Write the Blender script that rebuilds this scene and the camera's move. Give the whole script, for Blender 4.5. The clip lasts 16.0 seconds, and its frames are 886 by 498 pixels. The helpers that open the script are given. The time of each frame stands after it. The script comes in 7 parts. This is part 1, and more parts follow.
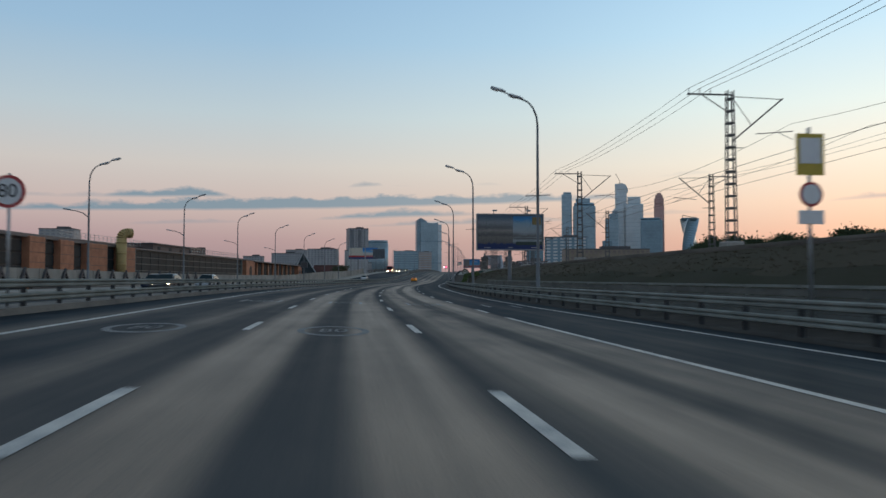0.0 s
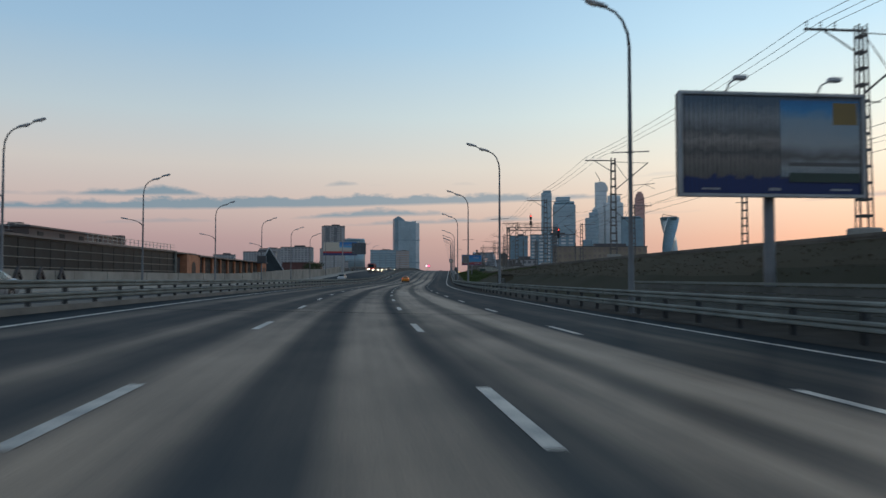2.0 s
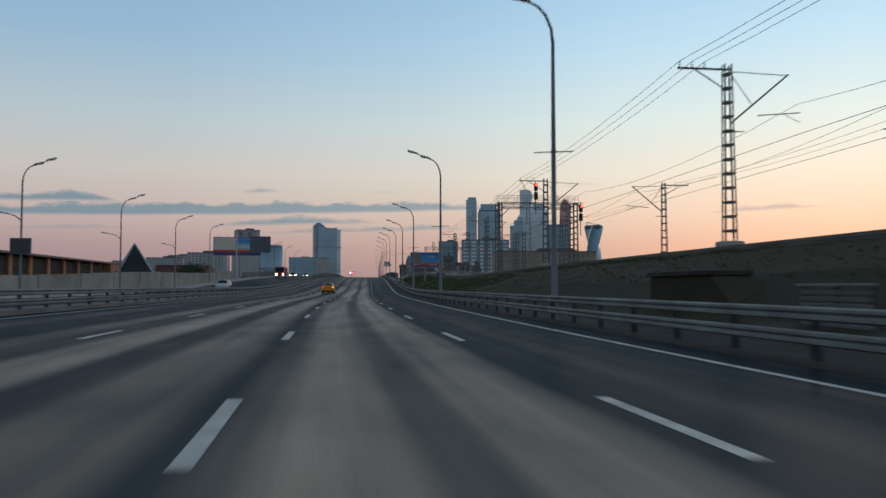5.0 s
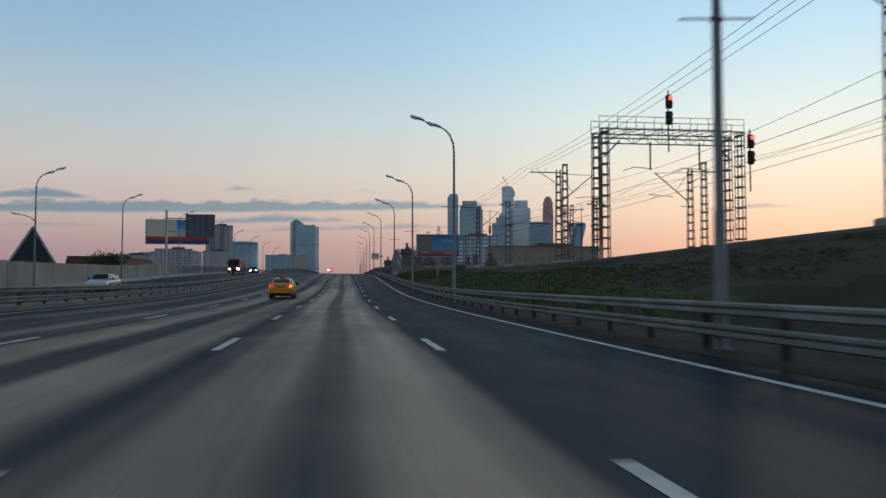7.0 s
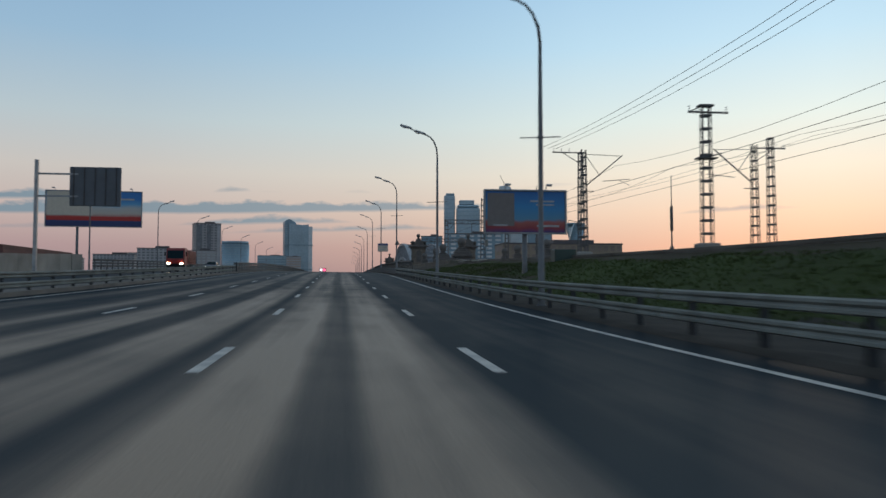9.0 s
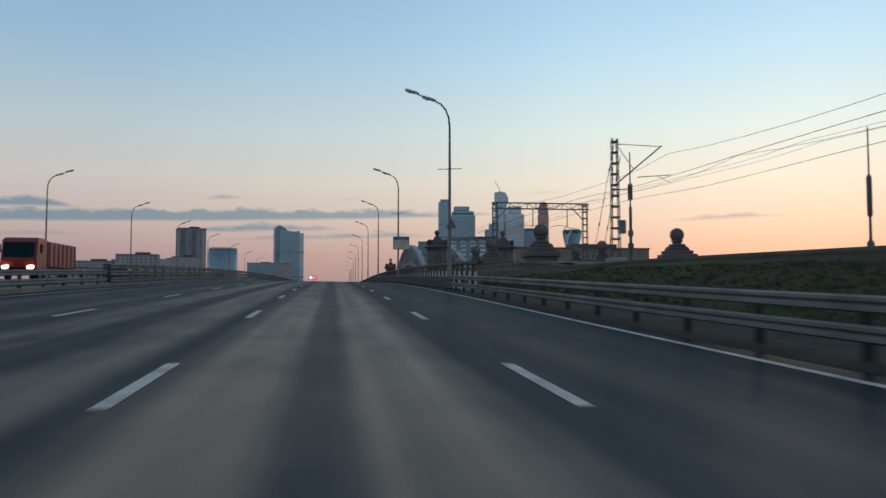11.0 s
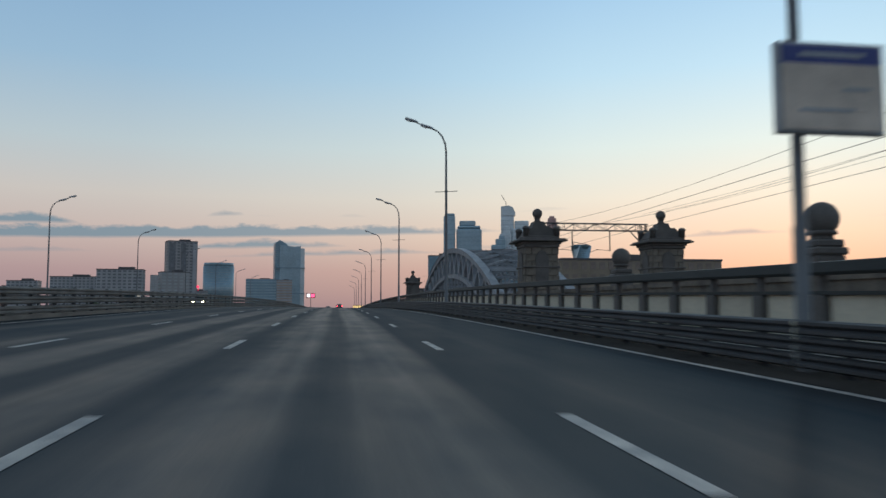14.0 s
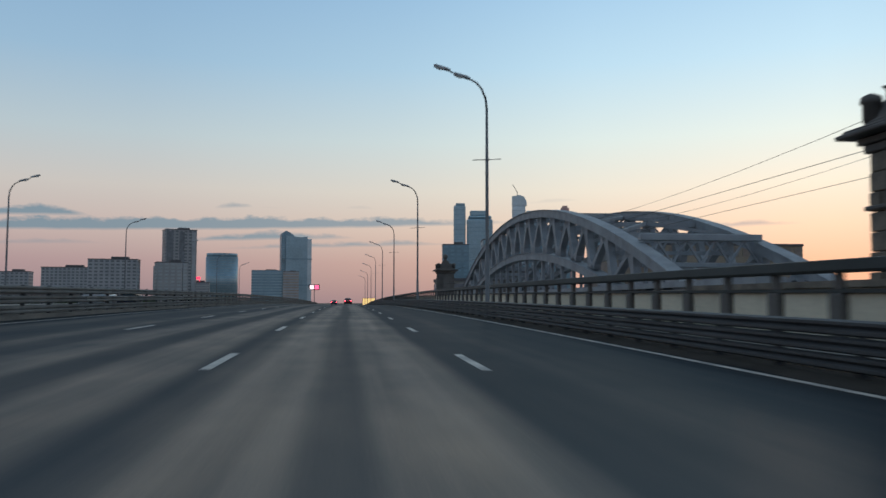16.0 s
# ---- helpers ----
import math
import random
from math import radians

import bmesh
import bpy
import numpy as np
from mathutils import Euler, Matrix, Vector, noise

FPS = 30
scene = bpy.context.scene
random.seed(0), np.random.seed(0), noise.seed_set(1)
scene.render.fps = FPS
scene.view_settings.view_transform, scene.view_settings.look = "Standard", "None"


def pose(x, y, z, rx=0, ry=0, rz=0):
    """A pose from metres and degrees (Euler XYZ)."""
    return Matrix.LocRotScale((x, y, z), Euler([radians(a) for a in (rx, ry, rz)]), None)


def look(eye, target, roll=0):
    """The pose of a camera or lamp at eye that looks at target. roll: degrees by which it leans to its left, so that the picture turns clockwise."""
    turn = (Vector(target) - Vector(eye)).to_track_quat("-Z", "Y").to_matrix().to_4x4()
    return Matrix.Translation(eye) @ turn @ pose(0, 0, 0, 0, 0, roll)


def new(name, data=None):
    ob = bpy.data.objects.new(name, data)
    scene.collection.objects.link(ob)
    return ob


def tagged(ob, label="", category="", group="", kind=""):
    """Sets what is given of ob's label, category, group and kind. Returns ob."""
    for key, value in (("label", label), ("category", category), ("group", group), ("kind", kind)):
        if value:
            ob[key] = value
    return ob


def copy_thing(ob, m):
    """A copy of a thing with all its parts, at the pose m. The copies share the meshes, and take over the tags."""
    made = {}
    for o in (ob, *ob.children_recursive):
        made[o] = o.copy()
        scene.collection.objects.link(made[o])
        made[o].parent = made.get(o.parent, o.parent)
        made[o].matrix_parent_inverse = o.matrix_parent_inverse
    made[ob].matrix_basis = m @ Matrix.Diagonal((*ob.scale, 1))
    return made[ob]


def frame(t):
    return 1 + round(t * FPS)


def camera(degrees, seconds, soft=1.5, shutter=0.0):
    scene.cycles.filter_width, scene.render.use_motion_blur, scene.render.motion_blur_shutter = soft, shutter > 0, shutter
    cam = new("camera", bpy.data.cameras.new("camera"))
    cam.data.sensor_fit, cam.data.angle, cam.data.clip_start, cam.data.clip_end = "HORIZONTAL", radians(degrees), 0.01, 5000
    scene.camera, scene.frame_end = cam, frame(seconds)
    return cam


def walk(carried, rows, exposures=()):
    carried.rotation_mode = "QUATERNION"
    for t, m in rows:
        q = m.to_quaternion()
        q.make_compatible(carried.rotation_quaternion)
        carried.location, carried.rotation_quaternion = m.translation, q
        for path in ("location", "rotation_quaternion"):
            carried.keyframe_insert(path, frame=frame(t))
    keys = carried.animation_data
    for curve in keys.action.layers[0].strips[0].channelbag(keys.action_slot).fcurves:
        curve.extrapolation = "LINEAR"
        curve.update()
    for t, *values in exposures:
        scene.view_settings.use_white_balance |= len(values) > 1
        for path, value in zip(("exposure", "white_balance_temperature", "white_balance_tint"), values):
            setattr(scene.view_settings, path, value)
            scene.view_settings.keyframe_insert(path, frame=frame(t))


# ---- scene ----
cam = camera(59.0, 16.0, 1.5, 0.3)
PATH = [
    (0.0, pose(-3.55, -0.57, 1.249, 92.15, 0.00, 1.94)),
    (0.5, pose(-5.44, 11.33, 1.248, 92.09, 0.00, 1.50)),
    (1.0, pose(-7.28, 23.24, 1.246, 92.07, 0.00, 0.98)),
    (1.5, pose(-8.92, 35.09, 1.240, 92.22, 0.00, 0.71)),
    (2.0, pose(-10.38, 46.80, 1.232, 92.12, 0.00, 0.20)),
    (2.5, pose(-11.58, 58.45, 1.219, 92.18, 0.00, -0.46)),
    (3.0, pose(-12.56, 70.16, 1.203, 92.29, 0.00, -1.33)),
    (3.5, pose(-13.28, 82.05, 1.186, 92.35, 0.00, -2.39)),
    (4.0, pose(-13.83, 94.21, 1.170, 92.42, 0.00, -3.57)),
    (4.5, pose(-14.15, 106.60, 1.156, 92.61, 0.00, -4.65)),
    (5.0, pose(-14.43, 119.12, 1.146, 92.75, 0.00, -5.57)),
    (5.6, pose(-14.73, 134.40, 1.139, 92.72, 0.00, -6.26)),
    (6.3, pose(-15.02, 152.39, 1.135, 92.68, 0.00, -6.82)),
    (6.9, pose(-15.23, 167.75, 1.137, 92.65, 0.00, -7.09)),
    (7.5, pose(-15.43, 183.13, 1.144, 92.62, 0.00, -7.17)),
    (8.0, pose(-15.50, 196.13, 1.152, 92.69, 0.00, -7.27)),
    (8.5, pose(-15.56, 209.03, 1.191, 92.71, 0.00, -7.37)),
    (9.0, pose(-15.62, 222.83, 1.307, 92.73, 0.00, -7.54)),
    (9.7, pose(-15.64, 241.00, 1.606, 92.93, 0.00, -7.74)),
    (10.3, pose(-15.66, 256.11, 1.976, 93.09, 0.00, -7.92)),
    (10.9, pose(-15.69, 271.09, 2.415, 93.26, 0.00, -8.09)),
    (11.5, pose(-15.72, 285.93, 2.868, 93.42, 0.00, -8.26)),
    (12.0, pose(-15.73, 297.99, 3.253, 93.65, 0.00, -8.32)),
    (12.5, pose(-15.69, 310.03, 3.630, 94.01, 0.00, -8.30)),
    (13.0, pose(-15.69, 322.49, 3.995, 94.32, 0.00, -8.19)),
    (13.5, pose(-15.69, 335.13, 4.339, 94.42, 0.00, -8.17)),
    (14.0, pose(-15.68, 347.83, 4.654, 94.49, 0.00, -7.99)),
    (14.5, pose(-15.65, 360.73, 4.935, 94.47, 0.00, -7.84)),
    (15.0, pose(-15.60, 373.92, 5.192, 94.29, 0.00, -7.66)),
    (15.5, pose(-15.54, 387.24, 5.431, 94.14, 0.00, -7.51)),
    (16.0, pose(-15.46, 400.53, 5.639, 93.88, 0.00, -7.44)),
]
walk(cam, PATH, ((0.0, 0.12), (2.2, 0.12), (4.0, 0.02), (9.0, 0.03), (16.0, 0.05)))

# ---- sky and light: a clear dusk, the glow of the set sun ahead to the right ----
SUN_AZ = 34.0
world = bpy.data.worlds.new("dusk_sky")
scene.world = world
world.use_nodes = True
wn, wl = world.node_tree.nodes, world.node_tree.links
wn.clear()


def wnode(kind, **values):
    n = wn.new(kind)
    for key, value in values.items():
        n.inputs[key].default_value = value
    return n


def wmath(op, a, b=None, c=None):
    n = wn.new("ShaderNodeMath")
    n.operation = op
    for i, v in enumerate((a, b, c)):
        if v is None:
            continue
        if isinstance(v, (int, float)):
            n.inputs[i].default_value = v
        else:
            wl.new(v, n.inputs[i])
    return n.outputs[0]


def wramp(fac, stops):
    n = wn.new("ShaderNodeValToRGB")
    while len(n.color_ramp.elements) < len(stops):
        n.color_ramp.elements.new(0.5)
    for e, (p, c) in zip(n.color_ramp.elements, stops):
        e.position, e.color = p, (*c, 1)
    wl.new(fac, n.inputs[0])
    return n.outputs[0]


def wmix(fac, a, b):
    n = wn.new("ShaderNodeMix")
    n.data_type = "RGBA"
    for i, v in ((0, fac), (6, a), (7, b)):
        if isinstance(v, (int, float)):
            n.inputs[i].default_value = v
        elif isinstance(v, tuple):
            n.inputs[i].default_value = (*v, 1)
        else:
            wl.new(v, n.inputs[i])
    return n.outputs[2]


geo = wn.new("ShaderNodeTexCoord")
sep = wn.new("ShaderNodeSeparateXYZ")
wl.new(geo.outputs["Generated"], sep.inputs[0])
dx, dy, dz = sep.outputs
azim = wmath("MULTIPLY", wmath("ARCTAN2", dx, dy), 57.29578)
elev = wmath("MULTIPLY", wmath("ARCSINE", dz), 57.29578)
up = wmath("DIVIDE", wmath("MAXIMUM", elev, 0.0), 40.0)
west = wramp(up, ((0.0, (0.247, 0.187, 0.220)), (0.07, (0.362, 0.255, 0.283)), (0.13, (0.486, 0.374, 0.366)), (0.2, (0.525, 0.466, 0.444)), (0.29, (0.42, 0.482, 0.525)), (0.42, (0.272, 0.412, 0.557)), (0.62, (0.185, 0.33, 0.52)), (1.0, (0.22, 0.275, 0.339))))
glow = wramp(up, ((0.0, (0.51, 0.32, 0.285)), (0.07, (0.70, 0.44, 0.35)), (0.13, (0.83, 0.625, 0.485)), (0.2, (0.855, 0.78, 0.65)), (0.29, (0.75, 0.835, 0.785)), (0.42, (0.54, 0.75, 0.87)), (0.62, (0.34, 0.56, 0.79)), (1.0, (0.33, 0.38, 0.44))))
away = wmath("ABSOLUTE", wmath("SUBTRACT", azim, SUN_AZ))
near_sun = wramp(wmath("DIVIDE", away, 100.0), ((0.0, (1, 1, 1)), (0.16, (0.82, 0.82, 0.82)), (0.30, (0.46, 0.46, 0.46)), (0.48, (0.17, 0.17, 0.17)), (0.9, (0, 0, 0))))
colour = wmix(near_sun, west, glow)
# long thin cloud streaks: flat below, bumpy above: azimuth from and to, elevation of the base at both ends, thickness, density (degrees)
wob = wnode("ShaderNodeTexNoise", Scale=1.0, Detail=5.0, Roughness=0.62)
comb = wn.new("ShaderNodeCombineXYZ")
for i, v in enumerate((wmath("MULTIPLY", azim, 0.33), wmath("MULTIPLY", elev, 0.7))):
    wl.new(v, comb.inputs[i])
wl.new(comb.outputs[0], wob.inputs["Vector"])
ripple = wmath("SUBTRACT", wob.outputs["Fac"], 0.5)
STREAKS = ((-34.0, 13.0, 4.25, 5.72, 1.12, 1.0), (-26.0, -16.8, 5.42, 5.72, 0.8, 1.0), (-11.6, 1.2, 4.18, 4.6, 0.68, 1.0), (-9.0, 9.5, 3.68, 4.2, 0.52, 0.9), (-25.0, -15.5, 3.6, 3.95, 0.42, 0.6), (-33.0, -22.0, 5.25, 5.5, 0.36, 0.6),
           (-9.0, -6.2, 6.55, 6.72, 0.5, 0.75), (-5.9, -4.0, 6.7, 6.7, 0.22, 0.5), (0.2, 2.6, 6.75, 6.75, 0.3, 0.5), (24.0, 32.5, 5.0, 5.2, 0.5, 0.85), (8.0, 19.0, 4.3, 4.6, 0.4, 0.6), (13.0, 17.5, 7.1, 7.25, 0.3, 0.5),
           (36.0, 54.0, 6.0, 6.3, 0.5, 0.6), (-60.0, -33.0, 5.0, 5.6, 0.9, 0.9), (56.0, 90.0, 4.8, 5.2, 0.7, 0.6))
cover = None
for a0, a1, e0, e1, thick, dens in STREAKS:
    q = wmath("DIVIDE", wmath("SUBTRACT", azim, a0), a1 - a0)
    bulge = wmath("MAXIMUM", wmath("MULTIPLY", wmath("MULTIPLY", q, wmath("SUBTRACT", 1.0, q)), 4.0), 0.0)
    height = wmath("MULTIPLY", wmath("MULTIPLY", wmath("POWER", bulge, 0.7), thick), wmath("MULTIPLY_ADD", ripple, 1.8, 0.92))
    above = wmath("SUBTRACT", elev, wmath("ADD", wmath("MULTIPLY_ADD", q, e1 - e0, e0), wmath("MULTIPLY", ripple, 0.18)))
    low = wmath("MINIMUM", wmath("MAXIMUM", wmath("MULTIPLY", above, 4.5), 0.0), 1.0)
    high = wmath("MINIMUM", wmath("MAXIMUM", wmath("MULTIPLY", wmath("SUBTRACT", height, above), 3.4), 0.0), 1.0)
    one = wmath("MULTIPLY", wmath("MULTIPLY", low, high), dens)
    cover = one if cover is None else wmath("MAXIMUM", cover, one)
cloud = wmix(near_sun, (0.146, 0.228, 0.297), (0.36, 0.38, 0.41))
colour = wmix(wmath("MULTIPLY", cover, 0.95), colour, cloud)
sky = wn.new("ShaderNodeTexSky")
sky.sky_type, sky.sun_disc, sky.sun_elevation, sky.sun_rotation = "NISHITA", False, radians(1.0), radians(SUN_AZ)
both = wn.new("ShaderNodeAddShader")
bg_a, bg_b = wnode("ShaderNodeBackground", Strength=1.0), wnode("ShaderNodeBackground", Strength=0.02)
cast = wn.new("ShaderNodeMix")
cast.data_type, cast.blend_type = "RGBA", "MULTIPLY"
cast.inputs[0].default_value, cast.inputs[7].default_value = 1.0, (0.955, 1.0, 1.025, 1)
wl.new(colour, cast.inputs[6])
wl.new(cast.outputs[2], bg_a.inputs[0])
wl.new(sky.outputs[0], bg_b.inputs[0])
wl.new(bg_a.outputs[0], both.inputs[0])
wl.new(bg_b.outputs[0], both.inputs[1])
wout = wn.new("ShaderNodeOutputWorld")
wl.new(both.outputs[0], wout.inputs[0])
sun = new("sun", bpy.data.lights.new("sun", "SUN"))
sun.data.energy, sun.data.angle, sun.data.color = 0.12, radians(14), (1.0, 0.72, 0.52)
sun.matrix_world = look((0, 0, 0), (-math.sin(radians(SUN_AZ)), -math.cos(radians(SUN_AZ)), -0.08))


# ---- materials ----
def material(name, colour, rough=0.8, metal=0.0, vary=0.25, scale=3.0, fine=40.0, bump=0.15, spec=0.5, emit=None, power=0.0, dirt=None, dirt_amount=0.5, coat=0.0):
    """A surface with blotches at one scale, grain at another, and a little relief."""
    m = bpy.data.materials.new(name)
    m.use_nodes = True
    n, l = m.node_tree.nodes, m.node_tree.links
    b = n["Principled BSDF"]
    b.inputs["Roughness"].default_value, b.inputs["Metallic"].default_value = rough, metal
    b.inputs["Specular IOR Level"].default_value = spec
    b.inputs["Coat Weight"].default_value = coat
    if emit:
        b.inputs["Emission Color"].default_value, b.inputs["Emission Strength"].default_value = (*emit, 1), power
    tc = n.new("ShaderNodeTexCoord")
    big, small = n.new("ShaderNodeTexNoise"), n.new("ShaderNodeTexNoise")
    for t, s, d in ((big, scale, 6.0), (small, fine, 3.0)):
        t.inputs["Scale"].default_value, t.inputs["Detail"].default_value = s, d
        l.new(tc.outputs["Object"], t.inputs["Vector"])
    info = n.new("ShaderNodeObjectInfo")
    mix = n.new("ShaderNodeMath")
    mix.operation = "MULTIPLY_ADD"
    mix.inputs[1].default_value, mix.inputs[2].default_value = 0.35, 0.0
    l.new(small.outputs["Fac"], mix.inputs[0])
    add = n.new("ShaderNodeMath")
    add.operation = "MULTIPLY_ADD"
    add.inputs[1].default_value = 0.65
    l.new(big.outputs["Fac"], add.inputs[0])
    l.new(mix.outputs[0], add.inputs[2])
    ramp = n.new("ShaderNodeValToRGB")
    e = ramp.color_ramp.elements
    e[0].position, e[1].position = 0.3, 0.7
    low = dirt if dirt else tuple(c * (1 - vary) for c in colour)
    e[0].color, e[1].color = (*low, 1), (*[min(1, c * (1 + vary * 0.6)) for c in colour], 1)
    l.new(add.outputs[0], ramp.inputs[0])
    hue = n.new("ShaderNodeHueSaturation")
    val = n.new("ShaderNodeMath")
    val.operation = "MULTIPLY_ADD"
    val.inputs[1].default_value, val.inputs[2].default_value = 0.16, 0.92
    l.new(info.outputs["Random"], val.inputs[0])
    l.new(val.outputs[0], hue.inputs["Value"])
    l.new(ramp.outputs[0], hue.inputs["Color"])
    l.new(hue.outputs[0], b.inputs["Base Color"])
    if bump:
        bn = n.new("ShaderNodeBump")
        bn.inputs["Strength"].default_value, bn.inputs["Distance"].default_value = bump, 0.02
        l.new(add.outputs[0], bn.inputs["Height"])
        l.new(bn.outputs[0], b.inputs["Normal"])
    return m


M = {
    "galv": material("galvanised_steel", (0.34, 0.36, 0.37), 0.5, 0.55, 0.3, 1.5, 30, 0.1),
    "rail_grey": material("weathered_barrier_zinc", (0.225, 0.236, 0.216), 0.8, 0.0, 0.4, 0.8, 25, 0.1, spec=0.12, dirt=(0.13, 0.133, 0.12)),
    "pole": material("grey_painted_pole", (0.160, 0.167, 0.174), 0.55, 0.3, 0.25, 2, 40, 0.05),
    "lamp": material("lamp_housing", (0.435, 0.450, 0.464), 0.45, 0.2, 0.2, 4, 40, 0.05),
    "lens": material("lamp_lens", (0.7, 0.7, 0.68), 0.2, 0.0, 0.1, 4, 40, 0.0),
    "mast": material("railway_mast_steel", (0.15, 0.145, 0.14), 0.7, 0.3, 0.4, 1.5, 25, 0.1),
    "wire": material("copper_wire", (0.07, 0.07, 0.07), 0.6, 0.5, 0.2, 2, 20, 0.0),
    "dull_rail": material("dull_bridge_barrier", (0.19, 0.188, 0.178), 0.75, 0.0, 0.4, 0.8, 25, 0.1, spec=0.15, dirt=(0.09, 0.087, 0.08)),
    "dark_rail": material("dark_bridge_barrier", (0.06, 0.063, 0.067), 0.6, 0.2, 0.4, 0.8, 25, 0.1),
    "concrete": material("weathered_concrete", (0.34, 0.33, 0.30), 0.9, 0.0, 0.4, 0.35, 12, 0.3, dirt=(0.17, 0.16, 0.145)),
    "fence": material("stained_fence_concrete", (0.29, 0.275, 0.245), 0.9, 0.0, 0.4, 0.35, 12, 0.3, dirt=(0.18, 0.17, 0.15)),
    "glazing": material("dark_glazing", (0.022, 0.024, 0.026), 0.3, 0.0, 0.3, 0.6, 4, 0.0, 0.12),
    "pale": material("pale_concrete", (0.66, 0.60, 0.47), 0.9, 0.0, 0.3, 0.6, 14, 0.25, dirt=(0.46, 0.42, 0.33)),
    "stone": material("dark_granite", (0.135, 0.125, 0.115), 0.8, 0.0, 0.35, 0.8, 14, 0.4, dirt=(0.075, 0.07, 0.065)),
    "grass": material("grass_bank", (0.044, 0.062, 0.020), 0.95, 0.0, 0.5, 0.16, 6, 0.6, spec=0.1, dirt=(0.034, 0.040, 0.018)),
    "earth": material("bare_ground", (0.10, 0.095, 0.075), 0.95, 0.0, 0.4, 0.1, 4, 0.4, dirt=(0.055, 0.06, 0.035)),
    "brick": material("orange_brick", (0.30, 0.135, 0.075), 0.85, 0.0, 0.25, 1.0, 20, 0.2),
    "darkwall": material("dark_cladding", (0.075, 0.07, 0.072), 0.7, 0.1, 0.3, 0.4, 8, 0.1),
    "brownwall": material("brown_wall", (0.17, 0.13, 0.11), 0.8, 0.0, 0.25, 0.4, 8, 0.1),
    "slat": material("grey_fence_slats", (0.15, 0.15, 0.135), 0.85, 0.0, 0.45, 0.5, 10, 0.2, spec=0.2),
    "roof": material("roof_sheet", (0.12, 0.115, 0.12), 0.6, 0.3, 0.25, 0.4, 8, 0.1),
    "black": material("black_rubber", (0.02, 0.02, 0.022), 0.7, 0.0, 0.2, 6, 40, 0.1),
    "white": material("white_plastic", (0.75, 0.75, 0.74), 0.4, 0.0, 0.1, 3, 40, 0.0),
    "arch": material("grey_painted_bridge_steel", (0.29, 0.315, 0.34), 0.6, 0.1, 0.3, 0.7, 16, 0.15, dirt=(0.175, 0.19, 0.205)),
}


def paint(name, colour, rough=0.35, **more):
    if name not in M:
        M[name] = material(name, colour, rough, vary=more.pop("vary", 0.12), bump=more.pop("bump", 0.03), **more)
    return M[name]


# ---- helpers for shapes ----
FRAME = {}


def thing(name, label, category, m=None, group="", kind=""):
    ob = new(name)
    ob.empty_display_size = 0.3
    FRAME[ob] = m.copy() if m else Matrix.Identity(4)
    ob.matrix_basis = FRAME[ob]
    return tagged(ob, label, category, group, kind)


def mesh(name, bm, mat, smooth=False):
    me = bpy.data.meshes.new(name)
    bmesh.ops.recalc_face_normals(bm, faces=bm.faces[:])
    bm.to_mesh(me)
    bm.free()
    for one in (mat if isinstance(mat, (list, tuple)) else [mat]):
        me.materials.append(M[one] if isinstance(one, str) else one)
    if smooth:
        for p in me.polygons:
            p.use_smooth = True
    return me


def part(name, bm, mat, parent, label="", outside=False, smooth=False):
    """One mesh under a thing; outside: its points are given in the world, not in the thing's own frame."""
    if outside:
        bm.transform(FRAME[parent].inverted())
    ob = new(name, mesh(name, bm, mat, smooth))
    ob.parent = parent
    FRAME[ob] = FRAME[parent]
    return tagged(ob, label) if label else ob


def again(ob, m):
    """Another part on the same mesh as ob, under the same thing, moved by m."""
    o = new(ob.name.split(".")[0], ob.data)
    o.parent = ob.parent
    o.matrix_basis = m
    if "label" in ob:
        o["label"] = ob["label"]
    return o


def single(name, bm, mat, label, category="", kind="", group="", m=None, smooth=False):
    ob = new(name, mesh(name, bm, mat, smooth))
    if m:
        ob.matrix_basis = m
    FRAME[ob] = m if m else Matrix.Identity(4)
    return tagged(ob, label, category, group, kind)


def box(bm, c, size, m=None, index=0, bevel=0.0):
    r = bmesh.ops.create_cube(bm, size=1.0, matrix=Matrix.Translation(c) @ (m if m else Matrix.Identity(4)) @ Matrix.Diagonal((*size, 1)))
    faces = {f for v in r["verts"] for f in v.link_faces}
    for f in faces:
        f.material_index = index
    if bevel:
        edges = list({e for v in r["verts"] for e in v.link_edges})
        bmesh.ops.bevel(bm, geom=edges, offset=bevel, segments=1, affect="EDGES")
    return r["verts"]


def rod(bm, a, b, ra, rb=None, n=8, index=0):
    """A round bar from a to b, tapering from ra to rb."""
    a, b = Vector(a), Vector(b)
    d = b - a
    turn = d.to_track_quat("Z", "Y").to_matrix().to_4x4()
    r = bmesh.ops.create_cone(bm, cap_ends=True, segments=n, radius1=ra, radius2=ra if rb is None else rb, depth=d.length, matrix=Matrix.Translation((a + b) / 2) @ turn)
    for f in {f for v in r["verts"] for f in v.link_faces}:
        f.material_index = index
        f.smooth = len(f.verts) == 4


def bar(bm, a, b, w, h, index=0):
    """A square bar from a to b, w wide and h deep."""
    a, b = Vector(a), Vector(b)
    d = b - a
    turn = d.to_track_quat("Z", "Y").to_matrix().to_4x4()
    box(bm, (a + b) / 2, (w, h, d.length), turn, index)


def pipe(bm, points, radii, n=8, index=0):
    for (a, b), (ra, rb) in zip(zip(points, points[1:]), zip(radii, radii[1:])):
        rod(bm, a, b, ra, rb, n, index)


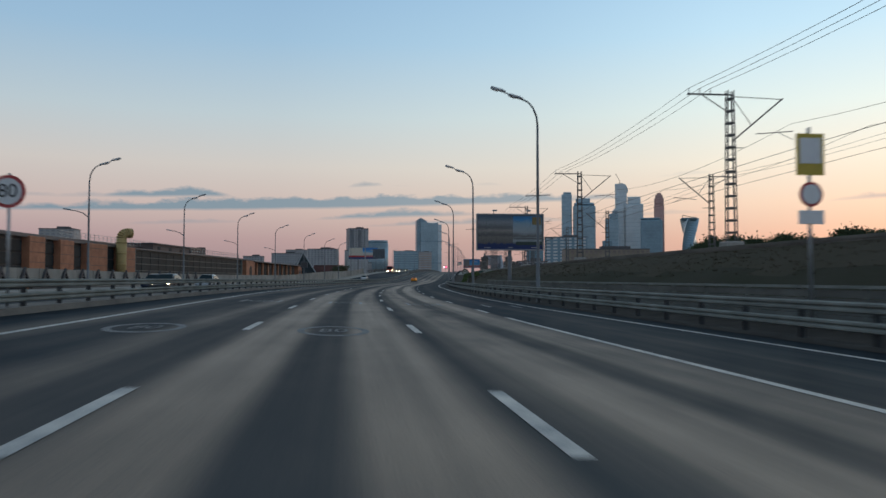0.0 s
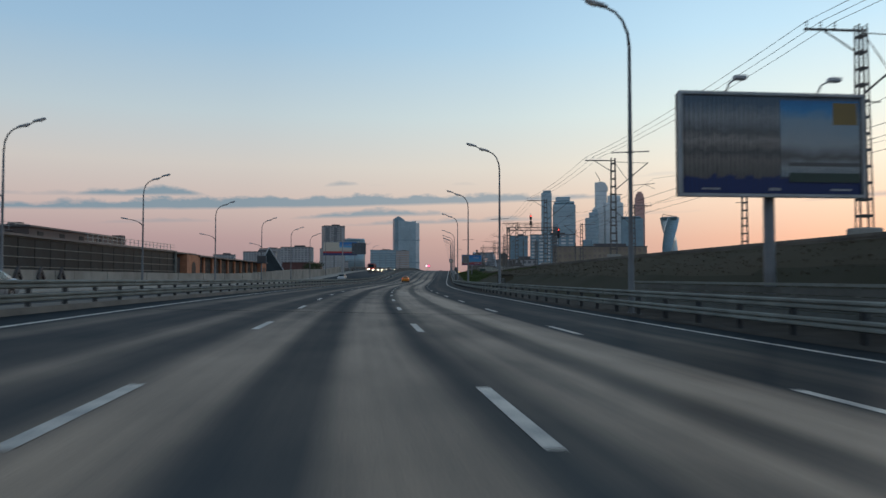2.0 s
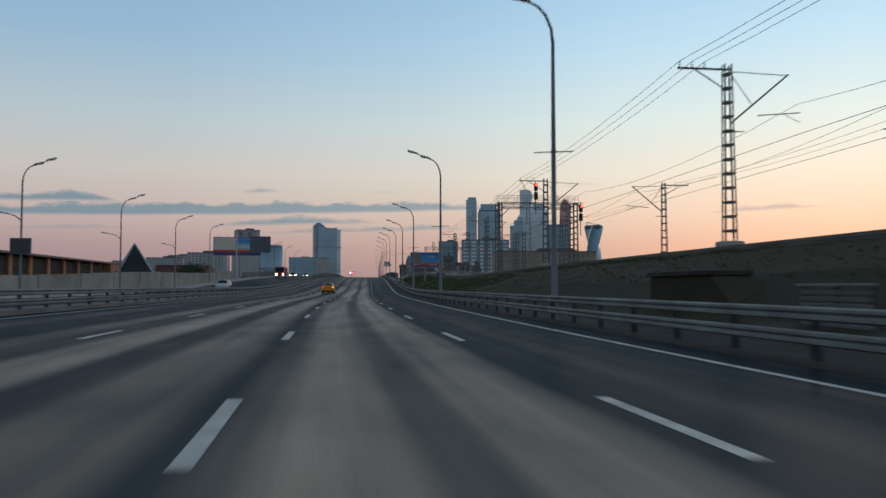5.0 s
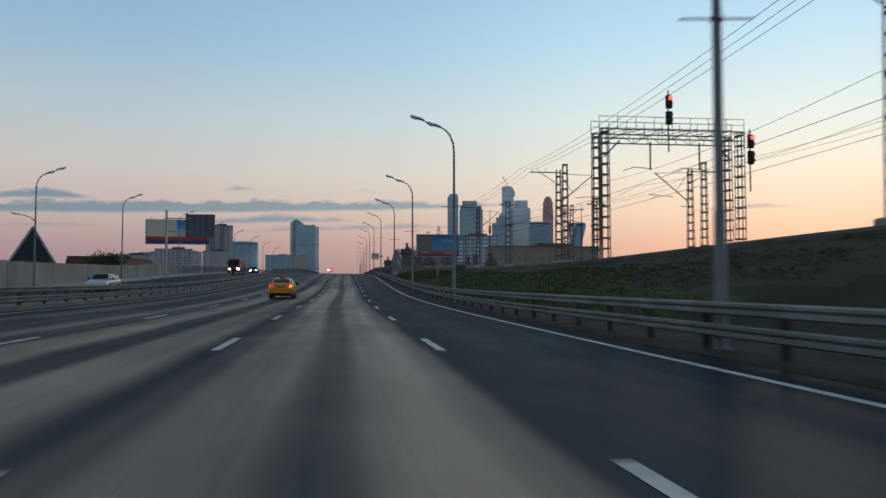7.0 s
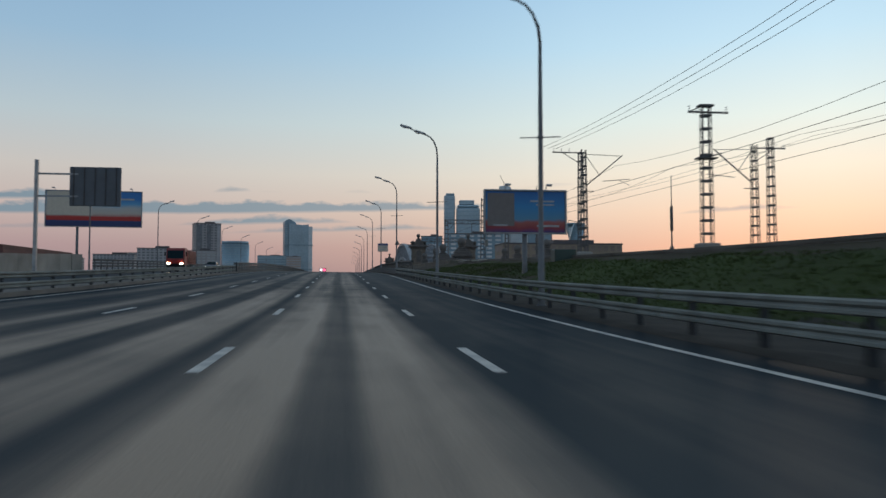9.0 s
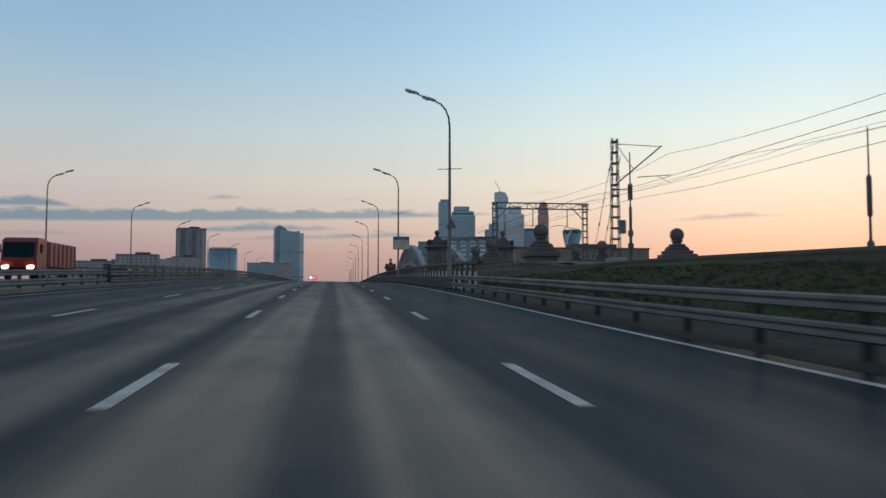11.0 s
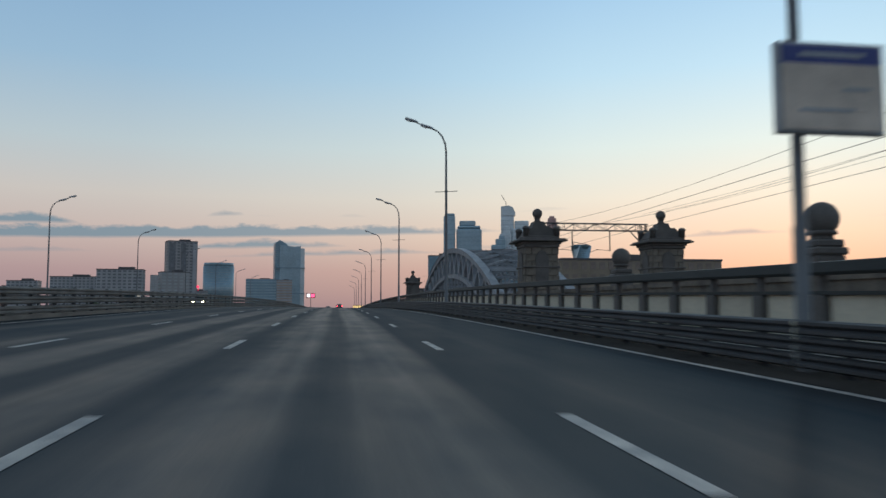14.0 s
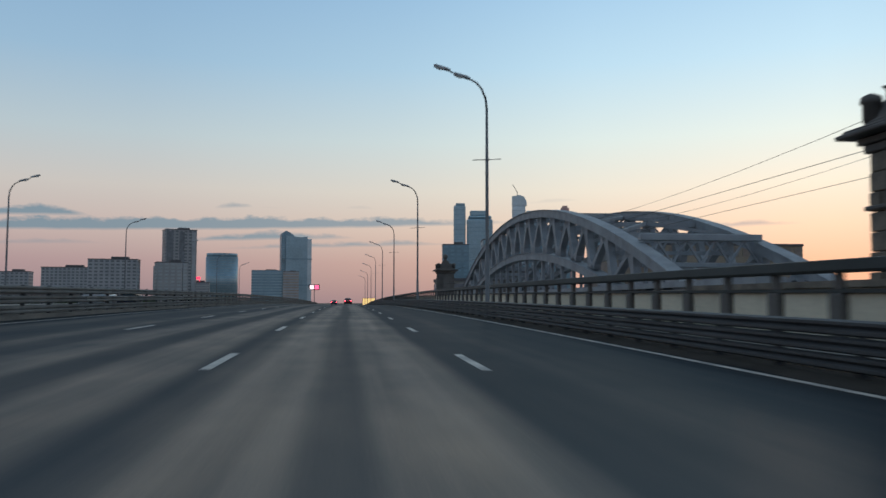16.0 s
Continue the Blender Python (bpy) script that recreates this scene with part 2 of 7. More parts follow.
def ball(bm, c, r, m=None, u=16, v=10, index=0):
    q = bmesh.ops.create_uvsphere(bm, u_segments=u, v_segments=v, radius=r, matrix=Matrix.Translation(c) @ (m if m else Matrix.Identity(4)))
    for f in {f for w in q["verts"] for f in w.link_faces}:
        f.material_index, f.smooth = index, True


def prism(bm, outline, a, b, axis="y", index=0):
    """An outline of (p, q) pairs drawn out from a to b along an axis."""
    put = {"x": lambda p, q, t: (t, p, q), "y": lambda p, q, t: (p, t, q), "z": lambda p, q, t: (p, q, t)}[axis]
    one = [bm.verts.new(put(p, q, a)) for p, q in outline]
    two = [bm.verts.new(put(p, q, b)) for p, q in outline]
    k = len(outline)
    made = [bm.faces.new(one), bm.faces.new(two)]
    made += [bm.faces.new((one[i], one[(i + 1) % k], two[(i + 1) % k], two[i])) for i in range(k)]
    for f in made:
        f.material_index = index
    return made


def lathe(bm, rings, n=16, index=0, c=(0, 0)):
    """Rings of (radius, height) turned round the upright axis."""
    rows = [[bm.verts.new((c[0] + r * math.cos(math.tau * i / n), c[1] + r * math.sin(math.tau * i / n), z)) for i in range(n)] for r, z in rings]
    for a, b in zip(rows, rows[1:]):
        for i in range(n):
            f = bm.faces.new((a[i], a[(i + 1) % n], b[(i + 1) % n], b[i]))
            f.material_index, f.smooth = index, True
    for row in (rows[0], rows[-1]):
        bm.faces.new(row).material_index = index


# ---- the road's line: heading and height along it ----
HEAD = ((-400, 16), (-200, 14), (-60, 10.7), (0, 9.15), (24, 8.6), (48, 7.5), (71, 5.8), (95, 4.35), (120, 3.05), (145, 2.0), (171, 1.1), (197, 0.4), (223, 0), (310, 0.05), (350, -0.1), (401, -0.35), (650, -0.6), (1000, -0.6), (2000, -0.6))
RISE = ((-400, 0), (0, 0), (197, 0), (225, 0.17), (250, 0.64), (285, 1.66), (310, 2.45), (335, 3.16), (361, 3.77), (401, 4.48), (440, 4.9), (480, 5.13), (520, 5.2), (600, 5.0), (700, 4.2), (850, 2.6), (1000, 1.0), (1150, 0), (2000, 0))
STEP = 4.0
def smooth(pairs, x):
    xs, ys = zip(*pairs)
    k = max(0, min(len(xs) - 2, int(np.searchsorted(xs, x)) - 1))
    def slope(i):
        a, b = max(0, i - 1), min(len(xs) - 1, i + 1)
        return (ys[b] - ys[a]) / (xs[b] - xs[a])
    d = xs[k + 1] - xs[k]
    w = (x - xs[k]) / d
    return ((2*w**3 - 3*w**2 + 1)*ys[k] + (w**3 - 2*w**2 + w)*d*slope(k) + (3*w**2 - 2*w**3)*ys[k + 1] + (w**3 - w**2)*d*slope(k + 1))
def lay():
    table, x, y = {0: (0.0, 0.0)}, 0.0, 0.0
    for sign in (1, -1):
        x = y = 0.0
        for i in range(500 if sign > 0 else 90):
            a = math.radians(smooth(HEAD, sign * (i + 0.5) * STEP))
            x, y = x - sign * STEP * math.sin(a), y + sign * STEP * math.cos(a)
            table[sign * (i + 1)] = (x, y)
    return table
AXIS = lay()
def road(s, u=0.0, z=0.0):
    k = int(math.floor(s / STEP))
    w = s / STEP - k
    (xa, ya), (xb, yb) = AXIS[k], AXIS[k + 1]
    a = math.radians(smooth(HEAD, s))
    return (xa + (xb - xa) * w + u * math.cos(a), ya + (yb - ya) * w + u * math.sin(a), smooth(RISE, s) + z)
TILT = ((-400, 0.026), (40, 0.026), (110, 0.016), (200, 0.013), (2000, 0.013))
def fall(s, u):
    return -smooth(TILT, s) * u


def at(s, u=0.0, z=0.0, turn=0.0):
    """The pose of a thing that stands beside the road: +y along the road, +x to its right."""
    x, y, h = road(s, u, z)
    return pose(x, y, h, 0, 0, smooth(HEAD, s) + turn)


# ---- the large structure ----
def wet_asphalt():
    """Dark wet asphalt with paler drying wheel tracks along the lanes, worn patches and grain."""
    m = bpy.data.materials.new("wet_asphalt")
    m.use_nodes = True
    n, l = m.node_tree.nodes, m.node_tree.links
    b = n["Principled BSDF"]

    def mt(op, x, y=None, z=None):
        q = n.new("ShaderNodeMath")
        q.operation = op
        for i, v in enumerate((x, y, z)):
            if v is None:
                continue
            if isinstance(v, (int, float)):
                q.inputs[i].default_value = v
            else:
                l.new(v, q.inputs[i])
        return q.outputs[0]

    def tex(vec, scale, detail=5.0):
        q = n.new("ShaderNodeTexNoise")
        q.inputs["Scale"].default_value, q.inputs["Detail"].default_value = scale, detail
        l.new(vec, q.inputs["Vector"])
        return q.outputs["Fac"]

    uv = n.new("ShaderNodeUVMap")
    uv.uv_map = "lane"
    sp = n.new("ShaderNodeSeparateXYZ")
    l.new(uv.outputs[0], sp.inputs[0])
    u, s = sp.outputs[0], sp.outputs[1]

    def vec(a, c):
        q = n.new("ShaderNodeCombineXYZ")
        l.new(a, q.inputs[0])
        l.new(c, q.inputs[1])
        return q.outputs[0]
    # dryness across the lanes: two paler wheel tracks a lane, most in the lane driven here, none beside the verge
    sway = mt("MULTIPLY", mt("SUBTRACT", tex(vec(mt("MULTIPLY", u, 0.12), mt("MULTIPLY", s, 0.022)), 1.0, 3.0), 0.5), 0.7)
    place = mt("DIVIDE", mt("ADD", mt("ADD", u, sway), 12.0), 20.0)
    prof = n.new("ShaderNodeValToRGB")
    TRACKS = ((-12, 0.0), (-10.9, 0.0), (-9.6, 0.3), (-8.8, 0.06), (-7.7, 0.08), (-6.9, 0.5), (-6.35, 0.14), (-5.85, 0.1), (-5.2, 0.75), (-4.6, 0.8), (-4.2, 0.1), (-3.7, 0.1), (-3.25, 0.8), (-2.55, 0.75), (-2.05, 0.05),
              (-1.65, 0.3), (-1.2, 1.0), (-0.55, 1.0), (-0.2, 0.32), (0.12, 0.28), (0.42, 0.9), (1.0, 1.05), (1.45, 0.6), (1.8, 0.0), (2.6, 0.03), (3.3, 0.13), (4.1, 0.03), (5.5, 0.0))
    while len(prof.color_ramp.elements) < len(TRACKS):
        prof.color_ramp.elements.new(0.5)
    for el, (q, v) in zip(prof.color_ramp.elements, TRACKS):
        el.position, el.color = (q + 12.0) / 20.0, (v, v, v, 1)
    prof.color_ramp.interpolation = "EASE"
    l.new(place, prof.inputs[0])
    streak = tex(vec(mt("MULTIPLY", u, 2.4), mt("MULTIPLY", s, 0.05)), 1.0, 7.0)
    lanes = tex(vec(mt("MULTIPLY", u, 0.22), mt("MULTIPLY", s, 0.016)), 1.0, 3.0)
    blotch = tex(vec(mt("MULTIPLY", u, 0.8), mt("MULTIPLY", s, 0.3)), 1.0, 7.0)
    grain = tex(vec(mt("MULTIPLY", u, 45.0), mt("MULTIPLY", s, 45.0)), 1.0, 3.0)
    # on the bridge: fainter, blotchier tracks; extra gloss along them puts in the sky sheen
    deck = mt("MINIMUM", mt("MAXIMUM", mt("DIVIDE", mt("SUBTRACT", s, 265.0), 35.0), 0.0), 1.0)
    dry = mt("MULTIPLY", prof.outputs[0], mt("MULTIPLY_ADD", streak, 0.9, 0.45))
    dry = mt("MULTIPLY", dry, mt("MINIMUM", mt("MAXIMUM", mt("MULTIPLY_ADD", lanes, 3.2, -0.75), 0.3), 1.1))
    dry = mt("ADD", dry, mt("MULTIPLY", mt("SUBTRACT", blotch, 0.5), mt("MULTIPLY_ADD", prof.outputs[0], mt("MULTIPLY_ADD", deck, 0.9, 0.7), 0.16)))
    dry = mt("ADD", dry, mt("MULTIPLY", mt("SUBTRACT", streak, 0.5), 0.16))
    dry = mt("MULTIPLY", dry, mt("MULTIPLY_ADD", deck, -0.46, 1.0))
    dry = mt("ADD", dry, mt("MULTIPLY", deck, 0.025))
    dry = mt("MINIMUM", mt("MAXIMUM", dry, 0.0), 1.0)
    ramp = n.new("ShaderNodeValToRGB")
    e = ramp.color_ramp.elements
    e[0].color, e[1].color = (0.014, 0.021, 0.027, 1), (0.385, 0.284, 0.202, 1)
    l.new(dry, ramp.inputs[0])
    mixc = n.new("ShaderNodeMix")
    mixc.data_type, mixc.blend_type = "RGBA", "MULTIPLY"
    mixc.inputs[0].default_value = 0.5
    g = n.new("ShaderNodeValToRGB")
    g.color_ramp.elements[0].position, g.color_ramp.elements[1].position = 0.25, 0.75
    g.color_ramp.elements[0].color, g.color_ramp.elements[1].color = (0.4, 0.4, 0.4, 1), (1.5, 1.5, 1.5, 1)
    l.new(grain, g.inputs[0])
    tone = n.new("ShaderNodeHueSaturation")
    l.new(mt("MULTIPLY_ADD", deck, 0.2, 1.0), tone.inputs["Saturation"])
    l.new(ramp.outputs[0], tone.inputs["Color"])
    l.new(tone.outputs[0], mixc.inputs[6])
    l.new(g.outputs[0], mixc.inputs[7])
    l.new(mixc.outputs[2], b.inputs["Base Color"])
    b.inputs["Roughness"].default_value, b.inputs["Specular IOR Level"].default_value = 1.0, 0.0
    gloss = n.new("ShaderNodeBsdfGlossy")
    l.new(mt("MULTIPLY_ADD", dry, 0.16, 0.3), gloss.inputs["Roughness"])
    # blue tint puts the upper sky's colour into the reflection
    gloss.inputs["Color"].default_value = (0.87, 0.93, 0.98, 1)
    film = n.new("ShaderNodeMixShader")
    fres = n.new("ShaderNodeFresnel")
    fres.inputs["IOR"].default_value = 1.33
    # the drying film on the tracks is rough and lights up at a low angle; the wet strips between stay darker
    sheen = mt("MULTIPLY", fres.outputs[0], mt("MULTIPLY_ADD", dry, 0.085, 0.03))
    l.new(mt("ADD", sheen, mt("MULTIPLY_ADD", mt("MULTIPLY", deck, prof.outputs[0]), mt("MULTIPLY", streak, 0.05), mt("MULTIPLY_ADD", deck, 0.016, 0.030))), film.inputs[0])
    l.new(b.outputs[0], film.inputs[1])
    l.new(gloss.outputs[0], film.inputs[2])
    l.new(film.outputs[0], n["Material Output"].inputs[0])
    bn = n.new("ShaderNodeBump")
    bn.inputs["Strength"].default_value, bn.inputs["Distance"].default_value = 0.35, 0.006
    l.new(grain, bn.inputs["Height"])
    l.new(bn.outputs[0], b.inputs["Normal"])
    return m


M["asphalt"] = wet_asphalt()
M["mud"] = material("muddy_gravel", (0.056, 0.049, 0.042), 0.95, 0.0, 0.5, 0.7, 18, 0.5, spec=0.1, dirt=(0.028, 0.026, 0.024))
M["worn_line"] = material("half_worn_paint", (0.20, 0.198, 0.19), 0.7, 0.0, 0.3, 2.5, 30, 0.1, dirt=(0.035, 0.038, 0.042))
M["line"] = material("worn_road_paint", (0.60, 0.55, 0.48), 0.6, 0.0, 0.3, 2.0, 30, 0.1, dirt=(0.16, 0.165, 0.17))
LANES = (((-120, -5.75), (8, -5.73), (38, -5.7), (70, -5.42), (104, -5.92), (140, -6.05), (212, -5.95), (343, -6.25), (1500, -6.3)),
         ((-120, -1.95), (35, -2.0), (70, -1.76), (92, -1.72), (140, -1.9), (198, -1.97), (234, -1.62), (262, -1.78), (306, -1.97), (380, -2.18), (415, -2.0), (1500, -2.0)),
         ((-120, 1.7), (20, 1.6), (40, 1.7), (75, 1.9), (104, 2.1), (140, 1.96), (235, 2.0), (320, 2.28), (415, 2.12), (1500, 2.12)))
EDGES = (((-120, -9.7), (20, -9.75), (100, -10.9), (210, -11.3), (430, -11.0), (1500, -11.0)), ((-120, 5.3), (20, 5.35), (38, 5.15), (80, 5.48), (101, 5.7), (118, 5.4), (136, 5.36), (198, 5.58), (238, 5.5), (290, 5.9), (337, 6.3), (416, 6.25), (1500, 6.2)))


def lane_sheet(name, us, s0, s1, z, label, tilted=True):
    bm = bmesh.new()
    count = int(round((s1 - s0) / 4))
    lay_uv = bm.loops.layers.uv.new("lane")
    rows = []
    for i in range(count + 1):
        s = s0 + (s1 - s0) * i / count
        rows.append([(bm.verts.new(road(s, u, z + (fall(s, u) if tilted else 0.16))), u, s) for u in us])
    for a, b in zip(rows, rows[1:]):
        for i in range(len(us) - 1):
            four = (a[i], a[i + 1], b[i + 1], b[i])
            f = bm.faces.new([v for v, _, _ in four])
            for loop, (_, u, s) in zip(f.loops, four):
                loop[lay_uv].uv = (u, s)
    ob = single(name, bm, "asphalt", label, "road", "structure")
    if ob.data.polygons[0].normal.z < 0:
        ob.data.flip_normals()
    return ob


lane_sheet("road", [-12.3, -8, -4, 0, 4, 7.9], -120, 1500, 0.0, "wet dark asphalt carriageway with paler dried wheel tracks")
lane_sheet("road_opposite", [-27.95, -24, -20, -16, -13.6], -120, 1500, 0.0, "asphalt carriageway of the opposite direction", False)


def painted(bm, line, s0, s1, w, step=4.0, z=0.005):
    """A painted strip; line gives its place across the road."""
    count = max(1, int(round((s1 - s0) / step)))
    rows = []
    for i in range(count + 1):
        s = s0 + (s1 - s0) * i / count
        u = line(s)
        rows.append([bm.verts.new(road(s, u + d, z + fall(s, u + d))) for d in (-w / 2, w / 2)])
    for a, b in zip(rows, rows[1:]):
        bm.faces.new((a[0], a[1], b[1], b[0]))


for pairs in EDGES:
    bm = bmesh.new()
    painted(bm, lambda s: smooth(pairs, s), -120, 1000, 0.17)
    single("edge_line", bm, "line", "worn white solid edge line on the asphalt", "road marking", "structure", "edge lines")
DASH0, PERIOD, DASH = 5.1, 12.0, 3.1
for n, line in enumerate(LANES):
    for k in range(-3, 60):
        s = DASH0 + k * PERIOD
        if n == 2 and s < 26:
            continue
        bm = bmesh.new()
        painted(bm, lambda s: smooth(line, s), s, s + DASH, 0.16, 3.1)
        single("lane_dash", bm, "line", "worn white lane dash on the asphalt", "road marking", "structure", "lane dashes")

bm = bmesh.new()
painted(bm, lambda s: smooth(LANES[2], s), -120, 25.5, 0.16)
single("lane_line", bm, "line", "worn white solid lane line of the merging lane", "road marking", "structure", "edge lines")
M["worn_bar"] = material("worn_bar_paint", (0.34, 0.33, 0.31), 0.7, 0.0, 0.3, 1.5, 30, 0.1, dirt=(0.10, 0.10, 0.10))
for u in (-8.48, -6.88, -4.5, -3.1, -0.85, 0.65, 2.9, 4.35):
    bm = bmesh.new()
    painted(bm, lambda s: u, 35.8, 38.8, 0.15, 3.0)
    single("rumble_bar", bm, "worn_bar", "worn white short bar beside the speed marking", "road marking", "structure", "short bars")

# sealed cross joints and small repair patches in the surface
M["tar"] = material("tar_seal", (0.023, 0.028, 0.032), 1.0, 0.0, 0.3, 3.0, 30, 0.0, spec=0.0)
M["steel_strip"] = material("joint_steel", (0.16, 0.17, 0.175), 0.5, 0.3, 0.35, 3.0, 30, 0.0, spec=0.3)
M["patch"] = material("asphalt_patch", (0.05, 0.052, 0.054), 0.7, 0.0, 0.35, 1.5, 30, 0.2, spec=0.1, dirt=(0.02, 0.022, 0.025))
for s, u0, u1, w, mat in ((74.3, -12.0, 2.0, 0.16, "tar"), (122.5, -11.0, 2.0, 0.16, "tar"), (217.6, -5.5, 4.4, 0.07, "patch"), (316.75, -11.0, 4.4, 0.08, "tar"), (317.55, -5.5, 4.4, 0.1, "steel_strip"), 
                          (217.1, 0.6, 1.6, 0.22, "patch")):
    bm = bmesh.new()
    k = max(2, int((u1 - u0) / 1.0))
    rows = []
    for i in range(k + 1):
        u = u0 + (u1 - u0) * i / k
        rag = 0.06 * noise.noise(Vector((s, u * 1.7, 5.0)))
        rows.append([bm.verts.new(road(s + d + rag, u, 0.004 + fall(s, u))) for d in (-w / 2, w / 2)])
    for q, r in zip(rows, rows[1:]):
        bm.faces.new((q[0], r[0], r[1], q[1]))
    single("road_joint", bm, mat, {"tar": "dark sealed cross joint in the asphalt", "patch": "faint worn cross joint in the asphalt"}.get(mat, "dull steel strip of the bridge joint"), "road joint", "structure", "road joints")
# muddy shoulder strip under the guardrail
bm = bmesh.new()
ridge_us = (6.45, 6.9, 7.4, 7.95)
rows = []
for i in range(0, 820):
    s = -120 + i
    rows.append([bm.verts.new(road(s, u + (0.12 * noise.noise(Vector((s * 0.4, 0, 9.0))) if j == 0 else 0), (0.006 if j in (0, 3) else 0.05 + 0.03 * noise.noise(Vector((s * 0.7, u, 2.0)))) + fall(s, u))) for j, u in enumerate(ridge_us)])
for q, r in zip(rows, rows[1:]):
    for j in range(3):
        bm.faces.new((q[j], q[j + 1], r[j + 1], r[j]))
single("shoulder", bm, "mud", "muddy gravel shoulder under the guardrail", "shoulder", "structure")

# worn round speed markings painted in the lanes
for s, u, rw, rl in ((17.3, -3.87, 0.78, 1.6), (17.3, -7.82, 0.78, 1.6), (37.3, -3.78, 0.56, 1.15), (37.3, -7.7, 0.56, 1.15), (37.3, -0.1, 0.56, 1.15)):
    bm = bmesh.new()
    n = 40
    ring = [[bm.verts.new(road(s + rl * k * math.sin(math.tau * i / n), u + rw * k * math.cos(math.tau * i / n), 0.006 + fall(s, u + rw * k * math.cos(math.tau * i / n)))) for i in range(n)] for k in (1.0, 0.8)]
    for i in range(n):
        j = (i + 1) % n
        bm.faces.new((ring[0][i], ring[0][j], ring[1][j], ring[1][i]))
    mark = thing("speed_marking", "worn round white speed marking reading 80 on asphalt", "road marking", at(s, u, fall(s, u)), "speed markings", "structure")
    part("ring", bm, "worn_line", mark, outside=True)
    c = bpy.data.curves.new("digits", "FONT")
    c.body, c.size, c.align_x, c.align_y = "80", rw * 0.85, "CENTER", "CENTER"
    c.materials.append(M["worn_line"])
    o = new("digits", c)
    o.parent = mark
    o.matrix_basis = pose(0, 0, 0.012) @ Matrix.Diagonal((1.0, 2.3, 1.0, 1.0))

# ground: one sheet out to the horizon
bm = bmesh.new()
N = 24
for i in range(N):
    for j in range(N):
        x, y, d = -4800 + 9600 * i / N, -4000 + 9000 * j / N, 9600 / N
        bm.faces.new([bm.verts.new((x + a * d, y + b * 9000 / N, -0.6)) for a, b in ((0, 0), (1, 0), (1, 1), (0, 1))])
bmesh.ops.remove_doubles(bm, verts=bm.verts[:], dist=0.01)
single("ground", bm, "earth", "dull flat city ground reaching the horizon", "ground", "structure")

# verges and the bank up to the railway
BED = ((-400, 2.85), (190, 2.85), (225, 2.72), (256, 2.95), (311, 4.16), (328, 4.42), (345, 5.25), (400, 6.0), (480, 6.3), (700, 6.3), (1000, 6.3))


def ridge(bm, rows_of, s0, s1, step):
    """Rows of world points across the road, joined into a sheet."""
    count = int(round((s1 - s0) / step))
    rows = [[bm.verts.new(p) for p in rows_of(s0 + (s1 - s0) * i / count)] for i in range(count + 1)]
    for a, b in zip(rows, rows[1:]):
        for i in range(len(a) - 1):
            bm.faces.new((a[i], a[i + 1], b[i + 1], b[i]))


def flat(s, u, z):
    x, y, _ = road(s, u)
    return x, y, z


def bank_row(s):
    base, top = smooth(RISE, s), smooth(BED, s)
    out = [flat(s, 7.9, base + fall(s, 7.9)), flat(s, 9.0, base - 0.12)]
    for i in range(1, 13):
        w = i / 12
        u = 9.0 + 8.2 * w
        z = base - 0.12 + (top - base + 0.12) * (w * w * (3 - 2 * w) * 0.5 + w * 0.5)
        z += 0.22 * noise.noise(Vector((s * 0.16, u * 0.3, 3.0))) * math.sin(math.pi * w)
        out.append(flat(s, u, z))
    return out


bm = bmesh.new()
ridge(bm, bank_row, -120, 336, 1.5)
for i, f in enumerate(bm.faces):
    f.smooth = True
    c = f.calc_center_median()
    rough_edge = 0.9 * noise.noise(Vector((c.x * 0.25, c.y * 0.07, 4.0))) + 0.5 * noise.noise(Vector((c.x * 0.8, c.y * 0.3, 8.0)))
    wave = 30 * noise.noise(Vector((c.x, c.y * 0.05, 1.0)))
    if (c.y < 215 + wave and c.z > (1.0 if c.y > 165 else 0.35) + rough_edge) or (c.y > 180 and i % 13 >= 10 and rough_edge > -0.4) or (c.y > 282 + wave and rough_edge > -0.25):
        f.material_index = 1
    if i % 13 < (3 if noise.noise(Vector((c.y * 0.2, 0.0, 6.0))) > 0.1 else 2):
        f.material_index = 2
    elif c.y < 195 + 0.6 * wave and i % 13 < 7.5 + 2.2 * rough_edge:
        f.material_index = 3
# darker earth colour for the lower rows along the first stretch of the bank
M["dark_bank"] = material("damp_dark_earth", (0.036, 0.031, 0.022), 0.95, 0.0, 0.4, 0.25, 5, 0.4, spec=0.1, dirt=(0.027, 0.029, 0.015))
M["bare_bank"] = material("bare_brown_bank", (0.056, 0.046, 0.032), 0.95, 0.0, 0.35, 0.2, 5, 0.4, spec=0.1, dirt=(0.046, 0.041, 0.026))
single("grass_bank", bm, ["grass", "bare_bank", "mud", "dark_bank"], "sloping rough grass bank below the railway", "bank", "structure")
bm = bmesh.new()
ridge(bm, lambda s: [flat(s, u, smooth(BED, s) + d) for u, d in ((16.7, -0.75), (16.72, 0.0), (16.68, 0.0), (16.68, 0.14), (17.12, 0.14), (17.12, -0.2))], -120, 333, 4)
M["crest"] = material("grimy_crest_concrete", (0.17, 0.155, 0.135), 0.9, 0.0, 0.45, 0.3, 8, 0.3, spec=0.15, dirt=(0.09, 0.082, 0.07))
single("crest_wall", bm, "crest", "low grimy concrete wall along the crest of the bank", "wall", "structure")
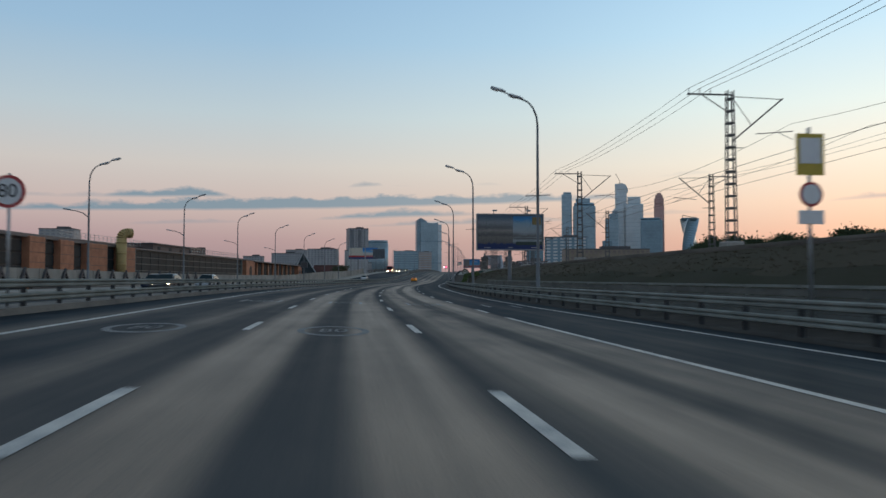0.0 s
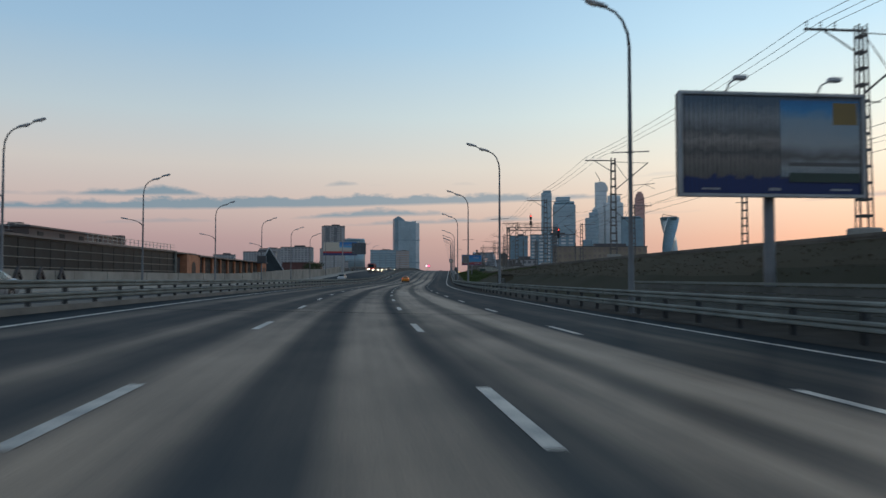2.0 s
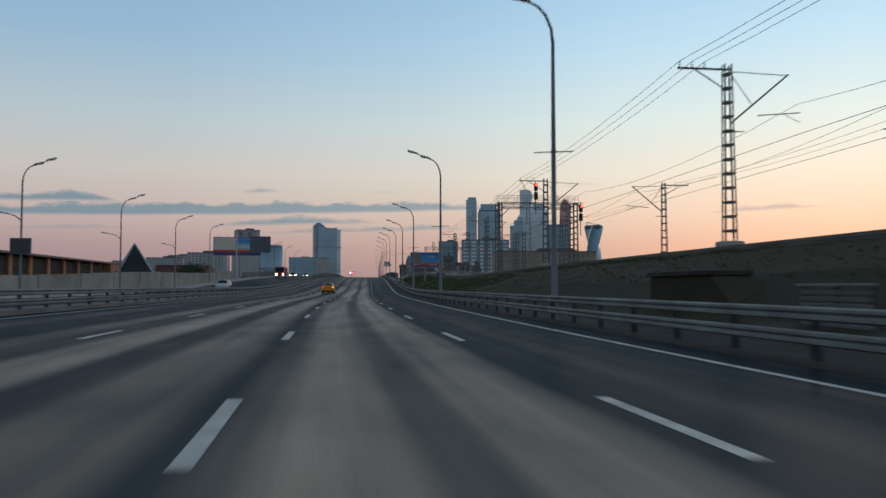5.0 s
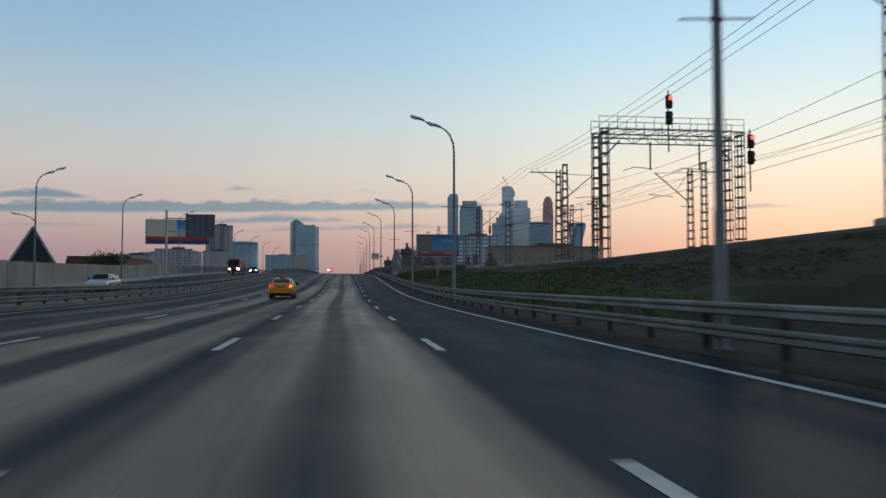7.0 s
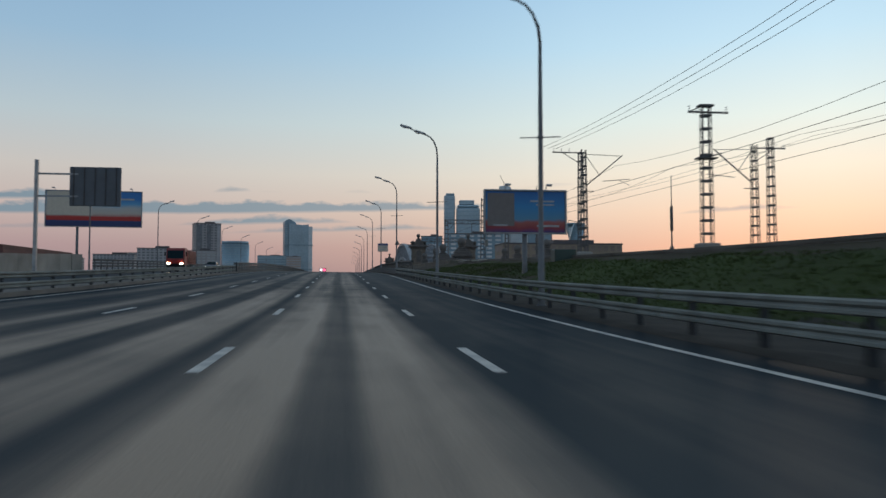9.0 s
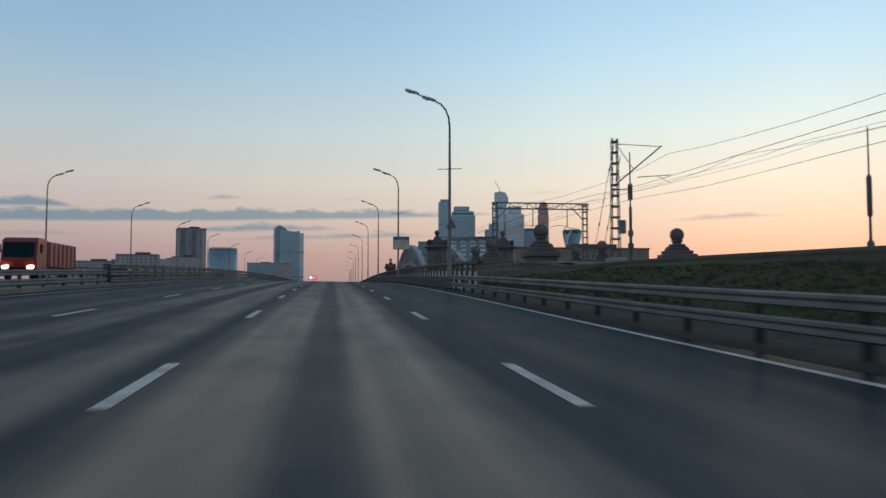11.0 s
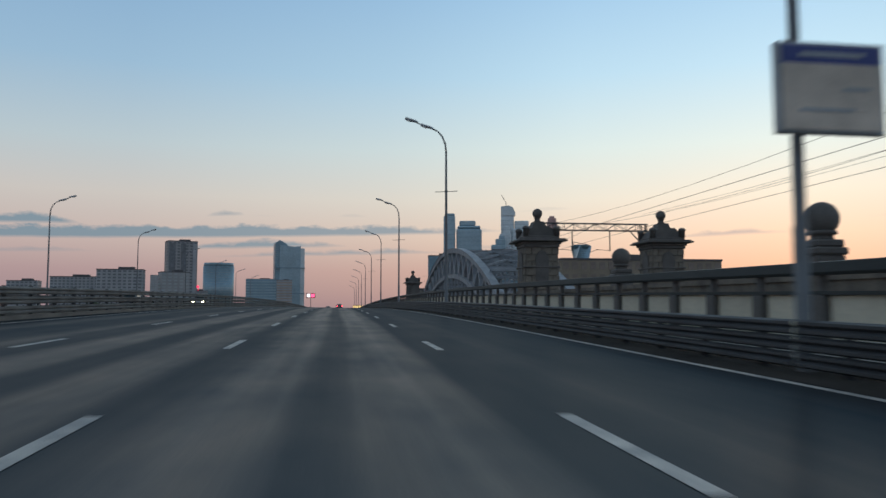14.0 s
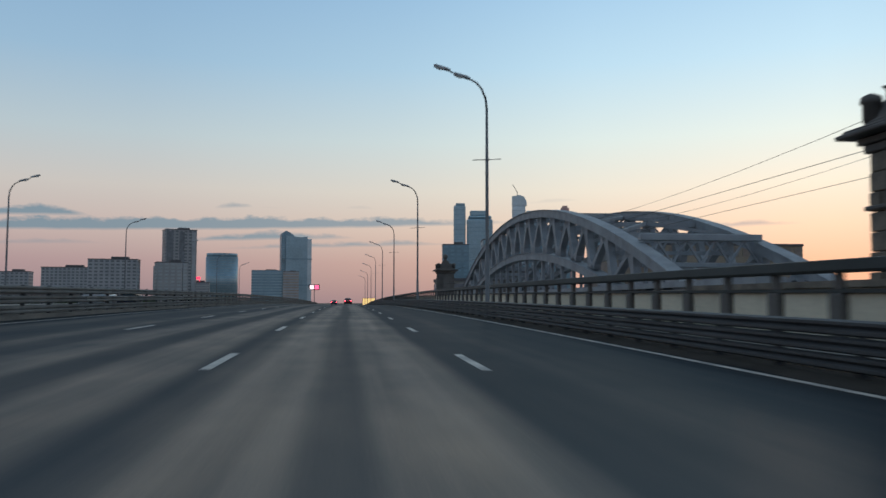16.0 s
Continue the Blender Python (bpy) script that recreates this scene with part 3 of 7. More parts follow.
# rough grass over the slope: green blades towards the bridge, straw-coloured ones before it
M["blades"] = material("grass_blades", (0.072, 0.100, 0.034), 0.9, 0.0, 0.4, 0.12, 5, 0.0, spec=0.1, dirt=(0.056, 0.072, 0.027))
M["dry_blades"] = material("dry_grass_blades", (0.095, 0.076, 0.056), 0.9, 0.0, 0.4, 0.15, 5, 0.0, spec=0.1, dirt=(0.07, 0.06, 0.04))
rnd = random.Random(11)
for name, mat, count, s0, s1, label in (("grass_tufts", "blades", 37500, 30, 334, "rough tufts of dull green grass on the bank"), ("dry_grass", "dry_blades", 6000, 20, 225, "dry straw-coloured grass on the brown bank")):
    verts, faces = [], []
    for k in range(count):
        s, w = rnd.uniform(s0, s1), rnd.uniform(0.12, 0.945)
        u = 9.0 + 8.2 * w
        base, top = smooth(RISE, s), smooth(BED, s)
        thick = noise.noise(Vector((s * 0.05, u * 0.25, 7.0))) + 0.6 * noise.noise(Vector((s * 0.3, u * 0.7, 2.0)))
        if mat == "blades":
            # only a fringe along the crest before the green stretch
            if s < 195 + 12 * thick and not (s > 150 and w > 0.84 and thick > -0.2):
                continue
            if thick < -0.5 or (s > 195 and w > 0.78 + 0.12 * thick):
                continue
        elif thick > 0.5 or w > 0.93 or w < 0.5:
            continue
        z = base - 0.14 + (top - base + 0.12) * (w * w * (3 - 2 * w) * 0.5 + w * 0.5) + 0.22 * noise.noise(Vector((s * 0.16, u * 0.3, 3.0))) * math.sin(math.pi * w)
        x, y, _ = road(s, u)
        for j in range(4):
            a, h = rnd.uniform(0, math.tau), rnd.uniform(0.04, 0.13) * (1.0 + 0.4 * thick)
            dx, dy = 0.035 * math.cos(a), 0.035 * math.sin(a)
            lx, ly = rnd.uniform(-0.2, 0.2), rnd.uniform(-0.2, 0.2)
            q = len(verts)
            verts += [(x + lx - dx, y + ly - dy, z), (x + lx + dx, y + ly + dy, z), (x + 1.5 * lx, y + 1.5 * ly, z + h)]
            faces.append((q, q + 1, q + 2))
    me = bpy.data.meshes.new(name)
    me.from_pydata(verts, [], faces)
    me.materials.append(M[mat])
    tagged(new(name, me), label, "grass", "", "stuff")
bm = bmesh.new()
ridge(bm, lambda s: [flat(s, u, smooth(BED, s) + d) for u, d in ((17.2, -0.3), (17.2, 0.12), (17.5, 0.12), (17.5, 0.0), (21, 0.25), (32, 0.25), (34.5, -0.1), (38, -3.0), (42, -7.2))], -120, 345, 5)
single("railway_bed", bm, "earth", "flat gravel railway bed edged by a low concrete kerb", "railway", "structure")
for u in (22.6, 24.1, 27.6, 29.1):
    bm = bmesh.new()
    ridge(bm, lambda s: [flat(s, u + a, smooth(BED, s) + 0.25 + b) for a, b in ((-0.04, 0.0), (-0.04, 0.17), (0.04, 0.17), (0.04, 0.0))], -120, 600, 6)
    single("rail", bm, "mast", "rusty steel railway rail on the ballast", "rail", "structure", "rails")


t = thing("headwall", "grimy concrete drain headwall set in the bank", "headwall", at(145.2, 11.2, 0))
bm = bmesh.new()
prism(bm, [(-4.2, -0.3), (3.2, -0.3), (3.2, 1.55), (-1.6, 1.55)], -0.2, 1.2, "x")
part("wall", bm, "bare_bank", t, "mud-stained concrete face")
bm = bmesh.new()
prism(bm, [(-1.7, 1.55), (3.3, 1.55), (3.3, 1.68), (-1.7, 1.68)], -0.32, 1.2, "x")
part("coping", bm, "mud", t, "dark mossy coping")
t = thing("slat_panel", "short dark corrugated panel with a pale top rail", "panel", at(136.4, 10.4, 0))
for k in range(6):
    bm = bmesh.new()
    box(bm, (0, 0, 0.28 + 0.15 * k), (0.05, 2.6, 0.11), bevel=0.015)
    part("slat", bm, "slat", t)
bm = bmesh.new()
box(bm, (-0.02, 0, 1.2), (0.12, 2.8, 0.08), bevel=0.02)
part("top_rail", bm, "rail_grey", t, "pale top rail")
for y in (-1.25, 0, 1.25):
    bm = bmesh.new()
    box(bm, (0.08, y, 0.4), (0.08, 0.1, 1.6))
    part("post", bm, "dark_rail", t)


# ---- barriers along the road ----
def w_beam(face, zc, h=0.30):
    """The outline of a corrugated beam; face is +1 when its ribs look to the right."""
    k = h / 0.31
    front = [(0.00, 0.155), (0.07, 0.115), (0.07, 0.055), (0.015, 0.0), (0.07, -0.055), (0.07, -0.115), (0.0, -0.155)]
    back = [(a - 0.022, b * 0.96) for a, b in reversed(front)]
    return [(face * a, zc + b * k) for a, b in front + back]


def barrier(name, s0, s1, u, face, heights, post_gap, label, group, beam_h=0.26, post_h=0.95, both=False, mat="rail_grey"):
    """A stretch of steel safety barrier: corrugated beams on I-shaped posts."""
    mid = (s0 + s1) / 2
    t = thing(name, label, "guardrail", at(mid, u, fall(mid, u)), group)
    for z in heights:
        for f, du in (((face, 0.0),) if not both else ((1, 0.16), (-1, -0.16))):
            bm = bmesh.new()
            sweep_rows(bm, [(u + du + a, b) for a, b in w_beam(f, z, beam_h)], s0, s1, 4.0)
            part("beam", bm, mat, t, outside=True)
    first = None
    count = int((s1 - s0) / post_gap)
    for i in range(count):
        s = s0 + (i + 0.5) * (s1 - s0) / count
        m = FRAME[t].inverted() @ at(s, u - (0 if both else face * 0.09), fall(s, u))
        if first is None:
            bm = bmesh.new()
            for dx in (-0.05, 0.05):
                box(bm, (0, dx, post_h / 2 - 0.1), (0.12, 0.012, post_h + 0.2))
            box(bm, (0, 0, post_h / 2 - 0.1), (0.012, 0.1, post_h + 0.2))
            first = part("post", bm, "dark_rail", t)
            first.matrix_basis = m
        else:
            again(first, m)
    return t


def sweep_rows(bm, outline, s0, s1, step):
    count = max(1, int(round((s1 - s0) / step)))
    rows = []
    for i in range(count + 1):
        s = s0 + (s1 - s0) * i / count
        g = fall(s, outline[0][0])
        rows.append([bm.verts.new(road(s, u, z + g)) for u, z in outline])
    k = len(outline)
    for a, b in zip(rows, rows[1:]):
        for i in range(k):
            j = (i + 1) % k
            bm.faces.new((a[i], a[j], b[j], b[i]))
    bm.faces.new(rows[0])
    bm.faces.new(rows[-1])


s = -40.0
while s < 320:
    barrier("guardrail", s, s + 39.9, 6.95, -1, (0.42, 0.82), 2.5, "double-beam galvanised steel guardrail along the verge", "roadside guardrails", 0.24, 0.95)
    barrier("median_guardrail", s, s + 39.9, -12.3, 1, (0.42, 0.80), 2.5, "double-beam galvanised guardrail on the median kerb", "median guardrails", 0.24, 0.92)
    s += 40
while s < 700:
    barrier("bridge_guardrail", s, s + 39.9, 7.05, -1, (0.24, 0.49, 0.74), 2.0, "triple-beam dark steel guardrail on the bridge", "bridge guardrails", 0.235, 0.84, mat="dark_rail")
    barrier("median_guardrail", s, s + 39.9, -12.3, 1, (0.36, 0.74, 1.12), 2.5, "double-sided triple-beam steel guardrail on the bridge median", "median guardrails", 0.29, 1.3, True, mat="dull_rail")
    s += 40
bm = bmesh.new()
ridge(bm, lambda s: [road(s, u, z + fall(s, -12.3)) for u, z in ((-12.0, -0.05), (-12.05, 0.17), (-13.55, 0.17), (-13.6, -0.2))], -120, 1200, 4)
M["grimy_kerb"] = material("grimy_kerb_concrete", (0.19, 0.168, 0.14), 0.9, 0.0, 0.4, 0.5, 12, 0.3, dirt=(0.075, 0.07, 0.064))
single("median_kerb", bm, "grimy_kerb", "stained concrete kerb strip between the carriageways", "kerb", "structure")
bm = bmesh.new()
ridge(bm, lambda s: [road(s, u, z + fall(s, 7.2)) for u, z in ((7.5, -0.05), (7.5, 0.16), (9.9, 0.16), (9.9, -2.5))], 319, 763, 4)
bm.verts.ensure_lookup_table()
bm.faces.new([bm.verts[i] for i in range(4)])
single("bridge_kerb", bm, "concrete", "raised concrete kerb walk on the bridge", "kerb", "structure")
bm = bmesh.new()
ridge(bm, lambda s: [road(s, u, z) for u, z in ((-31.2, 0.3), (-31.2, -2.6), (9.9, -2.6))], 322, 760, 6)
single("bridge_deck", bm, "concrete", "concrete underside of the road bridge", "bridge", "structure")


def plank_fence(s0, s1):
    t = thing("roadside_fence", "low dark slatted noise fence with a grey top rail", "fence", at((s0 + s1) / 2, 9.4, -0.3))
    for i in range(6):
        bm = bmesh.new()
        u = 9.4 + 0.012 * (i % 2)
        sweep_rows(bm, [(u, -0.14 + i * 0.225), (u, 0.06 + i * 0.225), (u + 0.05, 0.06 + i * 0.225), (u + 0.05, -0.14 + i * 0.225)], s0, s1, 4.0)
        part("plank", bm, "slat", t, outside=True)
    bm = bmesh.new()
    sweep_rows(bm, [(9.36, 1.23), (9.36, 1.31), (9.52, 1.31), (9.52, 1.23)], s0, s1, 4.0)
    part("top_rail", bm, "rail_grey", t, "grey steel top rail", outside=True)
    first = None
    for i in range(int((s1 - s0) / 3)):
        m = FRAME[t].inverted() @ at(s0 + 0.5 + i * 3, 9.5, -0.35)
        if first is None:
            bm = bmesh.new()
            box(bm, (0, 0, 0.6), (0.1, 0.12, 1.5))
            first = part("post", bm, "rail_grey", t)
            first.matrix_basis = m
        else:
            again(first, m)


plank_fence(-60, 84)


# ---- bridge parapet: steel handrail on posts, pale panels between them ----
M["dark_paint"] = material("dark_green_grey_paint", (0.055, 0.06, 0.058), 0.65, 0.0, 0.3, 0.8, 20, 0.1, spec=0.2)


def parapet(s0, s1, gap=2.19):
    t = thing("bridge_parapet", "dark steel bridge parapet with pale concrete panels", "parapet", at((s0 + s1) / 2, 9.3, 0), "bridge parapets")
    bm = bmesh.new()
    sweep_rows(bm, [(9.16, 1.65), (9.12, 1.70), (9.16, 1.89), (9.42, 1.92), (9.48, 1.72), (9.44, 1.65)], s0, s1, 4.0)
    part("handrail", bm, "dark_paint", t, "broad dark steel handrail", outside=True)
    for z in (1.27, 0.3):
        bm = bmesh.new()
        sweep_rows(bm, [(9.2, z), (9.2, z + 0.07), (9.4, z + 0.07), (9.4, z)], s0, s1, 4.0)
        part("rail", bm, "dark_paint", t, outside=True)
    post = panel = None
    count = int(round((s1 - s0) / gap))
    for i in range(count):
        s = s0 + i * gap
        m = FRAME[t].inverted() @ at(s, 9.3, 0)
        n = FRAME[t].inverted() @ at(s + gap / 2, 9.36, 0)
        if post is None:
            bm = bmesh.new()
            box(bm, (0, 0, 0.58), (0.24, 0.42, 1.14), bevel=0.03)
            box(bm, (0, 0, 1.34), (0.14, 0.16, 0.42))
            post = part("post", bm, "stone", t)
            post.matrix_basis = m
            bm = bmesh.new()
            box(bm, (0, 0, 0.68), (0.1, gap - 0.46, 0.96), bevel=0.02)
            panel = part("panel", bm, "pale", t, "pale stained concrete panel")
            panel.matrix_basis = n
        else:
            again(post, m)
            again(panel, n)


for i in range(7):
    parapet(323.25 + i * 28 * 2.19, 323.25 + (i + 1) * 28 * 2.19)


# ---- street lamps ----
def street_lamp(name, label, group, height, low_arm=False, bars=(6.2,)):
    t = thing(name, label, "street lamp", None, group)
    bm = bmesh.new()
    lathe(bm, [(0.2, -0.3), (0.2, 0.05), (0.12, 0.08), (0.115, 2.6), (0.095, 2.65), (0.085, height * 0.55), (0.065, height - 2.1)], 10)
    part("pole", bm, "pole", t)
    bm = bmesh.new()
    pts = [(0, 0, height - 2.15)] + [(-1.0 + 1.0 * math.cos(a), 0, height - 2.1 + 1.5 * math.sin(a)) for a in (0.35, 0.75, 1.1, 1.4)] + [(-1.45, 0, height - 0.42), (-2.1, 0, height - 0.14)]
    pipe(bm, pts, [0.064, 0.06, 0.055, 0.052, 0.05, 0.046, 0.04], 8)
    part("arm", bm, "pole", t)
    for x, z in ((-2.4, height - 0.02), (-1.36, height - 0.42)):
        bm = bmesh.new()
        m = pose(x, 0, z, 0, 15, 0)
        box(bm, (0, 0, 0), (0.78, 0.28, 0.15), bevel=0.05)
        box(bm, (0.42, 0, 0), (0.2, 0.16, 0.11), bevel=0.03)
        bm.transform(m)
        head = part("luminaire", bm, "lamp", t)
        bm = bmesh.new()
        ball(bm, (-0.08, 0, -0.06), 0.2, Matrix.Diagonal((1.25, 0.62, 0.4, 1)), 12, 6)
        bm.transform(m)
        part("lens", bm, "lens", head)
    for z in bars:
        bm = bmesh.new()
        rod(bm, (-0.75, 0, z - 0.04), (0.75, 0, z + 0.04), 0.022, n=6)
        box(bm, (0, 0, z), (0.2, 0.2, 0.1), bevel=0.02)
        part("banner_bracket", bm, "pole", t)
    if low_arm:
        bm = bmesh.new()
        pipe(bm, [(0, 0, 6.6), (0.5, 0, 7.0), (1.1, 0, 7.2), (1.7, 0, 7.3)], [0.05, 0.045, 0.04, 0.035], 8)
        part("low_arm", bm, "pole", t)
        bm = bmesh.new()
        box(bm, (0, 0, 0), (0.7, 0.26, 0.14), bevel=0.05)
        bm.transform(pose(1.95, 0, 7.36, 0, -10, 0))
        part("low_luminaire", bm, "lamp", t)
    return t


RIGHT_LAMPS = (44.9, 77.2, 112.6, 148.3, 185, 220.0, 251, 281, 322, 360, 400, 441, 481, 522, 563, 604, 645, 690, 735)
a = street_lamp("street_lamp", "tall grey street lamp, two heads on a curved arm", "street lamps on the verge", 11.7, False, (6.1,))
b = street_lamp("street_lamp", "tall grey bridge street lamp with a banner bracket", "street lamps on the verge", 12.8, False, (8.0,))
e = street_lamp("street_lamp", "taller grey street lamp, two heads on a curved arm", "street lamps on the verge", 12.55, False, (6.3,))
for model, stations in ((a, [s for s in RIGHT_LAMPS if 200 < s < 300]), (e, [s for s in RIGHT_LAMPS if s < 200]), (b, [s for s in RIGHT_LAMPS if s > 300])):
    for i, s in enumerate(stations):
        m = at(s, 7.2, (0.1 if s > 380 else -0.4) if s > 330 else fall(s, 7.2) - (0.5 if s > 300 else 0.0))
        if i == 0:
            model.matrix_basis = m
        else:
            copy_thing(model, m)
        FRAME[model] = model.matrix_basis.copy()
LEFT_LAMPS = (14, 44, 73, 103, 131.5, 160.5, 190.5, 218, 254, 290.5, 330, 368, 405, 441, 480, 520, 560, 600, 640)
c = street_lamp("street_lamp", "grey street lamp with a low side lamp beyond the lanes", "street lamps on the far side", 12.0, True, ())
d = street_lamp("street_lamp", "grey steel street lamp on the far side of the bridge", "street lamps on the far side", 12.4, False, ())
for model, stations in ((c, [s for s in LEFT_LAMPS if s < 290]), (d, [s for s in LEFT_LAMPS if s > 290])):
    for i, s in enumerate(stations):
        m = at(s, -28.4 if s < 225 else (-30.5 if s < 280 else -32.0), 0.2, 180)
        if i == 0:
            model.matrix_basis = m
        else:
            copy_thing(model, m)

# ---- far side wall ----
WALL_H = ((-200, 1.45), (120, 1.45), (185, 1.65), (215, 2.2), (240, 2.5), (290, 1.8), (330, 2.0), (400, 2.0))
t = thing("concrete_fence", "stained precast concrete panel wall beside the opposite lanes", "wall", at(100, -32.2, 0))
for i, s in enumerate(np.arange(-60, 328, 4.0)):
    s = float(s)
    bm = bmesh.new()
    h = smooth(WALL_H, s) * (1.0 if i % 7 else 1.02)
    g = 0.02 * (i % 3)
    sweep_rows(bm, [(-32.2 - g, -0.2), (-32.2 - g, h), (-32.35 - g, h), (-32.35 - g, -0.2)], s + 0.04, s + 3.96, 4.0)
    part("panel", bm, "fence", t, outside=True)
    if 40 < s < 122:
        bm = bmesh.new()
        bar(bm, (0, -0.62, 1.2), (0, 0.12, 2.2), 0.2, 0.2)
        bar(bm, (0, 0.62, 1.2), (0, -0.05, 2.0), 0.2, 0.2)
        bar(bm, (0, -0.36, 1.5), (0, 0.36, 1.5), 0.12, 0.12)
        o = part("trestle", bm, "darkwall", t, "dark A-shaped steel trestle")
        o.matrix_basis = FRAME[t].inverted() @ at(s + 1, -32.08, -0.02)
bm = bmesh.new()
ridge(bm, lambda s: [road(s, u, z) for u, z in ((-27.9, 0.1), (-28.0, 0.3), (-33.2, 0.3), (-33.4, -0.6))], -120, 760, 4)
single("far_kerb", bm, "fence", "concrete verge below the far wall", "kerb", "structure")
s = 328.0
while s < 690:
    barrier("far_guardrail", s, s + 39.9, -31.0, 1, (0.5, 0.9, 1.3), 2.5, "steel barrier on the far edge of the bridge", "far guardrails", 0.24, 1.4, mat="dark_rail")
    s += 40


# ---- railway: battened steel masts, wires, gantries, signals ----
def battened(bm, h, w0, w1, depth=0.34, step=0.72, x=0.0, y=0.0):
    """Two channels joined by plates, narrowing upwards."""
    for sx in (-1, 1):
        for sy in (-1, 1):
            bar(bm, (x + sx * w0 / 2, y + sy * depth / 2, 0), (x + sx * w1 / 2, y + sy * depth * 0.42, h), 0.09, 0.05)
    z = 0.35
    while z < h:
        w = w0 + (w1 - w0) * z / h
        for sy in (-1, 1):
            box(bm, (x, y + sy * depth * 0.48, z), (w + 0.06, 0.03, 0.13))
        z += step


def insulator(bm, c, r=0.07, n=3, pitch=0.12):
    for i in range(n):
        rod(bm, (c[0], c[1], c[2] + i * pitch), (c[0], c[1], c[2] + i * pitch + 0.05), r, r * 0.5, 8)


def railway_mast(label, group, h=8.8, side=1, feeder=True):
    """side: +1 when the track lies to its right."""
    t = thing("railway_mast", label, "railway mast", None, group)
    bm = bmesh.new()
    if side > 0:
        box(bm, (-0.95, 0, -0.4), (0.8, 1.0, 1.0), bevel=0.08)
    box(bm, (0, 0, 0.3), (1.15, 1.0, 0.5), bevel=0.08)
    part("footing", bm, "concrete", t, "grey concrete footing")
    bm = bmesh.new()
    battened(bm, h, 0.62, 0.36)
    part("mast_post", bm, "mast", t)
    if feeder:
        bm = bmesh.new()
        bar(bm, (0.2 * side, 0, h - 0.25), (-2.6 * side, 0, h - 0.25), 0.09, 0.09)
        bar(bm, (-0.15 * side, 0, h - 1.25), (-1.7 * side, 0, h - 0.3), 0.05, 0.05)
        part("feeder_arm", bm, "mast", t)
        for x in (-2.5, -1.85, -1.2):
            bm = bmesh.new()
            insulator(bm, (x * side, 0, h - 0.2))
            part("insulator", bm, "lens", t)
    bm = bmesh.new()
    bar(bm, (0.15 * side, 0, h - 3.0), (3.3 * side, 0, h - 0.4), 0.08, 0.08)
    rod(bm, (0.1 * side, 0, h - 0.35), (3.3 * side, 0, h - 0.45), 0.025, n=6)
    rod(bm, (0.15 * side, 0, h - 0.4), (1.3 * side, 0, h - 2.0), 0.025, n=6)
    bar(bm, (1.6 * side, 0, h - 2.55), (3.9 * side, 0, h - 2.35), 0.05, 0.05)
    rod(bm, (3.0 * side, 0, h - 2.45), (3.9 * side, 0, h - 2.85), 0.02, n=6)
    part("track_bracket", bm, "mast", t)
    bm = bmesh.new()
    rod(bm, (0, 0, h - 3.4), (0.85 * side, 0, h - 3.4), 0.03, n=6)
    box(bm, (0, 0.0, h - 3.4), (0.5, 0.45, 0.06))
    part("side_bracket", bm, "mast", t)
    return t


def on_bed(s, u, turn=0.0, z=0.0):
    x, y, _ = road(s, u)
    return pose(x, y, smooth(BED, s) + z, 0, 0, smooth(HEAD, s) + turn)


NEAR = ((4, 18.6), (44, 18.6), (80, 18.6), (119, 18.6), (157, 18.6), (195, 18.6), (240.6, 19.7), (285.3, 19.8), (324, 18.6))
FAR = ((36, 31), (76, 31), (119, 31), (157, 31), (196, 31), (237.7, 31), (280.2, 31.8))
near = railway_mast("tall battened steel railway mast on the bank edge", "railway masts on the near side", 8.9, 1)
tall = railway_mast("taller battened steel railway mast on the bank edge", "railway masts on the near side", 9.5, 1)
last = railway_mast("battened steel railway mast where the bank meets the bridge", "railway masts on the near side", 8.5, 1, False)
for model, places in ((tall, NEAR[:5]), (near, NEAR[5:8]), (last, NEAR[8:])):
    for i, (s, u) in enumerate(places):
        if i == 0:
            model.matrix_basis = on_bed(s, u)
        else:
            copy_thing(model, on_bed(s, u))
far = railway_mast("battened steel railway mast beyond the tracks", "railway masts on the far side", 8.8, -1)
for i, (s, u) in enumerate(FAR):
    if i == 0:
        far.matrix_basis = on_bed(s, u)
    else:
        copy_thing(far, on_bed(s, u))
# companion posts that stand close beside some masts
bm = bmesh.new()
box(bm, (0, 0, 0.3), (1.0, 0.9, 0.5), bevel=0.08)
box(bm, (-0.5, 0, -0.1), (1.2, 1.1, 0.9), bevel=0.08)
twin = thing("railway_post", "plain battened steel railway post on a footing", "railway mast", None, "plain railway posts")
part("footing", bm, "concrete", twin)
bm = bmesh.new()
battened(bm, 9.0, 0.6, 0.4)
part("mast_post", bm, "mast", twin)
for i, (s, u) in enumerate(((238.1, 19.6), (287.6, 20.3), (278.4, 32.1), (235.4, 31.2))):
    if i == 0:
        twin.matrix_basis = on_bed(s, u)
    else:
        copy_thing(twin, on_bed(s, u))


# masts with a short cross arm on top
cross = thing("railway_mast", "battened steel railway mast with a short cross arm", "railway mast", None, "cross-arm railway masts")
bm = bmesh.new()
box(bm, (0, 0, 0.1), (1.15, 1.0, 0.9), bevel=0.08)
part("footing", bm, "concrete", cross, "grey concrete footing")
bm = bmesh.new()
battened(bm, 8.1, 0.62, 0.5)
part("mast_post", bm, "mast", cross)
bm = bmesh.new()
bar(bm, (-1.0, 0, 7.75), (1.3, 0, 7.75), 0.1, 0.1)
box(bm, (0, 0, 8.1), (0.8, 0.5, 0.12), bevel=0.02)
bar(bm, (-0.9, 0, 7.78), (-0.2, 0, 8.1), 0.05, 0.05)
part("cross_arm", bm, "mast", cross)
bm = bmesh.new()
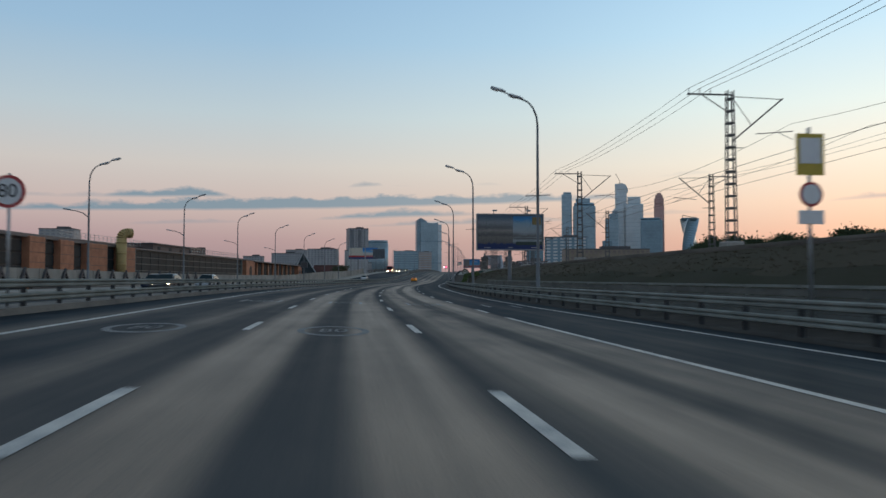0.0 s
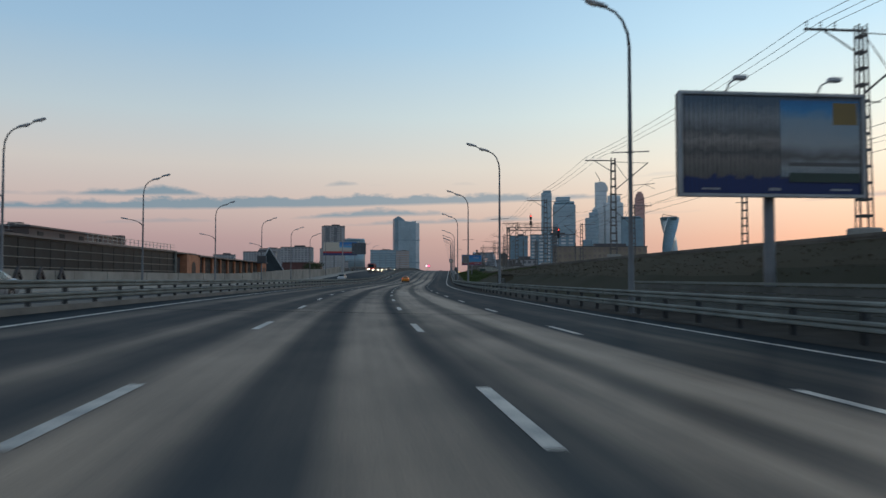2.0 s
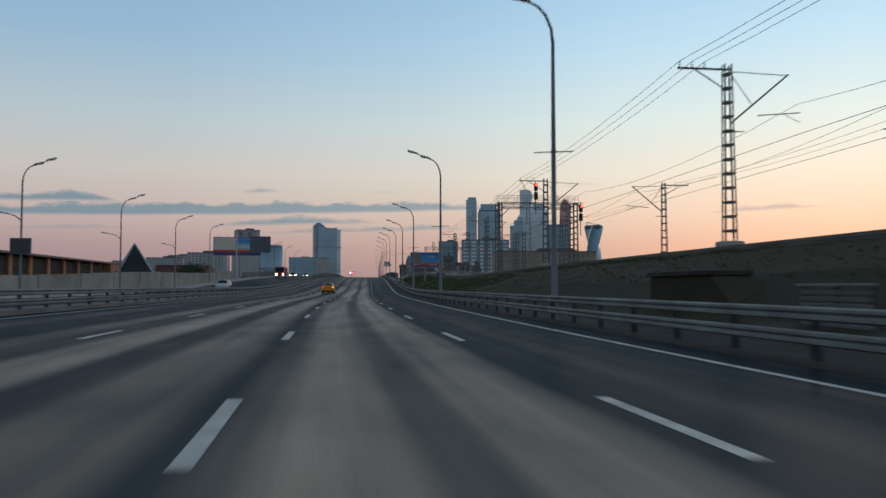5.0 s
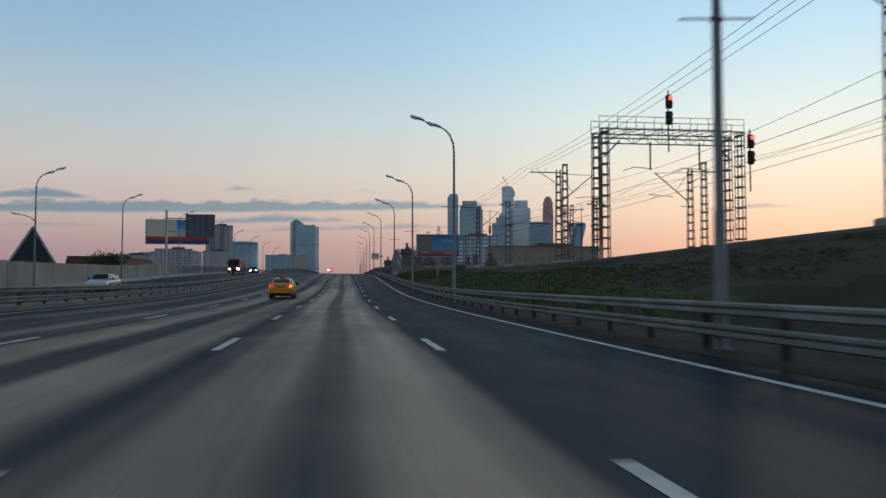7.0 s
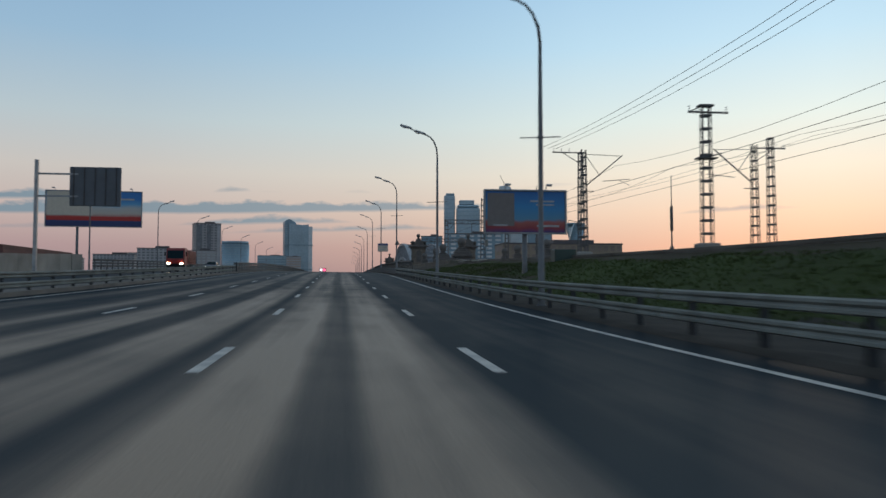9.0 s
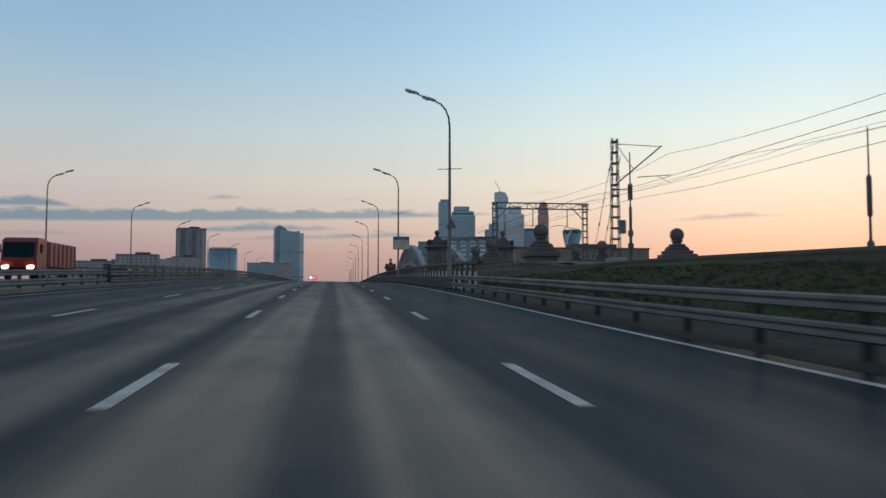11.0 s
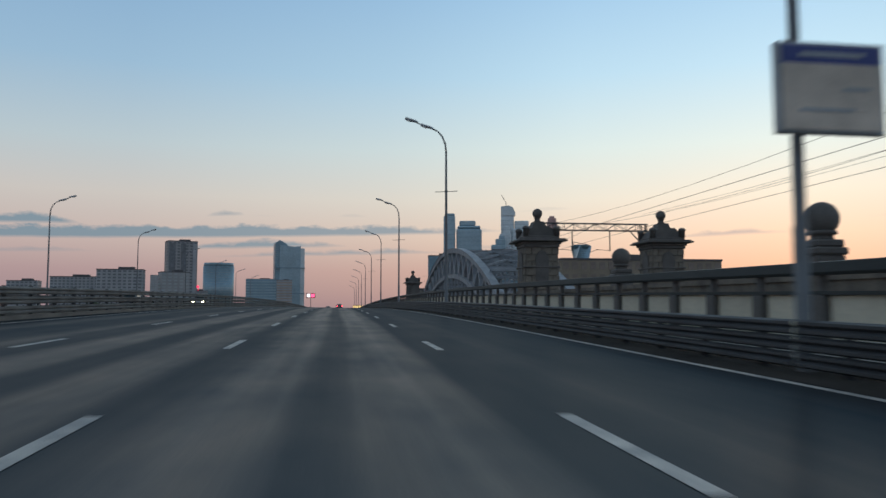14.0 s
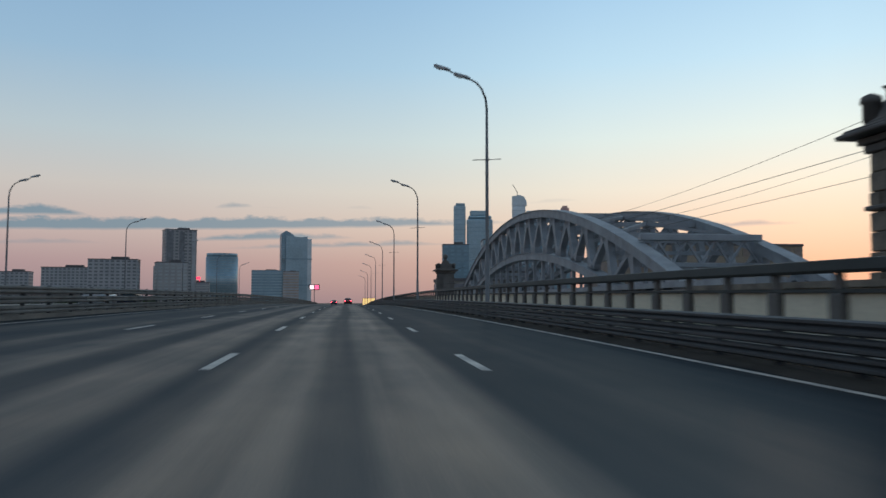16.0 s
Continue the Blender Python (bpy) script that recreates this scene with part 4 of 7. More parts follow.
box(bm, (0, 0, 5.2), (1.1, 0.6, 0.09), bevel=0.02)
rod(bm, (0.1, 0, 5.3), (0.9, 0, 5.5), 0.04, n=6)
part("side_bracket", bm, "mast", cross)
for x in (-0.95, -0.5, 1.2):
    bm = bmesh.new()
    insulator(bm, (x, 0, 7.8))
    part("insulator", bm, "lens", cross)
cross.matrix_basis = on_bed(264.0, 19.9)
copy_thing(cross, on_bed(261.6, 30.0))


def lattice_beam(bm, a, b, h=0.7, w=0.5, bays=12):
    """A four-chord lattice girder from a to b."""
    a, b = Vector(a), Vector(b)
    side = (b - a).cross(Vector((0, 0, 1))).normalized() * (w / 2)
    up = Vector((0, 0, h))
    for k in (-1, 1):
        bar(bm, a + side * k, b + side * k, 0.09, 0.09)
        bar(bm, a + side * k + up, b + side * k + up, 0.09, 0.09)
        for i in range(bays):
            p, q = a.lerp(b, i / bays) + side * k, a.lerp(b, (i + 1) / bays) + side * k
            rod(bm, p if i % 2 else p + up, q + up if i % 2 else q, 0.028, n=5)
            rod(bm, q, q + up, 0.028, n=5)
    for i in range(bays):
        p, q = a.lerp(b, i / bays), a.lerp(b, (i + 1) / bays)
        rod(bm, p - side + up, q + side + up, 0.025, n=5)


def gantry(name, label, s, u0, u1, z0, top, drops, twin_legs=False):
    x, y, _ = road(s, u0)
    t = thing(name, label, "railway gantry", pose(x, y, z0, 0, 0, smooth(HEAD, s)), "railway gantries")
    h, span = top - z0, u1 - u0
    for x in (0.0, span):
        for y in ((-1.0, 1.0) if twin_legs else (0.0,)):
            bm = bmesh.new()
            battened(bm, h, 0.62, 0.55, 0.5, 0.8, x, y)
            box(bm, (x, y, 0), (1.1, 1.1, 0.7), bevel=0.08)
            part("leg", bm, "mast", t)
    bm = bmesh.new()
    lattice_beam(bm, (-0.4, 0, h - 0.75), (span + 0.4, 0, h - 0.75), 0.72, 2.1 if twin_legs else 0.55, max(8, int(span)))
    part("girder", bm, "mast", t)
    if twin_legs:
        for y in (-1.0, 1.0):
            bm = bmesh.new()
            rod(bm, (-0.4, y, h + 0.95), (span + 0.4, y, h + 0.95), 0.025, n=6)
            rod(bm, (-0.4, y, h + 0.5), (span + 0.4, y, h + 0.5), 0.02, n=6)
            for i in range(9):
                rod(bm, (-0.4 + (span + 0.8) * i / 8, y, h - 0.05), (-0.4 + (span + 0.8) * i / 8, y, h + 0.96), 0.025, n=6)
            part("walkway_railing", bm, "mast", t)
    for x in (0.0, span):
        bm = bmesh.new()
        k = 1 if x == 0 else -1
        bar(bm, (x + 0.3 * k, 0, h - 2.0), (x + 1.5 * k, 0, h - 0.75), 0.1, 0.1)
        part("knee_brace", bm, "mast", t)
    for x in drops:
        bm = bmesh.new()
        bar(bm, (x, 0, h - 0.75), (x, 0, h - 2.9), 0.1, 0.1)
        bar(bm, (x + 0.1, 0, h - 2.85), (x - 1.5, 0, h - 2.75), 0.05, 0.05)
        rod(bm, (x - 1.3, 0, h - 2.75), (x - 2.2, 0, h - 3.05), 0.025, n=6)
        insulator(bm, (x, 0, h - 2.9))
        part("dropper", bm, "mast", t)
    return t


M["signal_red"] = material("red_signal_light", (0.6, 0.02, 0.01), 0.4, emit=(1.0, 0.06, 0.04), power=5.0, bump=0)


def railway_signal(s, u, z, h, lit=0):
    x, y, _ = road(s, u)
    t = thing("railway_signal", "dark railway signal head with one red light lit", "railway signal", pose(x, y, z, 0, 0, smooth(HEAD, s)), "railway signals")
    bm = bmesh.new()
    rod(bm, (0, 0.15, -2.6), (0, 0.15, h), 0.06, n=8)
    part("signal_post", bm, "mast", t)
    for i in range(2):
        bm = bmesh.new()
        box(bm, (0, 0, i * 1.25), (0.55, 0.14, 1.05), bevel=0.05)
        part("backboard", bm, "black", t)
        bm = bmesh.new()
        for k in range(2):
            zz = i * 1.25 - 0.22 + 0.45 * k
            rod(bm, (0, -0.05, zz), (0, -0.32, zz), 0.17, 0.19, 10)
        part("hood", bm, "black", t)
    bm = bmesh.new()
    ball(bm, (0, -0.3, 1.25 - 0.22 + 0.45 * lit), 0.16, None, 10, 6)
    part("red_light", bm, "signal_red", t, "glowing red light")


gantry("signal_gantry", "steel lattice signal gantry across the railway tracks", 229, 19.8, 30.6, smooth(BED, 229), 13.0, (4.0, 8.0), True)
railway_signal(227.9, 24.9, 13.9, 2.2, 1)
railway_signal(227.4, 31.2, 10.9, 2.2, 1)
gantry("portal_gantry", "steel portal gantry with catenary droppers over the rail bridge", 369, 19.9, 31.4, 6.0, 13.8, (4.8, 9.2))
gantry("portal_gantry", "steel portal gantry between the stone bridge towers", 428, 20.5, 32.2, 6.3, 13.8, (3.9, 8.0))
t = thing("aerial_post", "slim dark relay post with small boxes", "railway post", on_bed(368, 37, 0, 1.2))
bm = bmesh.new()
lathe(bm, [(0.2, -9.0), (0.2, 0.0), (0.2, 6.4), (0.1, 6.6), (0.08, 13.4)], 8)
part("pole", bm, "mast", t)
for z, w in ((1.6, 0.62), (3.2, 0.55), (8.4, 0.5)):
    bm = bmesh.new()
    box(bm, (0, 0, z), (w, 0.4, 0.7 if z < 4 else 2.0), bevel=0.03)
    part("relay_box", bm, "mast", t)
x, y, _ = road(348, 55)
t = thing("aerial_post", "slim dark aerial post with a thick middle sleeve", "railway post", pose(x, y, -0.6))
bm = bmesh.new()
lathe(bm, [(0.16, 0.0), (0.16, 8.0), (0.1, 14.0), (0.07, 20.4)], 8)
part("pole", bm, "mast", t)
for z0, z1, r in ((6.6, 8.6, 0.36), (11.0, 15.4, 0.26)):
    bm = bmesh.new()
    lathe(bm, [(r * 0.6, z0), (r, z0 + 0.3), (r, z1 - 0.3), (r * 0.6, z1)], 10)
    part("sleeve", bm, "mast", t)
t = thing("mast_cabinet", "small grey cabinet hung on a railway mast", "cabinet", on_bed(323.9, 19.02, 0, 2.6))
bm = bmesh.new()
box(bm, (0, 0, 0), (0.45, 0.4, 0.9), bevel=0.03)
part("body", bm, "galv", t)
bm = bmesh.new()
box(bm, (0, -0.215, 0), (0.38, 0.02, 0.8), bevel=0.005)
part("door", bm, "rail_grey", t)


def wire(stations, u, rel, sag, label, r=0.014, fade=None):
    """A cable hung from support to support."""
    bm = bmesh.new()
    pts = []
    for k, (s0, s1) in enumerate(zip(stations, stations[1:])):
        for i in range(8):
            w = i / 8
            s = s0 + (s1 - s0) * w
            x, y, _ = road(s, u)
            step = fade[2] * min(1.0, max(0.0, (s - fade[0]) / (fade[1] - fade[0]))) if fade else 0.0
            pts.append(Vector((x, y, smooth(BED, s) + rel + step - 4 * sag * w * (1 - w))))
    x, y, _ = road(stations[-1], u)
    pts.append(Vector((x, y, smooth(BED, stations[-1]) + rel + (fade[2] if fade else 0.0))))
    rings = []
    for p in pts:
        rings.append([bm.verts.new(p + Vector((r * math.cos(q), 0, r * math.sin(q)))) for q in (0.5, 2.6, 4.7)])
    for a, b in zip(rings, rings[1:]):
        for i in range(3):
            bm.faces.new((a[i], a[(i + 1) % 3], b[(i + 1) % 3], b[i]))
    single("overhead_wire", bm, "wire", label, "cable", "", "overhead wires")


SPANS = (-40, 4, 44, 80, 119, 157, 195, 241, 285, 324, 364, 428, 490, 560)
for du in (-2.5, -1.85, -1.2):
    wire(SPANS[:7], 18.6 + du, 9.6, 0.5, "thin dark feeder cable between railway masts", fade=(157, 195, -0.7))
    wire(SPANS[6:9], 18.6 + du, 8.9, 0.5, "thin dark feeder cable between railway masts")
for u in (22.4, 27.4):
    wire(SPANS, u, 7.6, 0.9, "sagging dark catenary cable above a track")
    wire(SPANS, u, 6.05, 0.05, "taut dark contact wire above a track", 0.018)
# two anchor stays from the head of the last near mast down to the ground ahead of it
for du, top in ((0.0, 8.2), (0.45, 7.5)):
    a, b = on_bed(324.3, 18.7 + du, 0, top).translation, on_bed(335.2 - 2 * du, 20.8 + du, 0, 0.2).translation
    t = thing("anchor_stay", "thin steel anchor stay with insulators beside a railway mast", "cable", Matrix.Translation(b), "anchor stays")
    bm = bmesh.new()
    rod(bm, (0, 0, 0), a - b, 0.02, n=6)
    part("stay_wire", bm, "wire", t)
    for w in (0.35, 0.55, 0.8):
        bm = bmesh.new()
        rod(bm, (a - b) * w, (a - b) * (w + 0.03), 0.055, n=8)
        part("insulator", bm, "lens", t)
    bm = bmesh.new()
    box(bm, (0, 0, -0.15), (0.5, 0.5, 0.4), bevel=0.04)
    part("anchor_block", bm, "concrete", t)
FSPANS = (-4, 36, 76, 116, 156, 195, 235, 275, 324, 364, 428)
for u in (32.2, 33.5):
    wire(FSPANS, u, 8.7, 0.5, "thin dark feeder cable beyond the tracks")

# ---- the rail bridge: abutment walls, ball-topped posts, towers, arches ----
M["tower_stone"] = material("weathered_tower_granite", (0.205, 0.175, 0.138), 0.85, 0.0, 0.5, 0.9, 12, 0.5, dirt=(0.075, 0.067, 0.058))
for u, w in ((18.2, 0.9), (33.6, 0.9)):
    bm = bmesh.new()
    rows_z = lambda s: smooth(BED, s) + 0.25
    ridge(bm, lambda s: [flat(s, u - w / 2, -0.6), flat(s, u - w / 2, rows_z(s) - 0.25), flat(s, u - w / 2 - 0.12, rows_z(s) - 0.25), flat(s, u - w / 2 - 0.12, rows_z(s)), flat(s, u + w / 2, rows_z(s)), flat(s, u + w / 2, -0.6)], 333, 440, 4)
    single("abutment_wall", bm, "tower_stone", "dark stone abutment wall of the rail bridge", "wall", "structure", "abutment walls")
    for s in range(334, 438, 4):
        x, y, _ = road(s + 1.9, u - w / 2 - 0.06)
        bm = bmesh.new()
        box(bm, (x, y, smooth(BED, s) - 0.9), (0.14, 3.6, 0.9), Matrix.Rotation(radians(smooth(HEAD, s)), 4, "Z"), bevel=0.04)
        single("wall_panel", bm, "crest", "grimy stone facing panel on the abutment", "wall panel", "structure", "facing panels")
bm = bmesh.new()
ridge(bm, lambda s: [flat(s, 18.6, 5.2), flat(s, 18.6, smooth(BED, s) + 0.1), flat(s, 33.4, smooth(BED, s) + 0.1), flat(s, 33.4, 5.2)], 335, 600, 5)
single("rail_bridge_deck", bm, "concrete", "flat deck of the rail bridge", "bridge", "structure")


def ball_post(s, u, z, r, big):
    """z: height of the ball's centre."""
    x, y, _ = road(s, u)
    t = thing("ball_post", "dark granite gatepost crowned by a large stone ball", "stone post", pose(x, y, z, 0, 0, smooth(HEAD, s)), "granite ball posts")
    bm = bmesh.new()
    ball(bm, (0, 0, 0), r, None, 24, 14)
    part("stone_ball", bm, "stone", t)
    bm = bmesh.new()
    lathe(bm, [(r * 0.75, -r * 1.32), (r * 0.62, -r * 1.18), (r * 0.62, -r * 0.98), (r * 0.85, -r * 0.95), (r * 0.8, -r * 0.74), (r * 0.5, -r * 0.7)], 20)
    part("collar", bm, "stone", t)
    k = -r * 1.3
    steps = ((1.25, 0.3), (1.5, 0.35), (2.3, 0.35), (2.9, 0.5), (2.5, 3.2)) if big else ((1.15, 0.3), (1.35, 0.3), (1.2, 2.6))
    for w, h in steps:
        bm = bmesh.new()
        box(bm, (0, 0, k - h / 2 + 0.004), (w, w, h), bevel=0.07)
        part("plinth_step", bm, "stone", t)
        k -= h
    if big:
        for sx in (-1, 1):
            bm = bmesh.new()
            prism(bm, [(sx * 0.62, -r * 1.3 - 0.62), (sx * 0.8, -r * 1.3 - 0.2), (sx * 1.0, -r * 1.3 - 0.35), (sx * 1.15, -r * 1.3 - 0.66)], -0.4, 0.4)
            part("volute", bm, "stone", t)


for s, z, r, big in ((343.8, 8.2, 0.68, True), (366.5, 8.4, 0.7, True), (377, 8.25, 0.66, False), (399, 8.2, 0.62, False)):
    ball_post(s, 18.9, z, r, big)
    if s < 380:
        ball_post(s + (2.6 if s < 350 else 1.4 if s < 370 else 0.0), 33.2 if s < 370 else 32.7, z, r, s < 360)


BLOCKS = {}


def stone_tower(s, u, base, top, stones=False):
    x, y, _ = road(s, u)
    t = thing("stone_tower", "dark granite bridge tower with a corniced roof and ball finial", "bridge tower", pose(x, y, base, 0, 0, smooth(HEAD, s)), "granite bridge towers")
    h = top - base
    eave = h - 3.3
    # coursed shaft: slightly uneven rings of stone
    n = 9
    for i in range(n):
        bm = bmesh.new()
        z0, z1 = (eave - 0.7) * i / n, (eave - 0.7) * (i + 1) / n
        w = 3.4 - 0.22 * i / n
        d = 0.03 * (i % 2)
        if not stones:
            box(bm, (0, 0, (z0 + z1) / 2), (w - d, w - d, z1 - z0 - 0.035), bevel=0.03)
            part("stone_course", bm, "stone", t)
            continue
        # single blocks on each face, laid with broken joints and standing slightly uneven
        bm.free()
        cut = (0.0, 0.34, 0.67, 1.0) if i % 2 else (0.0, 0.18, 0.5, 0.82, 1.0)
        for k in range(4):
            for c0, c1 in zip(cut, cut[1:]):
                one = BLOCKS.get((round(c1 - c0, 2), i))
                m = Matrix.Rotation(math.pi / 2 * k, 4, "Z") @ pose(-w / 2 + w * (c0 + c1) / 2, -w / 2 + 0.12 - 0.025 * ((i * 7 + k * 3 + int(c0 * 10)) % 4), (z0 + z1) / 2)
                if one is None:
                    bm = bmesh.new()
                    box(bm, (0, 0, 0), (w * (c1 - c0) - 0.03, 0.3, z1 - z0 - 0.035), bevel=0.03)
                    one = BLOCKS[(round(c1 - c0, 2), i)] = mesh("stone_block", bm, "tower_stone")
                o = new("stone_block", one)
                o.parent, o.matrix_basis = t, m
    bm = bmesh.new()
    box(bm, (0, 0, (eave - 0.7) / 2), (3.02, 3.02, eave - 0.72))
    part("core", bm, "stone", t)
    for k in range(4):
        bm = bmesh.new()
        prism(bm, [(-0.65, eave * 0.42), (0.65, eave * 0.42), (0.65, eave * 0.75), (0.4, eave * 0.83), (0, eave * 0.86), (-0.4, eave * 0.83), (-0.65, eave * 0.75)], -1.77, -1.62)
        bm.transform(Matrix.Rotation(math.pi / 2 * k, 4, "Z"))
        part("blind_arch", bm, "stone", t, "recessed blind arch")
    for z, w, hh in ((eave * 0.62, 3.62, 0.16), (eave - 0.55, 3.55, 0.3), (eave - 0.28, 3.85, 0.24), (eave - 0.05, 4.85, 0.16), (eave + 0.1, 4.5, 0.14), (eave + 0.3, 3.5, 0.3)):
        bm = bmesh.new()
        box(bm, (0, 0, z), (w, w, hh), bevel=0.04)
        part("cornice", bm, "stone", t)
    bm = bmesh.new()
    prism(bm, [(-1.65, eave + 0.45), (1.65, eave + 0.45), (1.3, eave + 1.0), (0.8, eave + 1.4), (-0.8, eave + 1.4), (-1.3, eave + 1.0)], -1.5, 1.5)
    prism(bm, [(-0.75, eave + 1.4), (0.75, eave + 1.4), (0.5, eave + 1.95), (-0.5, eave + 1.95)], -0.7, 0.7)
    part("stepped_roof", bm, "stone", t)
    for sx in (-1, 1):
        for sy in (-1, 1):
            bm = bmesh.new()
            lathe(bm, [(0.3, eave + 0.42), (0.3, eave + 1.05), (0.38, eave + 1.08), (0.34, eave + 1.3), (0.1, eave + 1.42)], 10, c=(sx * 1.55, sy * 1.55))
            part("corner_urn", bm, "stone", t)
    bm = bmesh.new()
    lathe(bm, [(0.45, eave + 1.95), (0.3, eave + 2.1), (0.28, eave + 2.35), (0.4, eave + 2.4)], 14)
    ball(bm, (0, 0, h - 0.48), 0.5, None, 18, 12)
    part("ball_finial", bm, "stone", t)


for s in (425, 560):
    for u in (19.9, 32.9):
        stone_tower(s, u, 4.6 if s < 500 else 5.0, 14.85 if s < 500 else 15.4, s < 500)


def arch_rib(u):
    """One trussed arch: outer and inner chords with twin struts between."""
    mid, half = 493.3, 56.0
    x0, y0, _ = road(mid, u)
    t = thing("bridge_arch", "grey riveted steel trussed arch of the rail bridge", "bridge arch", pose(x0, y0, 0, 0, 0, smooth(HEAD, mid)), "rail bridge arches")
    outer = lambda q: 15.5 - 13.0 * (q / half) ** 2
    inner = lambda q: 10.9 - 9.6 * (q / (half * 0.92)) ** 2
    for f, name, w, h, lim in ((outer, "outer_chord", 0.95, 0.8, half), (inner, "inner_chord", 0.95, 0.75, half * 0.9)):
        bm = bmesh.new()
        k = 44
        rows = []
        for i in range(k + 1):
            q = -lim + 2 * lim * i / k
            z = f(q)
            slope = (f(q + 0.1) - f(q - 0.1)) / 0.2
            n = Vector((0, -slope, 1)).normalized() * (h / 2)
            for_ring = [Vector((sx * w / 2, q, z)) + n * sz for sx, sz in ((-1, -1), (-1, 1), (1, 1), (1, -1))]
            flange = [for_ring[1] + Vector((-0.1, 0, 0)), for_ring[2] + Vector((0.1, 0, 0))]
            rows.append([bm.verts.new(p) for p in (for_ring[0], for_ring[1] - n * 0.18, flange[0] - n * 0.18, flange[0], flange[1], flange[1] - n * 0.18, for_ring[2] - n * 0.18, for_ring[3])])
        for a, b in zip(rows, rows[1:]):
            for i in range(8):
                j = (i + 1) % 8
                bm.faces.new((a[i], a[j], b[j], b[i]))
        bm.faces.new(rows[0])
        bm.faces.new(rows[-1])
        part(name, bm, "arch", t)
    k = 36
    for i in range(k):
        # the web runs zig-zag between the chords
        q, q2 = (-half * 0.86 + 1.72 * half * (i + j) / k for j in (0, 1))
        a, b = (q, outer(q) - 0.3), (q2 * 0.96, inner(q2 * 0.96) + 0.3)
        if i % 2:
            a, b = (q * 0.96, inner(q * 0.96) + 0.3), (q2, outer(q2) - 0.3)
        a, b = Vector((0, *a)), Vector((0, *b))
        if abs(a.z - b.z) < 0.6:
            continue
        bm = bmesh.new()
        # a plate strut, waisted in the middle and widening to gussets at both ends
        n = 6
        rows = []
        for j in range(n + 1):
            w = j / n
            c = a.lerp(b, w)
            half_w = 0.34 + 0.6 * abs(2 * w - 1) ** 3
            rows.append([bm.verts.new(c + Vector((sx, sy * half_w, 0))) for sx, sy in ((-0.28, -1), (0.28, -1), (0.28, 1), (-0.28, 1))])
        for ra, rb in zip(rows, rows[1:]):
            for j in range(4):
                bm.faces.new((ra[j], ra[(j + 1) % 4], rb[(j + 1) % 4], rb[j]))
        bm.faces.new(rows[0])
        bm.faces.new(rows[-1])
        part("strut", bm, "arch", t)
    bm = bmesh.new()
    for sx in (-0.35, 0.35):
        bar(bm, (sx, -half, 6.7), (sx, half, 6.7), 0.9, 0.35)
    part("tie_girder", bm, "arch", t)
    for i in range(1, 24):
        q = -half * 0.8 + 1.6 * half * i / 24
        if inner(q) < 7.6:
            continue
        bm = bmesh.new()
        bar(bm, (0, q, inner(q)), (0, q, 6.8), 0.32, 0.32)
        part("hanger", bm, "arch", t)
    return outer, inner, mid, half


for u in (20.6, 30.4):
    outer, inner, mid, half = arch_rib(u)
t = thing("arch_bracing", "grey steel cross bracing between the two arches", "bridge bracing", at(493.3, 25.5, -smooth(RISE, 493.3)))
for i in range(13):
    q = -33 + 66 * i / 12
    bm = bmesh.new()
    bar(bm, (-4.7, q, outer(q) - 0.1), (4.7, q, outer(q) - 0.1), 0.35, 0.4)
    bar(bm, (-4.7, q, outer(q) - 1.5), (4.7, q, outer(q) - 1.5), 0.3, 0.3)
    for k in range(8):
        x = -4.7 + 9.4 * k / 8
        bar(bm, (x, q, outer(q) - 0.1 - 1.4 * (k % 2)), (x + 1.175, q, outer(q) - 1.5 + 1.4 * (k % 2)), 0.12, 0.12)
    part("cross_frame", bm, "arch", t)
    if i < 12:
        q2 = q + 5.5
        bm = bmesh.new()
        bar(bm, (-4.7, q, outer(q)), (0, q2, outer(q2)), 0.28, 0.28)
        bar(bm, (4.7, q, outer(q)), (0, q2, outer(q2)), 0.28, 0.28)
        part("diagonal", bm, "arch", t)
for q in (-38, 38):
    bm = bmesh.new()
    box(bm, (0, q, 8.3), (9.2, 0.5, 0.35), bevel=0.04)
    box(bm, (0, q, 10.3), (9.2, 0.6, 0.5), bevel=0.05)
    for k in range(8):
        x = -4.4 + 1.1 * k
        bar(bm, (x, q, 8.4 + 1.7 * (k % 2)), (x + 1.1, q, 10.1 - 1.7 * (k % 2)), 0.16, 0.16)
    part("portal_frame", bm, "arch", t)


